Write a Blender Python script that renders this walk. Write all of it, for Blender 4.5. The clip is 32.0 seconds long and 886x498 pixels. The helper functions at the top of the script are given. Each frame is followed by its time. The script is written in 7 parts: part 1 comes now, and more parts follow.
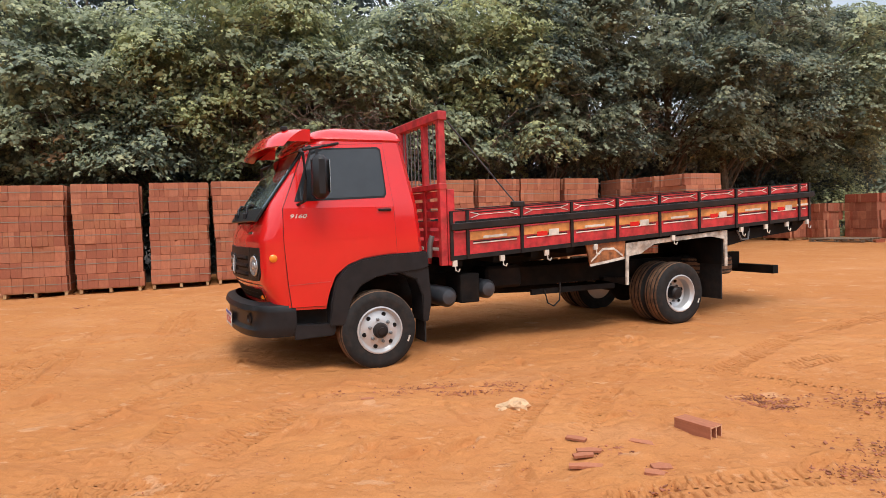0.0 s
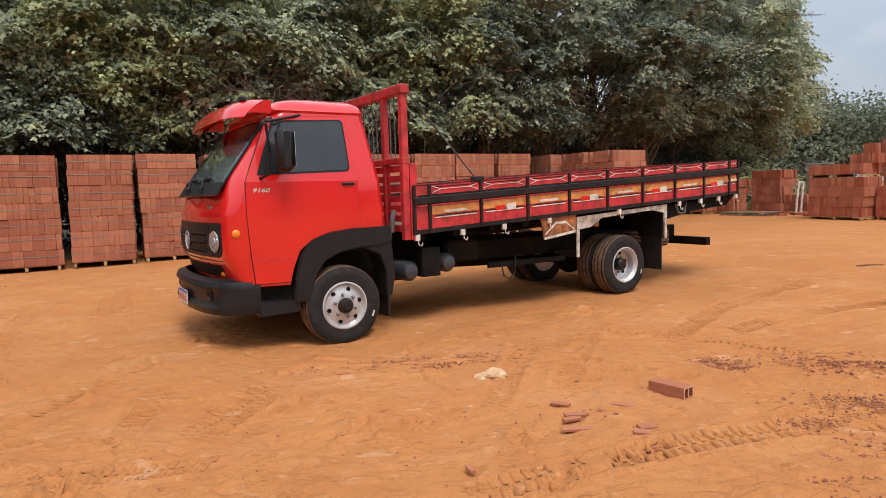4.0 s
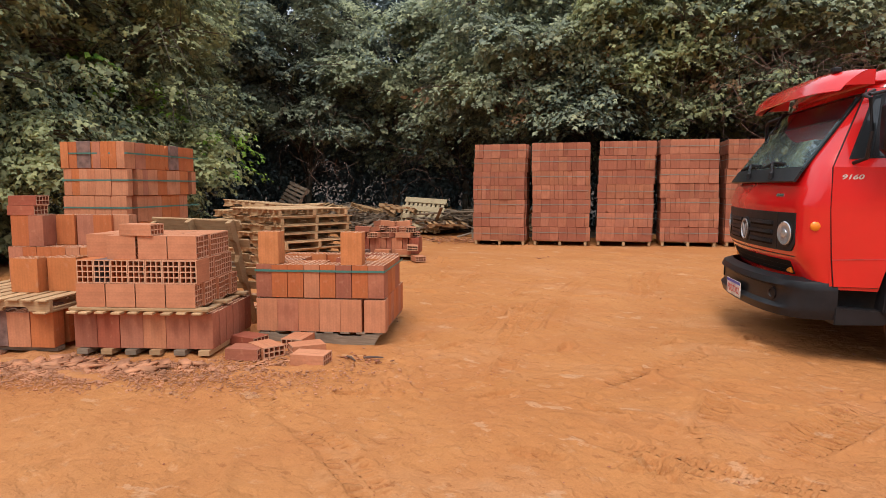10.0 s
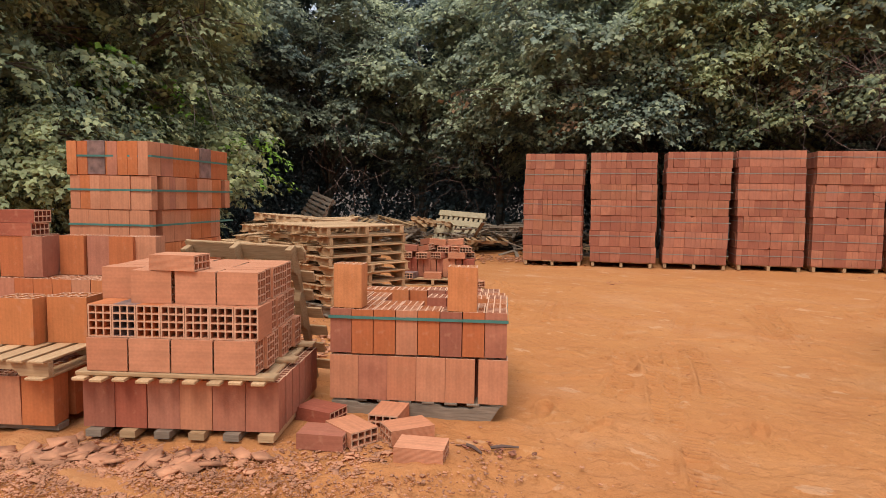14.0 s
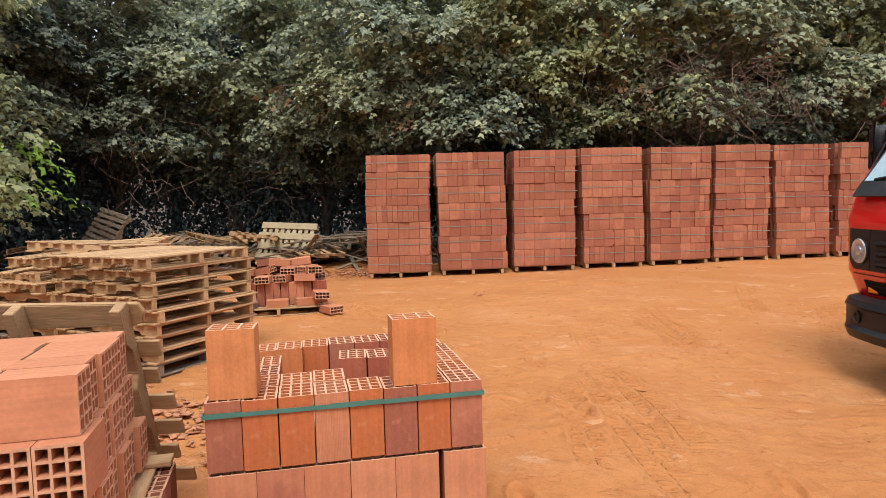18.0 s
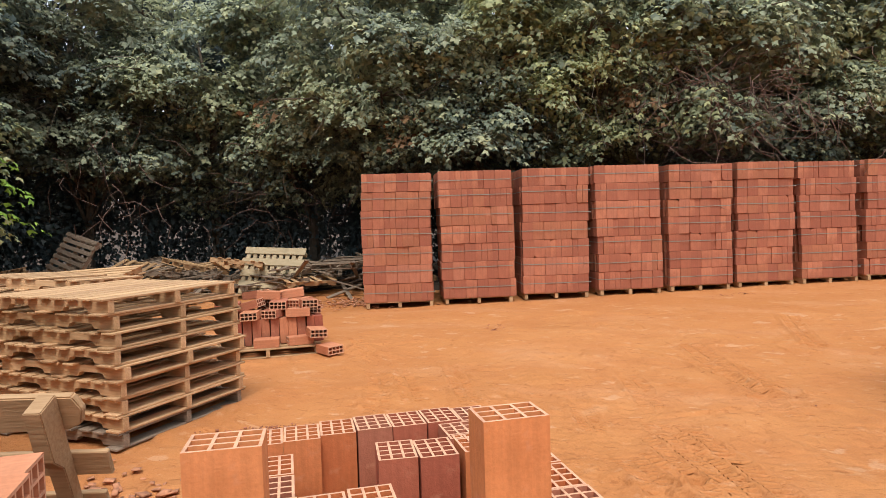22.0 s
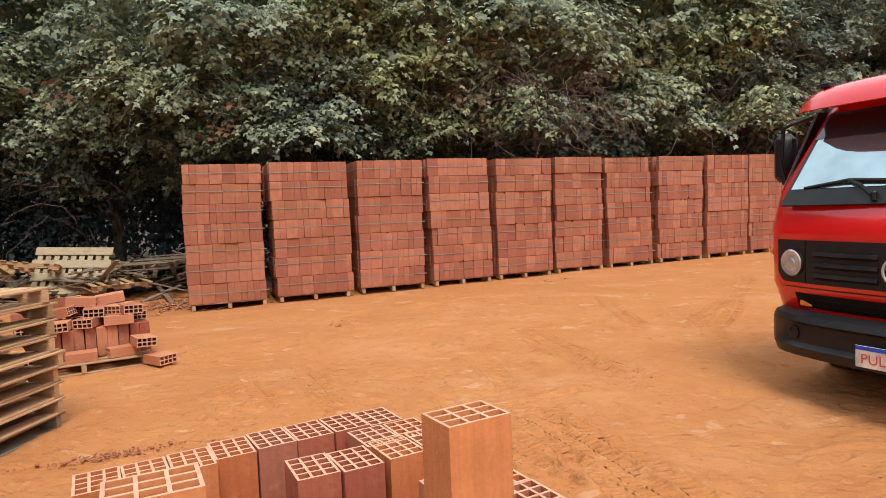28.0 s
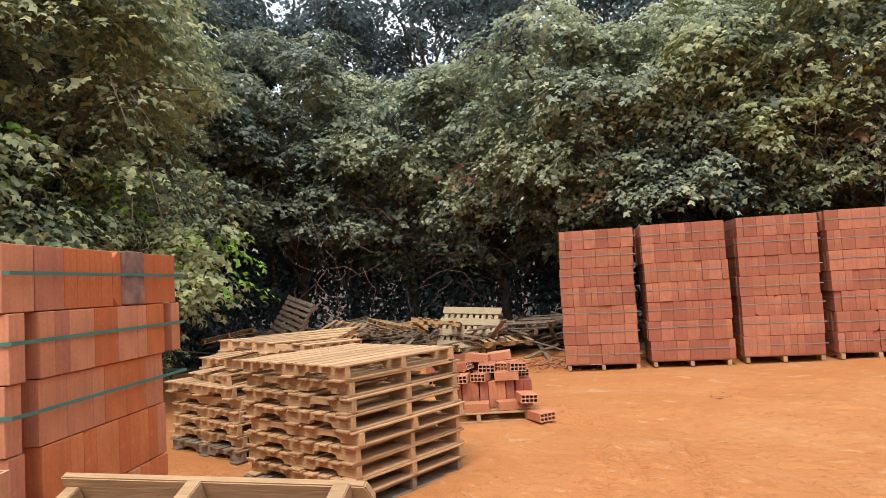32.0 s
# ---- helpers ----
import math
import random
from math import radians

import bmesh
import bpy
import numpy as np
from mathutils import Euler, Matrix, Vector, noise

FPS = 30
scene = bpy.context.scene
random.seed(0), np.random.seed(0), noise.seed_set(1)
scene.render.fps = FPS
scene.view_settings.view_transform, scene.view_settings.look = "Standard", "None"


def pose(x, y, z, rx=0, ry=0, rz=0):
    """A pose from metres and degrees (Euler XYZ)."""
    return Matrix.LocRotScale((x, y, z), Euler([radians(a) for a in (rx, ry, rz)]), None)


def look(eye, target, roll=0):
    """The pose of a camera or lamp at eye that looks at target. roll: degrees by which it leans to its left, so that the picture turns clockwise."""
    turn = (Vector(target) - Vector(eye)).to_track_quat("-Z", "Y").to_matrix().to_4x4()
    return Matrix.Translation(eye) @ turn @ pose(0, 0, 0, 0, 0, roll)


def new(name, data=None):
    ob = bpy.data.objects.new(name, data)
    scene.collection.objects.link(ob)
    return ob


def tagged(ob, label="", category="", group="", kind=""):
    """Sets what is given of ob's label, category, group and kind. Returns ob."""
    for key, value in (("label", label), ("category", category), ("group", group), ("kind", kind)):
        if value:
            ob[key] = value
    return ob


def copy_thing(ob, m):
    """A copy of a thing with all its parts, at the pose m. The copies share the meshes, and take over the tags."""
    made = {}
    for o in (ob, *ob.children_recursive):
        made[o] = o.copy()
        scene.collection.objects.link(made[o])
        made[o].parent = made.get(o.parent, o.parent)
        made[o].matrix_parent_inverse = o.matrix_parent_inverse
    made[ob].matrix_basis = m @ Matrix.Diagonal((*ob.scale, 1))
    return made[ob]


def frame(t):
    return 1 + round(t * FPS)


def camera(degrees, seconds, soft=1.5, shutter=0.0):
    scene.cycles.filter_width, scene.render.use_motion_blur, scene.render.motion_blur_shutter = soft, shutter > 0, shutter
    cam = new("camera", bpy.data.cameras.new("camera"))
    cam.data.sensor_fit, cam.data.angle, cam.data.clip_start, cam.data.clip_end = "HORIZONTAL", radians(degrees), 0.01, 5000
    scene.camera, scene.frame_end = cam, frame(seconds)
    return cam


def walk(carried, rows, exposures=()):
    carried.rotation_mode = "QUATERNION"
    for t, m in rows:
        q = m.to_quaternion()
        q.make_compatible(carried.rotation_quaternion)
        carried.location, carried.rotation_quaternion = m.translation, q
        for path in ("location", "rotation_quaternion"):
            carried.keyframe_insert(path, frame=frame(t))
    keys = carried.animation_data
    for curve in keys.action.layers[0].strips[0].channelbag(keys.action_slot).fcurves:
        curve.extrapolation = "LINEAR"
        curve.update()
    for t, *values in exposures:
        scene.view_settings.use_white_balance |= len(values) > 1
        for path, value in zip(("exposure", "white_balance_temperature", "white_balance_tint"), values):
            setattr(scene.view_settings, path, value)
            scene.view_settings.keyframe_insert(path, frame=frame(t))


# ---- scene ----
cam = camera(69.4, 32.0, soft=0.7)
METRES, EYE, TILT, LEAN, TURN = 7.2, 1.35, 0.0, 0.0, 0.0
ROWS = [
    (0.0, 0.0, 0.0, 0.0, -0.07, -2.54, 1.66),
    (0.5, -0.0122, -0.0056, -0.0015, 1.47, -3.0, 1.53),
    (1.0, -0.031, -0.0164, -0.0006, 4.05, -3.41, 1.15),
    (1.5, -0.0419, -0.016, -0.0001, 6.69, -4.25, 0.94),
    (2.0, -0.0482, -0.0002, -0.0008, 7.67, -4.78, 1.19),
    (2.5, -0.0512, 0.0224, -0.0006, 3.97, -5.04, 1.4),
    (3.0, -0.0534, 0.0215, 0.0003, -2.14, -5.05, 1.54),
    (3.5, -0.0594, 0.006, 0.0005, -7.26, -5.2, 1.66),
    (5.5, -0.0617, -0.0049, 0.0019, -7.32, -4.18, 1.65),
    (6.0, -0.0627, -0.0026, 0.0015, -6.94, -4.45, 1.63),
    (6.5, -0.0637, -0.0029, 0.0012, -4.34, -4.39, 1.44),
    (7.0, -0.0739, -0.0127, -0.001, 2.32, -4.88, 0.89),
    (7.5, -0.0819, -0.0157, -0.0023, 9.26, -5.61, 0.55),
    (8.0, -0.0872, -0.0181, -0.0019, 17.09, -6.21, 0.38),
    (8.5, -0.0959, -0.0081, -0.0029, 27.06, -6.33, 0.63),
    (9.0, -0.1038, 0.0078, -0.0012, 34.2, -5.72, 0.56),
    (9.5, -0.1246, 0.0131, -0.0017, 34.82, -5.42, 0.17),
    (10.0, -0.1586, 0.0179, -0.0003, 34.11, -5.57, -0.14),
    (10.5, -0.1803, 0.0288, -0.0004, 38.57, -4.87, -0.24),
    (11.0, -0.1977, 0.0491, 0.001, 42.94, -4.71, -0.25),
    (11.5, -0.2264, 0.0567, 0.001, 42.6, -5.06, -0.06),
    (12.0, -0.2625, 0.0597, 0.0031, 40.9, -5.75, -0.37),
    (12.5, -0.2878, 0.083, 0.0007, 41.22, -5.92, -0.69),
    (13.0, -0.3133, 0.1058, 0.0041, 39.96, -5.52, -1.0),
    (13.5, -0.3531, 0.114, 0.0054, 35.57, -5.32, -1.1),
    (14.0, -0.3813, 0.1181, 0.006, 34.18, -4.66, -0.9),
    (14.5, -0.4011, 0.1404, 0.0062, 34.03, -4.05, -0.68),
    (15.0, -0.419, 0.1612, 0.0067, 29.85, -4.35, -0.27),
    (15.5, -0.4507, 0.1736, 0.0081, 22.92, -4.63, -0.05),
    (17.5, -0.5308, 0.2337, 0.0136, 17.75, -3.73, 1.24),
    (18.0, -0.5565, 0.2409, 0.0132, 16.55, -4.36, 1.45),
    (18.5, -0.5661, 0.2587, 0.0123, 17.58, -4.27, 1.91),
    (19.0, -0.5678, 0.2836, 0.0143, 19.09, -4.44, 2.19),
    (19.5, -0.5788, 0.2952, 0.0136, 19.31, -4.36, 1.99),
    (20.0, -0.6025, 0.307, 0.0165, 17.27, -4.07, 1.85),
    (20.5, -0.6193, 0.3182, 0.0167, 15.36, -3.64, 1.95),
    (21.0, -0.6232, 0.3387, 0.0167, 16.11, -2.73, 2.2),
    (21.5, -0.6266, 0.3551, 0.0186, 17.3, -2.53, 2.02),
    (22.0, -0.6449, 0.36, 0.0182, 14.82, -2.55, 1.75),
    (22.5, -0.6667, 0.3678, 0.0183, 9.96, -2.89, 1.57),
    (23.0, -0.6729, 0.3708, 0.018, 7.44, -3.23, 1.42),
    (23.5, -0.6694, 0.375, 0.0197, 7.55, -2.67, 1.41),
    (24.0, -0.6635, 0.3808, 0.02, 7.5, -1.94, 1.46),
    (24.5, -0.6597, 0.3808, 0.0196, 6.65, -2.19, 1.63),
    (25.0, -0.6628, 0.3823, 0.0189, 2.65, -2.54, 2.0),
    (25.5, -0.6778, 0.3841, 0.0187, -3.36, -3.21, 2.24),
    (27.5, -0.6943, 0.3758, 0.0178, -4.0, -3.73, 2.21),
    (28.0, -0.6967, 0.3749, 0.0182, -1.69, -3.7, 2.28),
    (28.5, -0.6996, 0.3737, 0.0192, 2.05, -3.52, 2.51),
    (29.0, -0.7024, 0.3736, 0.0196, 5.47, -3.67, 2.63),
    (29.5, -0.7038, 0.3731, 0.0196, 7.81, -3.78, 2.65),
    (30.0, -0.7053, 0.3714, 0.0202, 10.07, -3.68, 2.65),
    (30.5, -0.7069, 0.371, 0.0201, 13.03, -2.95, 2.71),
    (31.0, -0.7102, 0.3674, 0.0241, 18.64, -1.17, 3.02),
    (31.5, -0.7037, 0.3654, 0.0273, 25.06, 0.88, 3.12),
    (32.0, -0.6937, 0.3655, 0.029, 30.76, 3.07, 3.15),
]
walk(cam, [(t, pose(0, 0, EYE, TILT, LEAN, TURN) @ pose(METRES * x, METRES * y, METRES * z, 90 + pitch, roll, yaw)) for t, x, y, z, yaw, pitch, roll in ROWS],
     [(0.0, 0.33), (6.0, 0.14), (9.0, 0.17), (13.0, 0.2), (14.0, 0.2), (15.0, 0.36), (19.0, 0.42), (25.0, 0.48), (28.0, 0.42), (32.0, 0.56)])

# ---- light: bright overcast day ----
world = bpy.data.worlds.new("overcast_sky")
scene.world = world
world.use_nodes = True
wn, wl = world.node_tree.nodes, world.node_tree.links
wn.clear()
w_out = wn.new("ShaderNodeOutputWorld")
w_bg = wn.new("ShaderNodeBackground")
w_sky = wn.new("ShaderNodeTexSky")
w_sky.sky_type = "NISHITA"
w_sky.sun_disc = False
w_sky.sun_elevation = radians(60.7)
w_sky.sun_rotation = radians(164)
w_sky.dust_density = 4.0
w_sky.air_density = 1.0
w_co = wn.new("ShaderNodeTexCoord")
w_map = wn.new("ShaderNodeMapping")
w_map.inputs["Scale"].default_value = (1.0, 1.0, 3.0)
w_noise = wn.new("ShaderNodeTexNoise")
w_noise.inputs["Scale"].default_value = 2.2
w_noise.inputs["Detail"].default_value = 6.0
w_ramp = wn.new("ShaderNodeValToRGB")
w_ramp.color_ramp.elements[0].position, w_ramp.color_ramp.elements[0].color = 0.35, (7.5, 8.6, 10.2, 1)
w_ramp.color_ramp.elements[1].position, w_ramp.color_ramp.elements[1].color = 0.62, (11.5, 12.0, 12.8, 1)
w_mix = wn.new("ShaderNodeMix")
w_mix.data_type = "RGBA"
w_mix.inputs[0].default_value = 0.85
wl.new(w_co.outputs["Generated"], w_map.inputs["Vector"])
wl.new(w_map.outputs[0], w_noise.inputs["Vector"])
wl.new(w_noise.outputs["Fac"], w_ramp.inputs[0])
wl.new(w_sky.outputs[0], w_mix.inputs[6])
wl.new(w_ramp.outputs[0], w_mix.inputs[7])
# an overcast sky is brightest overhead
w_sep = wn.new("ShaderNodeSeparateXYZ")
w_up = wn.new("ShaderNodeMapRange")
for i, v in enumerate((0.0, 0.8, 0.58, 1.4)):
    w_up.inputs[i + 1].default_value = v
w_mul = wn.new("ShaderNodeMix")
w_mul.data_type, w_mul.blend_type = "RGBA", "MULTIPLY"
w_mul.inputs[0].default_value = 1.0
wl.new(w_co.outputs["Generated"], w_sep.inputs[0])
wl.new(w_sep.outputs["Z"], w_up.inputs[0])
wl.new(w_mix.outputs[2], w_mul.inputs[6])
wl.new(w_up.outputs[0], w_mul.inputs[7])
wl.new(w_mul.outputs[2], w_bg.inputs["Color"])
w_bg.inputs["Strength"].default_value = 0.086
wl.new(w_bg.outputs[0], w_out.inputs[0])

sun_data = bpy.data.lights.new("sun", "SUN")
sun_data.energy, sun_data.angle, sun_data.color = 2.0, radians(25), (1.0, 0.95, 0.88)
sun = new("sun", sun_data)
sun.matrix_world = look((0, 0, 40), (-3.5, 13, 16))


# ---- materials ----
def nodes_of(name):
    m = bpy.data.materials.new(name)
    m.use_nodes = True
    nt = m.node_tree
    return m, nt.nodes, nt.links, nt.nodes["Principled BSDF"]


def mixed(nt, links, fac, a, b, kind="MIX"):
    n = nt.new("ShaderNodeMix")
    n.data_type, n.blend_type = "RGBA", kind
    for sock, v in ((n.inputs[0], fac), (n.inputs[6], a), (n.inputs[7], b)):
        if isinstance(v, bpy.types.NodeSocket):
            links.new(v, sock)
        elif isinstance(v, tuple):
            sock.default_value = (*v[:3], 1)
        else:
            sock.default_value = v
    return n.outputs[2]


def noise_fac(nt, links, scale, detail=4.0, lo=0.35, hi=0.65, coords="Object", stretch=None, rough=0.55):
    co = nt.new("ShaderNodeTexCoord")
    src = co.outputs[coords]
    if stretch:
        mp = nt.new("ShaderNodeMapping")
        mp.inputs["Scale"].default_value = stretch
        links.new(src, mp.inputs["Vector"])
        src = mp.outputs[0]
    n = nt.new("ShaderNodeTexNoise")
    n.inputs["Scale"].default_value, n.inputs["Detail"].default_value, n.inputs["Roughness"].default_value = scale, detail, rough
    links.new(src, n.inputs["Vector"])
    r = nt.new("ShaderNodeMapRange")
    r.inputs[1].default_value, r.inputs[2].default_value = lo, hi
    links.new(n.outputs["Fac"], r.inputs[0])
    return r.outputs[0]


def bumped(nt, links, bsdf, height, strength, dist):
    b = nt.new("ShaderNodeBump")
    b.inputs["Strength"].default_value, b.inputs["Distance"].default_value = strength, dist
    links.new(height, b.inputs["Height"])
    links.new(b.outputs[0], bsdf.inputs["Normal"])


def plain(name, col, rough=0.5, metal=0.0, var=0.12, scale=6.0, bump=0.0, coat=0.0, dust=0.0, spec=0.5):
    """Paint, rubber or metal with a little uneven tone and, where it applies, orange dust."""
    m, nt, links, b = nodes_of(name)
    f = noise_fac(nt, links, scale)
    dark = tuple(c * (1 - var) for c in col)
    lite = tuple(min(1, c * (1 + var)) for c in col)
    c = mixed(nt, links, f, dark, lite)
    if dust:
        f2 = noise_fac(nt, links, scale * 0.6, 6.0, 0.45, 0.75)
        mul = nt.new("ShaderNodeMath")
        mul.operation = "MULTIPLY"
        mul.inputs[1].default_value = dust
        links.new(f2, mul.inputs[0])
        c = mixed(nt, links, mul.outputs[0], c, (0.42, 0.19, 0.08))
    links.new(c, b.inputs["Base Color"])
    b.inputs["Roughness"].default_value, b.inputs["Metallic"].default_value = rough, metal
    b.inputs["Coat Weight"].default_value = coat
    b.inputs["Specular IOR Level"].default_value = spec
    b.inputs["Coat Roughness"].default_value = 0.06
    if bump:
        bumped(nt, links, b, noise_fac(nt, links, scale * 12, 5.0, 0.2, 0.8), bump, 0.01)
    return m


def brick_material(name, c_a, c_b, c_c, ribs=0.0):
    """Fired clay: tone by piece, kiln blotches, fine grain, lengthwise comb lines."""
    m, nt, links, b = nodes_of(name)
    info = nt.new("ShaderNodeObjectInfo")
    ramp = nt.new("ShaderNodeValToRGB")
    e = ramp.color_ramp.elements
    e[0].position, e[0].color = 0.0, (*c_a, 1)
    e[1].position, e[1].color = 1.0, (*c_c, 1)
    mid = e.new(0.55)
    mid.color = (*c_b, 1)
    links.new(info.outputs["Random"], ramp.inputs[0])
    blotch = noise_fac(nt, links, 5.0, 3.0, 0.4, 0.75)
    c = mixed(nt, links, blotch, ramp.outputs[0], tuple(v * 0.8 for v in c_b))
    fine = noise_fac(nt, links, 60.0, 4.0, 0.3, 0.7)
    c = mixed(nt, links, fine, mixed(nt, links, 0.88, (0, 0, 0), c), c)
    comb = noise_fac(nt, links, 60.0, 2.0, 0.3, 0.7, stretch=(1.0, 1.0, 0.03))
    c = mixed(nt, links, comb, mixed(nt, links, 0.86, (0, 0, 0), c), c)
    dusty = noise_fac(nt, links, 14.0, 6.0, 0.6, 0.95)
    c = mixed(nt, links, dusty, c, (0.58, 0.28, 0.16))
    links.new(c, b.inputs["Base Color"])
    b.inputs["Roughness"].default_value = 0.88
    b.inputs["Specular IOR Level"].default_value = 0.25
    if ribs:
        co = nt.new("ShaderNodeTexCoord")
        wv = nt.new("ShaderNodeTexWave")
        wv.bands_direction = "X"
        wv.inputs["Scale"].default_value = 48.0
        wv.inputs["Distortion"].default_value = 0.4
        links.new(co.outputs["Object"], wv.inputs["Vector"])
        bumped(nt, links, b, wv.outputs["Fac"], ribs, 0.003)
    else:
        bumped(nt, links, b, noise_fac(nt, links, 90.0, 5.0, 0.2, 0.8), 0.35, 0.003)
    return m


def wood_material(name, c_a, c_b, rough=0.8):
    m, nt, links, b = nodes_of(name)
    info = nt.new("ShaderNodeObjectInfo")
    grain = noise_fac(nt, links, 9.0, 6.0, 0.3, 0.7, stretch=(1.0, 9.0, 9.0))
    c = mixed(nt, links, grain, c_a, c_b)
    tone = mixed(nt, links, info.outputs["Random"], (0.72, 0.7, 0.68), (1.0, 1.0, 1.0))
    c = mixed(nt, links, 1.0, c, tone, "MULTIPLY")
    stain = noise_fac(nt, links, 2.5, 4.0, 0.55, 0.8)
    c = mixed(nt, links, stain, c, tuple(v * 0.62 for v in c_a))
    links.new(c, b.inputs["Base Color"])
    b.inputs["Roughness"].default_value = rough
    bumped(nt, links, b, grain, 0.3, 0.004)
    return m


def leaf_material(name, c_a, c_b, c_c):
    m, nt, links, b = nodes_of(name)
    geo = nt.new("ShaderNodeNewGeometry")
    ramp = nt.new("ShaderNodeValToRGB")
    e = ramp.color_ramp.elements
    e[0].position, e[0].color = 0.0, (*c_a, 1)
    e[1].position, e[1].color = 1.0, (*c_c, 1)
    mid = e.new(0.7)
    mid.color = (*c_b, 1)
    links.new(geo.outputs["Random Per Island"], ramp.inputs[0])
    patch = noise_fac(nt, links, 0.5, 3.0, 0.4, 0.68)
    c = mixed(nt, links, patch, ramp.outputs[0], mixed(nt, links, 0.6, ramp.outputs[0], c_c))
    brown = noise_fac(nt, links, 0.8, 4.0, 0.56, 0.72)
    c = mixed(nt, links, brown, c, mixed(nt, links, 0.28, c, (0.24, 0.17, 0.10)))
    links.new(c, b.inputs["Base Color"])
    b.inputs["Roughness"].default_value = 0.6
    b.inputs["Specular IOR Level"].default_value = 0.16
    tr = nt.new("ShaderNodeBsdfTranslucent")
    links.new(c, tr.inputs["Color"])
    mx = nt.new("ShaderNodeMixShader")
    mx.inputs[0].default_value = 0.33
    out = nt["Material Output"]
    links.new(b.outputs[0], mx.inputs[1])
    links.new(tr.outputs[0], mx.inputs[2])
    links.new(mx.outputs[0], out.inputs[0])
    return m


def ground_material():
    m, nt, links, b = nodes_of("orange_dirt")
    big = noise_fac(nt, links, 0.35, 4.0, 0.35, 0.68)
    mid = noise_fac(nt, links, 1.8, 6.0, 0.36, 0.66)
    streak = noise_fac(nt, links, 1.1, 6.0, 0.52, 0.72, stretch=(0.6, 1.3, 1.0))
    pale = noise_fac(nt, links, 2.6, 5.0, 0.62, 0.74)
    fine = noise_fac(nt, links, 70.0, 6.0, 0.3, 0.7, rough=0.7)
    crumb = noise_fac(nt, links, 7.0, 10.0, 0.575, 0.64, rough=0.72, stretch=(1.0, 1.2, 1.0))
    pit = noise_fac(nt, links, 9.0, 10.0, 0.585, 0.63, rough=0.75, stretch=(0.8, 1.5, 1.0))
    c = mixed(nt, links, big, (0.505, 0.205, 0.070), (0.56, 0.243, 0.091))
    c = mixed(nt, links, mid, c, mixed(nt, links, 0.5, c, (0.465, 0.172, 0.062)))
    c = mixed(nt, links, streak, c, mixed(nt, links, 0.55, c, (0.575, 0.277, 0.130)))
    c = mixed(nt, links, pale, c, mixed(nt, links, 0.4, c, (0.61, 0.328, 0.168)))
    trodden = noise_fac(nt, links, 2.3, 5.0, 0.645, 0.665, rough=0.55, stretch=(1.0, 1.7, 1.0))
    c = mixed(nt, links, trodden, c, mixed(nt, links, 0.6, c, (0.62, 0.34, 0.185)))
    c = mixed(nt, links, crumb, c, mixed(nt, links, 0.4, c, (0.625, 0.336, 0.176)))
    c = mixed(nt, links, pit, c, mixed(nt, links, 0.65, c, (0.331, 0.117, 0.043)))
    c = mixed(nt, links, fine, mixed(nt, links, 0.78, (0.158, 0.055, 0.015), c), c)
    links.new(c, b.inputs["Base Color"])
    b.inputs["Roughness"].default_value = 0.95
    b.inputs["Specular IOR Level"].default_value = 0.1
    plates = noise_fac(nt, links, 6.0, 9.0, 0.52, 0.575, rough=0.6, stretch=(1.0, 1.4, 1.0))
    dents = noise_fac(nt, links, 14.0, 6.0, 0.40, 0.47, rough=0.6)
    grit = noise_fac(nt, links, 48.0, 6.0, 0.25, 0.75, rough=0.7)
    relief = mixed(nt, links, 0.4, mixed(nt, links, 0.4, plates, dents), grit)
    bumped(nt, links, b, relief, 0.85, 0.016)
    return m


DIRT = ground_material()
CLAY = brick_material("clay_red", (0.35, 0.115, 0.068), (0.43, 0.148, 0.085), (0.55, 0.21, 0.117))
CLAY_ORANGE = brick_material("clay_orange", (0.52, 0.148, 0.054), (0.60, 0.185, 0.064), (0.65, 0.23, 0.088))
CLAY_ROSE = brick_material("clay_rose", (0.46, 0.175, 0.105), (0.50, 0.19, 0.112), (0.55, 0.205, 0.115))
CLAY_BRIGHT = brick_material("clay_bright", (0.60, 0.20, 0.068), (0.64, 0.225, 0.078), (0.68, 0.26, 0.10))
CLAY_PINK = brick_material("clay_pink", (0.57, 0.215, 0.108), (0.61, 0.245, 0.125), (0.66, 0.28, 0.15), ribs=0.25)
CLAY_LIGHT = brick_material("clay_light", (0.40, 0.145, 0.08), (0.44, 0.163, 0.088), (0.48, 0.18, 0.096))
CLAY_MAROON = brick_material("clay_maroon", (0.36, 0.096, 0.055), (0.42, 0.115, 0.063), (0.47, 0.14, 0.077))
CLAY_CUT = plain("clay_cut_face", (0.58, 0.31, 0.185), 0.95, var=0.18, scale=20, bump=0.3)
CLAY_BURNT = plain("clay_burnt", (0.22, 0.125, 0.10), 0.85, var=0.4, scale=9, bump=0.3)
# fill inside the piles, coloured dark as the shade between their blocks
CORE_SHADE = plain("core_shade", (0.26, 0.09, 0.055), 0.95, var=0.2, scale=14, bump=0.4)
WOOD_NEW = wood_material("pallet_wood", (0.50, 0.285, 0.135), (0.66, 0.42, 0.225))
WOOD_OLD = wood_material("weathered_wood", (0.18, 0.128, 0.088), (0.30, 0.222, 0.155))
WOOD_TAN = wood_material("tan_wood", (0.40, 0.31, 0.18), (0.50, 0.40, 0.25))
WOOD_BROWN = wood_material("brown_wood", (0.40, 0.235, 0.11), (0.56, 0.35, 0.18))
STRAP_GREEN = plain("green_strap", (0.06, 0.18, 0.145), 0.45)
STRAP_GREY = plain("grey_strap", (0.23, 0.23, 0.19), 0.5)
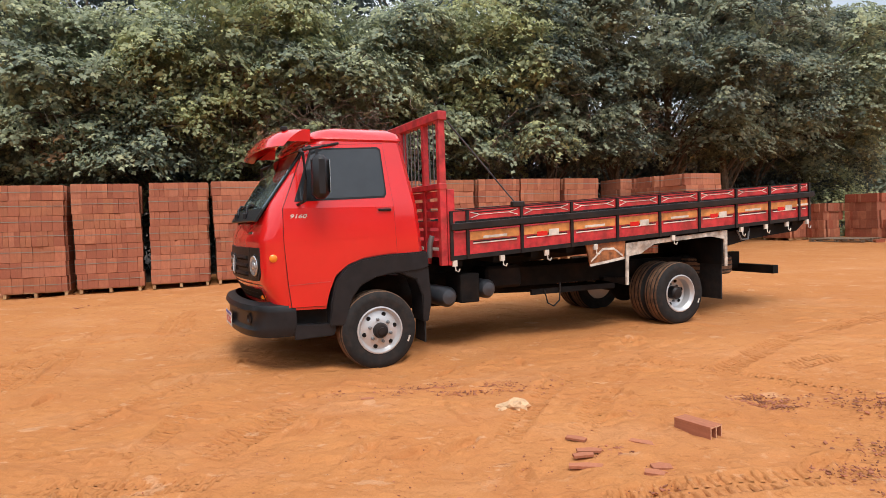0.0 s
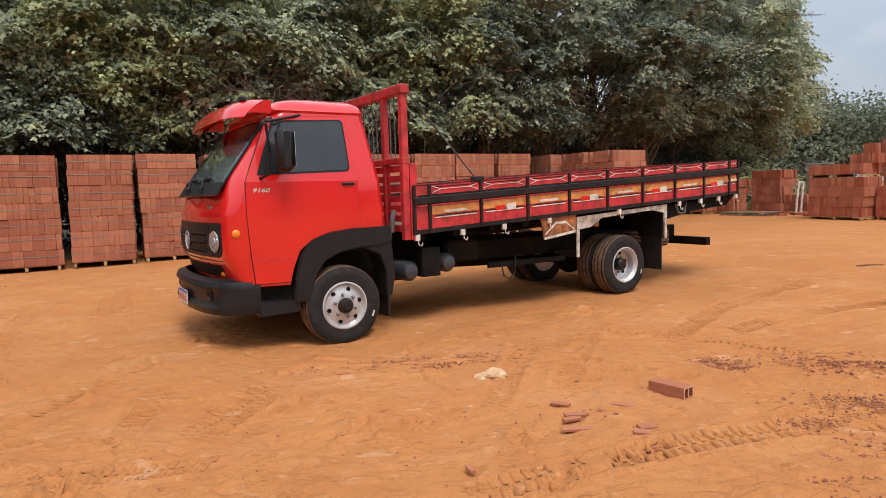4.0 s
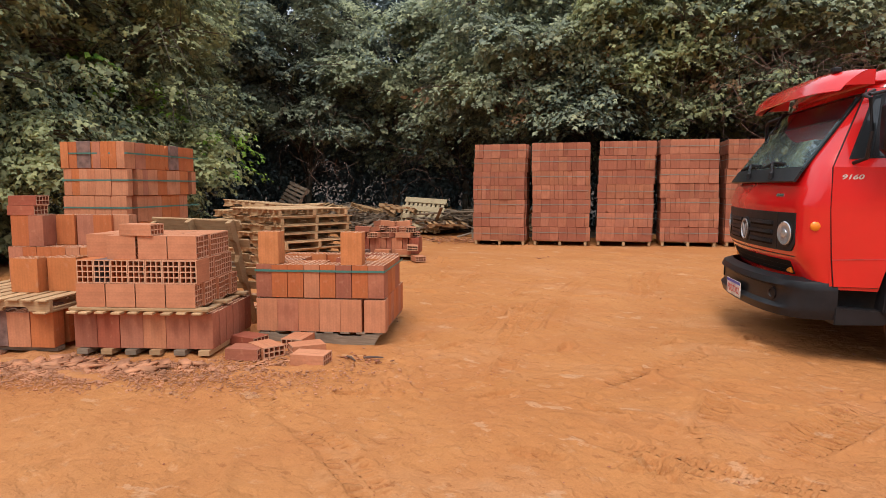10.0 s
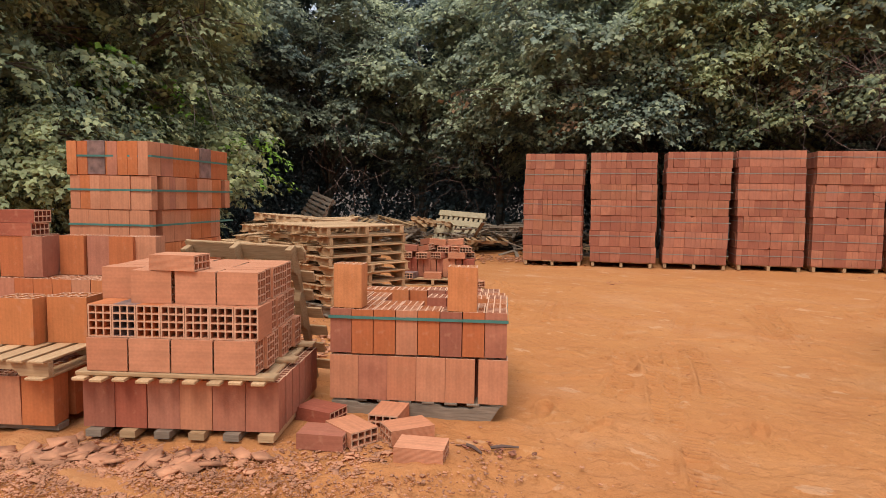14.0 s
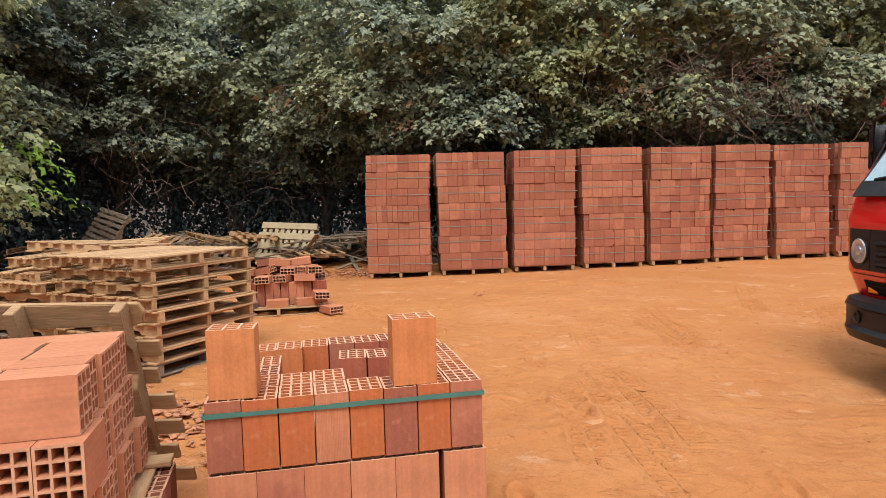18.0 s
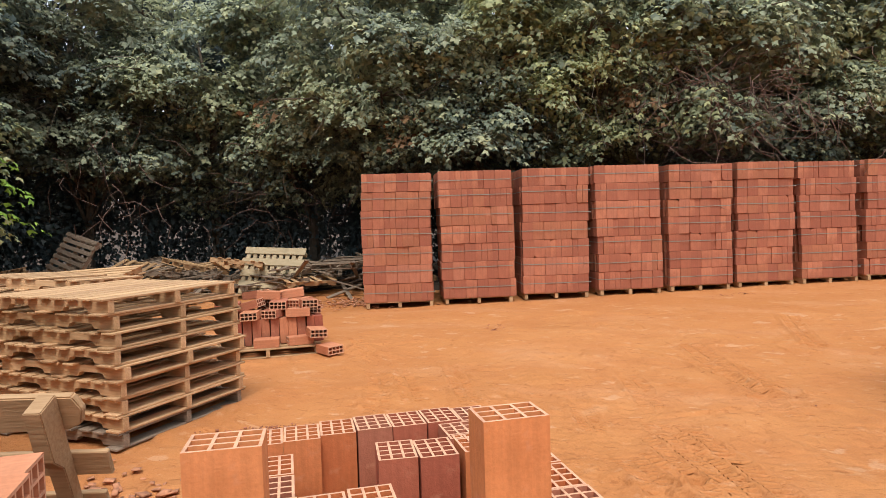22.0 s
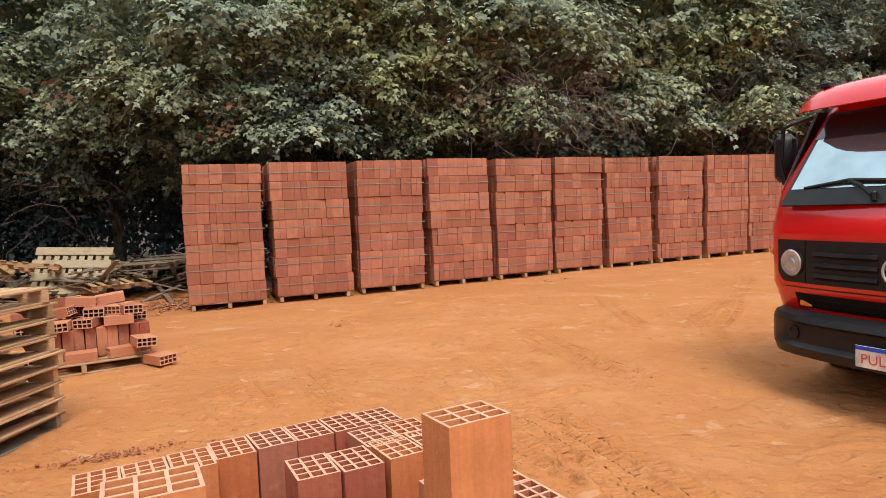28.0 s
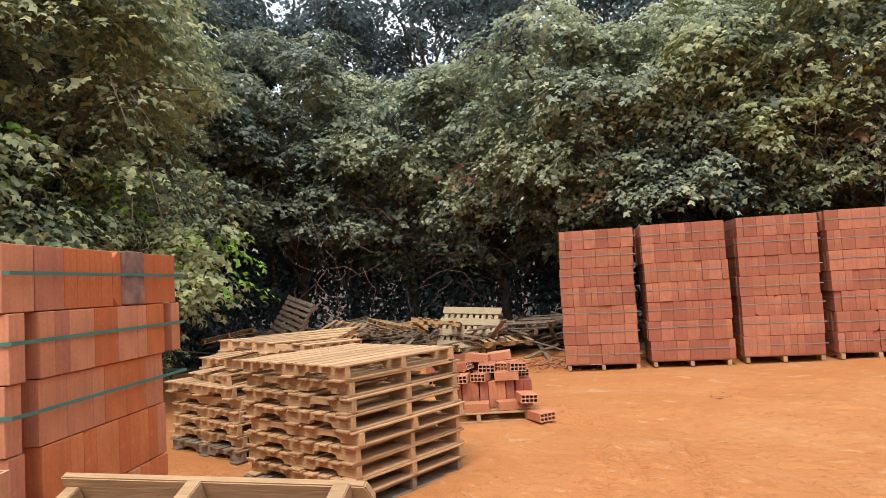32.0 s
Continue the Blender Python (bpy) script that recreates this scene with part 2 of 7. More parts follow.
WHITE_WORN = plain("worn_white_paint", (0.44, 0.40, 0.35), 0.65, var=0.5, scale=12.0, dust=0.4)
ORANGE_WORN = plain("rusty_orange_paint", (0.34, 0.12, 0.04), 0.6, var=0.6, scale=11.0, dust=0.2)
TANK = plain("dark_tank", (0.05, 0.055, 0.065), 0.4, 0.2, var=0.2, dust=0.06)
RED = plain("red_paint", (0.65, 0.012, 0.013), 0.22, var=0.05, scale=2.0, coat=0.8, dust=0.03)
RED_WORN = plain("worn_red_paint", (0.46, 0.024, 0.03), 0.5, var=0.35, scale=9.0, dust=0.14)
ORANGE = plain("orange_paint", (0.58, 0.23, 0.06), 0.5, var=0.3, scale=9.0, dust=0.2)
WHITE = plain("white_paint", (0.60, 0.55, 0.49), 0.55, var=0.3, scale=9.0, dust=0.22)
BLACK_PLASTIC = plain("black_plastic", (0.013, 0.013, 0.015), 0.42, var=0.2, scale=10, bump=0.06, dust=0.012, spec=0.3)
BLACK_PAINT = plain("black_paint", (0.014, 0.013, 0.014), 0.45, var=0.3, scale=8, dust=0.05, spec=0.25)
CHASSIS = plain("chassis_black", (0.007, 0.0065, 0.0065), 0.75, var=0.3, scale=7, dust=0.04, spec=0.15)
RUBBER = plain("tyre_rubber", (0.018, 0.017, 0.017), 0.75, var=0.2, scale=20, bump=0.08, dust=0.04, spec=0.25)
TREAD = plain("dusty_tread", (0.13, 0.075, 0.045), 0.9, var=0.3, scale=18, bump=0.2, dust=0.4)
SILVER = plain("silver_rim", (0.52, 0.52, 0.53), 0.35, 0.4, var=0.06)
CHROME = plain("chrome", (0.75, 0.75, 0.76), 0.15, 1.0, var=0.03)
GREY_METAL = plain("grey_metal", (0.16, 0.165, 0.17), 0.45, 0.4, var=0.15, dust=0.1)
SHEET_GREY = plain("sheet_grey", (0.30, 0.34, 0.38), 0.5, 0.2, var=0.15)
AMBER = plain("amber_lens", (0.85, 0.24, 0.02), 0.25, var=0.05)
PLATE_BLUE = plain("plate_blue", (0.02, 0.06, 0.42), 0.4)
PLATE_RED = plain("plate_red", (0.55, 0.07, 0.05), 0.5)
BARK = plain("bark", (0.11, 0.085, 0.06), 0.95, var=0.35, scale=6, bump=0.6)
TWIG = plain("dry_twig", (0.13, 0.075, 0.055), 0.9, var=0.3, scale=3)
CHIPS = plain("red_chips", (0.33, 0.115, 0.06), 0.95, var=0.4, scale=9.0, bump=0.3)
LITTER = plain("leaf_litter", (0.07, 0.045, 0.03), 0.95, var=0.5, scale=5, bump=0.8)
STONE_PALE = plain("pale_clod", (0.66, 0.42, 0.24), 0.95, var=0.2, scale=14, bump=0.7)
GLASS = plain("tinted_glass", (0.022, 0.026, 0.030), 0.03, var=0.1)
GLASS.node_tree.nodes["Principled BSDF"].inputs["Specular IOR Level"].default_value = 0.8
# metallic blue-green tint puts the bright sky reflection into the windscreen's colour
WINDSCREEN = plain("sky_tint_windscreen", (0.35, 0.46, 0.49), 0.03, 0.8, var=0.12, scale=3)
RUBBLE = plain("brick_crumbs", (0.47, 0.205, 0.105), 0.95, var=0.3, scale=7.0, bump=0.4)
LENS = plain("lamp_lens", (0.50, 0.52, 0.54), 0.1, 0.6, var=0.1, scale=30)
LEAF = leaf_material("leaf_grey_green", (0.112, 0.154, 0.140), (0.29, 0.332, 0.232), (0.54, 0.56, 0.325))
LEAF_OLIVE = leaf_material("leaf_olive", (0.122, 0.162, 0.118), (0.31, 0.345, 0.20), (0.57, 0.58, 0.28))
# darker copy of LEAF, the shade of deeper crowns put into its colour
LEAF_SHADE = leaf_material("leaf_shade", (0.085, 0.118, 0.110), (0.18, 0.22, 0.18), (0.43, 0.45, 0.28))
LEAF_BRIGHT = leaf_material("leaf_bright", (0.13, 0.28, 0.045), (0.24, 0.44, 0.07), (0.36, 0.56, 0.10))
# deep shade and its bluish haze put into the leaf colour
LEAF_DEEP_SHADE = leaf_material("leaf_deep_shade", (0.066, 0.095, 0.10), (0.095, 0.127, 0.128), (0.12, 0.152, 0.145))
LEAF_DRY = leaf_material("leaf_dry", (0.13, 0.07, 0.04), (0.22, 0.12, 0.06), (0.30, 0.18, 0.09))
LEAF_FAR = leaf_material("leaf_far", (0.10, 0.13, 0.085), (0.145, 0.17, 0.115), (0.20, 0.22, 0.15))


# ---- mesh helpers ----
def bm_box(bm, x0, x1, y0, y1, z0, z1, bev=0.0):
    vs = [bm.verts.new((x, y, z)) for x in (x0, x1) for y in (y0, y1) for z in (z0, z1)]
    fs = [bm.faces.new([vs[i] for i in q]) for q in ((0, 1, 3, 2), (4, 6, 7, 5), (0, 4, 5, 1), (2, 3, 7, 6), (0, 2, 6, 4), (1, 5, 7, 3))]
    if bev:
        bmesh.ops.bevel(bm, geom=list({e for f in fs for e in f.edges}), offset=bev, segments=1, affect="EDGES")
    return bm


def boxes(*rows, bev=0.0):
    bm = bmesh.new()
    for r in rows:
        bm_box(bm, *r, bev=bev)
    return bm


def prism(poly, y0, y1, bev=0.0, plane="XZ"):
    """A polygon in the XZ, XY or YZ plane, drawn out along the third axis."""
    bm = bmesh.new()

    def at(p, d):
        return {"XZ": (p[0], d, p[1]), "XY": (p[0], p[1], d), "YZ": (d, p[0], p[1])}[plane]

    a = [bm.verts.new(at(p, y0)) for p in poly]
    b = [bm.verts.new(at(p, y1)) for p in poly]
    bm.faces.new(a)
    bm.faces.new(b[::-1])
    for i in range(len(poly)):
        j = (i + 1) % len(poly)
        bm.faces.new((a[j], a[i], b[i], b[j]))
    bmesh.ops.recalc_face_normals(bm, faces=bm.faces)
    if bev:
        bmesh.ops.bevel(bm, geom=list(bm.edges), offset=bev, segments=2, affect="EDGES")
    return bm


def lathe(profile, segs=32, axis="Y", bm=None, at=(0, 0, 0), cap=True):
    """Turn (r, d) points round an axis."""
    bm = bm or bmesh.new()
    rings = []
    for r, d in profile:
        ring = []
        for i in range(segs):
            a = 2 * math.pi * i / segs
            u, v = r * math.cos(a), r * math.sin(a)
            p = {"Y": (u, d, v), "X": (d, u, v), "Z": (u, v, d)}[axis]
            ring.append(bm.verts.new((p[0] + at[0], p[1] + at[1], p[2] + at[2])))
        rings.append(ring)
    for a, b in zip(rings, rings[1:]):
        for i in range(segs):
            j = (i + 1) % segs
            bm.faces.new((a[i], a[j], b[j], b[i]))
    for ring in (rings[0], rings[-1]) if cap else ():
        bm.faces.new(ring)
    bmesh.ops.recalc_face_normals(bm, faces=bm.faces)
    return bm


def tube(points, radius, segs=8, bm=None):
    """A round bar along points; radius may be one number or one for each point."""
    bm = bm or bmesh.new()
    pts = [Vector(p) for p in points]
    rad = radius if isinstance(radius, (list, tuple)) else [radius] * len(pts)
    rings = []
    for i, p in enumerate(pts):
        d = (pts[min(i + 1, len(pts) - 1)] - pts[max(i - 1, 0)]).normalized()
        u = d.orthogonal().normalized() if abs(d.z) > 0.95 else d.cross(Vector((0, 0, 1))).normalized()
        v = d.cross(u)
        rings.append([bm.verts.new(p + rad[i] * (math.cos(a) * u + math.sin(a) * v)) for a in [2 * math.pi * k / segs for k in range(segs)]])
    for a, b in zip(rings, rings[1:]):
        for i in range(segs):
            j = (i + 1) % segs
            bm.faces.new((a[i], a[j], b[j], b[i]))
    bm.faces.new(rings[0])
    bm.faces.new(rings[-1])
    bmesh.ops.recalc_face_normals(bm, faces=bm.faces)
    return bm


def mesh_of(name, bm, mat, smooth=False):
    me = bpy.data.meshes.new(name)
    bm.to_mesh(me)
    bm.free()
    me.materials.append(mat)
    if smooth:
        for p in me.polygons:
            p.use_smooth = True
        me.set_sharp_from_angle(angle=radians(38))
    return me


def part(name, bm, mat, parent, label="", smooth=False):
    ob = new(name, mesh_of(name, bm, mat, smooth))
    ob.parent = parent
    if label:
        ob["label"] = label
    return ob


def piece(name, me, parent, m):
    ob = new(name, me)
    ob.parent = parent
    ob.matrix_basis = m
    return ob


def thing(name, m, label, category, group="", kind=""):
    ob = new(name)
    ob.matrix_basis = m
    return tagged(ob, label, category, group, kind)


def ground_z(x, y):
    """The yard rises slightly towards the trees, more so beyond the truck."""
    return -0.03 + 0.0155 * max(0.0, y - 4.5) + 0.0095 * (min(1.0, max(-9.0, x)) + 4.0) * min(1.0, max(0.0, (y - 9.0) / 3.5))

# ---- ground: one sheet to the horizon ----
TRACKS = [  # x, y of the two ends, bow, width
    (-4.62, 9.1, -4.36, 7.6, 0.0, 0.22), (-4.62, 6.6, -4.2, 5.1, 0.05, 0.2), (-4.45, 6.7, -3.75, 4.9, 0.04, 0.22), (-4.4, 7.3, -3.8, 5.3, 0.05, 0.2), (-4.22, 7.3, -3.6, 5.5, 0.03, 0.16),
    (-3.88, 9.9, -3.42, 7.3, 0.0, 0.24), (-3.66, 9.1, -3.15, 7.2, 0.05, 0.2), (-5.06, 8.4, -4.78, 7.0, 0.0, 0.2), (0.3, 13.1, -1.9, 10.1, 0.15, 0.24), (-1.85, 10.3, -2.5, 7.5, 0.1, 0.24),
    (-2.45, 12.0, -2.62, 9.7, 0.0, 0.22), (-7.75, 9.9, -6.4, 7.0, 0.15, 0.24), (-2.75, 3.9, -2.25, 5.5, 0.05, 0.18), (-1.5, 3.75, -0.95, 5.2, 0.0, 0.34), (-3.62, 4.9, -3.3, 3.9, 0.0, 0.16),
    (-1.95, 4.9, -1.86, 3.7, 0.0, 0.16), (0.85, 4.0, 1.7, 5.8, 0.05, 0.24), (2.3, 5.4, 5.6, 7.9, 0.2, 0.26), (-2.8, 3.45, -1.2, 3.45, -0.1, 0.2), (0.35, 3.9, 1.15, 5.7, 0.05, 0.22),
    (-5.3, 3.1, -2.4, 1.9, 0.15, 0.22), (-0.6, 2.6, 2.6, 3.3, 0.1, 0.26), (-4.0, 9.45, -3.33, 7.5, 0.0, 0.2), (-0.6, 11.7, -2.1, 9.3, 0.12, 0.22), (-2.72, 4.35, -2.5, 5.0, 0.0, 0.24),
    (-4.41, 7.03, -4.05, 5.9, 0.0, 0.22), (1.6, 6.0, 3.2, 4.7, 0.1, 0.24), (-7.0, 9.2, -6.2, 7.4, 0.0, 0.22), (-6.3, 8.9, -5.7, 7.3, 0.0, 0.2), (3.0, 5.6, 6.2, 6.6, 0.15, 0.26),
]


def ground_relief(X, Y):
    rng = np.random.RandomState(5)
    Z = -0.03 + 0.0155 * np.maximum(0.0, Y - 4.5) + 0.0095 * (np.clip(X, -9.0, 1.0) + 4.0) * np.clip((Y - 9.0) / 3.5, 0.0, 1.0)
    near = np.exp(-((X + 1.5) / 13) ** 4 - ((Y - 5) / 11) ** 4)
    for amp, wl_, n in ((0.014, 2.6, 10), (0.004, 0.9, 14), (0.002, 0.36, 26), (0.0022, 0.14, 30)):
        for _ in range(n):
            a, p, k = rng.rand() * 6.28, rng.rand() * 6.28, 2 * np.pi / (wl_ * (0.6 + 0.9 * rng.rand()))
            Z = Z + near * amp / math.sqrt(n) * 1.6 * np.sin(k * (X * np.cos(a) + Y * np.sin(a)) + p)
    for x0, y0, x1, y1, bow, w in TRACKS:
        length = math.hypot(x1 - x0, y1 - y0)
        ux, uy = (x1 - x0) / length, (y1 - y0) / length
        s = (X - x0) * ux + (Y - y0) * uy
        q = np.clip(s / length, 0, 1)
        d = -(X - x0) * uy + (Y - y0) * ux - bow * 4 * q * (1 - q)
        ends = np.clip(s / 0.4, 0, 1) * np.clip((length - s) / 0.4, 0, 1)
        edge = w / 2 * (0.86 + 0.14 * np.sin(s * 31 + x0 * 7))
        inside = np.clip((edge - np.abs(d)) / 0.02, 0, 1)
        fade = np.clip(0.75 + 0.5 * np.sin(s * 1.9 + x0 * 3) + 0.3 * np.sin(s * 5.3 + y0), 0.0, 1.0)
        rim = np.exp(-((np.abs(d) - w / 2 - 0.015) / 0.02) ** 2) * np.where(d < 0, 1.0, 0.5)
        Z = Z + ends * (-0.012 * inside + 0.021 * fade * rim)
    # the front tyre has settled into the dirt
    Z = Z - 0.032 * np.exp(-((X + 0.66) / 0.7) ** 2 - ((Y - 6.1) / 0.6) ** 2)
    xs, ys = X[0], Y[:, 0]

    def patch(cx, cy, reach, a, shape):
        i0, i1 = np.searchsorted(xs, (cx - reach, cx + reach))
        j0, j1 = np.searchsorted(ys, (cy - reach, cy + reach))
        dx, dy = X[j0:j1, i0:i1] - cx, Y[j0:j1, i0:i1] - cy
        Z[j0:j1, i0:i1] += shape(dx * math.cos(a) + dy * math.sin(a), -dx * math.sin(a) + dy * math.cos(a))

    def print_shape(u, v):
        q = (u / 0.14) ** 2 + (v / (0.05 + 0.06 * np.clip(u, -0.3, 0.3))) ** 2
        return -0.026 * np.clip(2.2 * (1.2 - q), 0, 1) * (q < 1.3) + 0.018 * np.exp(-((q - 1.7) / 0.6) ** 2)

    for _ in range(44):  # shoe prints
        patch(-4.6 + 7 * rng.rand(), 2.2 + 4.6 * rng.rand(), 0.5, 1.2 + 0.8 * rng.randn(), print_shape)
    for _ in range(360):  # torn crust edges
        ln, wob = 0.08 + 0.5 * rng.rand() ** 2, 6 * rng.rand()
        patch(-8 + 14 * rng.rand(), 0.3 + 12 * rng.rand(), ln * 1.5 + 0.4, -0.2 + 0.5 * rng.randn(),
              lambda u, v: np.exp(-(u / ln) ** 4) * (0.024 * np.clip((v + 0.05 * np.sin(u * 5 + wob) + 0.01) / 0.02, 0, 1) * np.exp(-np.clip(v, 0, 9) / 0.1) - 0.006 * np.exp(-((v + 0.03) / 0.03) ** 2)))
    for _ in range(240):  # flat lumps and dents
        r, e, up = 0.03 + 0.1 * rng.rand(), 0.5 + rng.rand(), (1 if rng.rand() < 0.75 else -0.7)
        patch(-7 + 13 * rng.rand(), 0.3 + 11 * rng.rand(), 0.45, 0.0, lambda u, v: 0.013 * up * np.clip(2.5 * np.exp(-((u * e) ** 2 + (v / e) ** 2) / r ** 2), 0, 0.8))
    return Z


SURFACE = {}


def surface_z(x, y):
    """The height of the dirt itself, with its dents."""
    xs, ys, z = SURFACE["xs"], SURFACE["ys"], SURFACE["z"]
    i, j = int(np.searchsorted(xs, x)) - 1, int(np.searchsorted(ys, y)) - 1
    u, v = (x - xs[i]) / (xs[i + 1] - xs[i]), (y - ys[j]) / (ys[j + 1] - ys[j])
    return float((z[j, i] * (1 - u) + z[j, i + 1] * u) * (1 - v) + (z[j + 1, i] * (1 - u) + z[j + 1, i + 1] * u) * v)


def tread_ridges():
    """Bars of dirt left between the lugs of tyres, two rows along each track."""
    r = random.Random(61)
    co, faces = [], []
    for x0, y0, x1, y1, bow, w in TRACKS:
        length = math.hypot(x1 - x0, y1 - y0)
        ux, uy = (x1 - x0) / length, (y1 - y0) / length
        pitch = 0.052 if w < 0.22 else 0.062
        for k in range(1, int(length / pitch)):
            along = k * pitch
            q = along / length
            fade = 0.75 + 0.5 * math.sin(along * 1.9 + x0 * 3) + 0.3 * math.sin(along * 5.3 + y0)
            if fade < 0.3 or r.random() < 0.08:
                continue
            high = 0.0125 * min(1.0, fade) * r.uniform(0.7, 1.15)
            for side in (-1, 1):
                if side < 0 and w < 0.19:
                    continue
                a, b = side * (0.012 if w >= 0.19 else -w * 0.45), side * w * r.uniform(0.40, 0.48)
                row = []
                for part_way, low in ((0.0, 0.6), (0.15, 1.0), (0.85, 1.0), (1.0, 0.4)):
                    across = a + (b - a) * part_way
                    lean = 0.16 * abs(across - a) * (1 if side > 0 else -1) + (pitch * 0.5 if side > 0 else 0.0)
                    off = across + bow * 4 * q * (1 - q)
                    for half, lift in ((-pitch * 0.36, -0.004), (-pitch * 0.26, high * low), (pitch * 0.08, high * low), (pitch * 0.2, -0.004)):
                        t = along + lean + half
                        px, py = x0 + ux * t - uy * off, y0 + uy * t + ux * off
                        row.append((px, py, surface_z(px, py) + lift))
                n = len(co)
                co += row
                for m in (n, n + 4, n + 8):
                    faces += [(m + i, m + i + 1, m + i + 5, m + i + 4) if side < 0 else (m + i, m + i + 4, m + i + 5, m + i + 1) for i in range(3)]
    return sheet("tyre_tracks", np.array(co), np.array(faces), DIRT)


def build_ground():
    far = [14, 18, 24, 34, 50, 80, 140, 260, 600, 1500]
    xs = np.concatenate([[-v - 4 for v in far[::-1]], np.arange(-14, -8.6, 0.2), np.arange(-8.6, -6.2, 0.05), np.arange(-6.2, -5.2, 0.025), np.arange(-5.2, -3.0, 0.014), np.arange(-3.0, 0.2, 0.018), np.arange(0.2, 3.2, 0.026), np.arange(3.2, 6.4, 0.06), np.arange(6.4, 16, 0.25), [v + 4 for v in far[1:]]])
    ys = np.concatenate([[-v for v in far[::-1]], np.arange(-8, -0.4, 0.25), np.arange(-0.4, 1.6, 0.045), np.arange(1.6, 3.0, 0.024), np.arange(3.0, 4.4, 0.018), np.arange(4.4, 8.0, 0.015), np.arange(8.0, 10.4, 0.022), np.arange(10.4, 13.4, 0.05), np.arange(13.4, 24, 0.3), [v + 10 for v in far[1:]]])
    X, Y = np.meshgrid(np.unique(xs), np.unique(ys))
    Z = ground_relief(X, Y)
    Z = np.where(np.hypot(X, Y) > 60, np.minimum(Z, 0.9), Z)
    SURFACE.update(xs=X[0], ys=Y[:, 0], z=Z)
    ny, nx = X.shape
    co = np.stack([X, Y, Z], -1).reshape(-1, 3)
    i = (np.arange(ny - 1)[:, None] * nx + np.arange(nx - 1)[None]).ravel()
    quads = np.stack([i, i + 1, i + nx + 1, i + nx], -1)
    return sheet("ground", co, quads, DIRT, True)


def sheet(name, co, faces, mat, smooth=False):
    """A mesh from arrays of places and of faces of equal size."""
    me = bpy.data.meshes.new(name)
    n, k = faces.shape
    me.vertices.add(len(co))
    me.vertices.foreach_set("co", np.ascontiguousarray(co, dtype=np.float32).ravel())
    me.loops.add(n * k)
    me.loops.foreach_set("vertex_index", np.ascontiguousarray(faces, dtype=np.int32).ravel())
    me.polygons.add(n)
    me.polygons.foreach_set("loop_start", np.arange(0, n * k, k, dtype=np.int32))
    if smooth:
        me.polygons.foreach_set("use_smooth", np.ones(n, dtype=bool))
    me.update(calc_edges=True)
    me.materials.append(mat)
    return me


ground = tagged(new("ground", build_ground()), "orange compacted dirt yard with tyre tracks", "ground", kind="structure")
tagged(new("tyre_tracks", tread_ridges()), "ridged prints of tyre treads in orange dirt", "tyre tracks", kind="stuff")


# ---- bricks and pallets: shared meshes ----
def solid_block(name, w, d, h, mat):
    return mesh_of(name, bm_box(bmesh.new(), -w / 2, w / 2, -d / 2, d / 2, 0, h, bev=0.0025), mat)


def chipped_block(name, w, d, h, mat, seed):
    """A block with one or two corners knocked off."""
    r = random.Random(seed)
    bm = bm_box(bmesh.new(), -w / 2, w / 2, -d / 2, d / 2, 0, h)
    for k in range(2):
        sx, sy = r.choice((-1, 1)), r.choice((-1, 1))
        n = Vector((sx * r.uniform(0.6, 1), sy * r.uniform(0.6, 1), (1 if k == 0 else -1) * r.uniform(0.6, 1.2))).normalized()
        corner = Vector((sx * w / 2, sy * d / 2, h if k == 0 else 0.0))
        cut = bmesh.ops.bisect_plane(bm, geom=bm.verts[:] + bm.edges[:] + bm.faces[:], plane_co=corner - n * r.uniform(0.012, 0.035), plane_no=n, clear_outer=True)
        bmesh.ops.contextual_create(bm, geom=[g for g in cut["geom_cut"] if isinstance(g, bmesh.types.BMEdge)])
    bmesh.ops.recalc_face_normals(bm, faces=bm.faces)
    return mesh_of(name, bm, mat)


def hollow_block(name, w, d, h, nx, ny, mat, t=0.009):
    """A block with nx by ny open channels along z, one closed skin."""
    def lines(size, n):
        cell = (size - t * (n + 1)) / n
        out = [-size / 2]
        for _ in range(n):
            out += [out[-1] + t, out[-1] + t + cell]
        return out + [size / 2]

    xs, ys = lines(w, nx), lines(d, ny)
    bm = bmesh.new()
    g = [[[bm.verts.new((x, y, z)) for z in (0, h)] for y in ys] for x in xs]
    for i in range(len(xs) - 1):
        for j in range(len(ys) - 1):
            if i % 2 and j % 2:
                ring = (g[i][j], g[i][j + 1], g[i + 1][j + 1], g[i + 1][j])
                for a, b in zip(ring, ring[1:] + ring[:1]):
                    bm.faces.new((a[0], b[0], b[1], a[1]))
            else:
                bm.faces.new((g[i][j][1], g[i + 1][j][1], g[i + 1][j + 1][1], g[i][j + 1][1])).material_index = 1
                bm.faces.new((g[i][j][0], g[i][j + 1][0], g[i + 1][j + 1][0], g[i + 1][j][0])).material_index = 1
    rim = [g[i][0] for i in range(len(xs))] + [g[-1][j] for j in range(1, len(ys))] + [g[i][-1] for i in range(len(xs) - 2, -1, -1)] + [g[0][j] for j in range(len(ys) - 2, 0, -1)]
    for a, b in zip(rim, rim[1:] + rim[:1]):
        bm.faces.new((a[0], b[0], b[1], a[1]))
    bmesh.ops.recalc_face_normals(bm, faces=bm.faces)
    me = mesh_of(name, bm, mat)
    me.materials.append(CLAY_CUT)
    return me


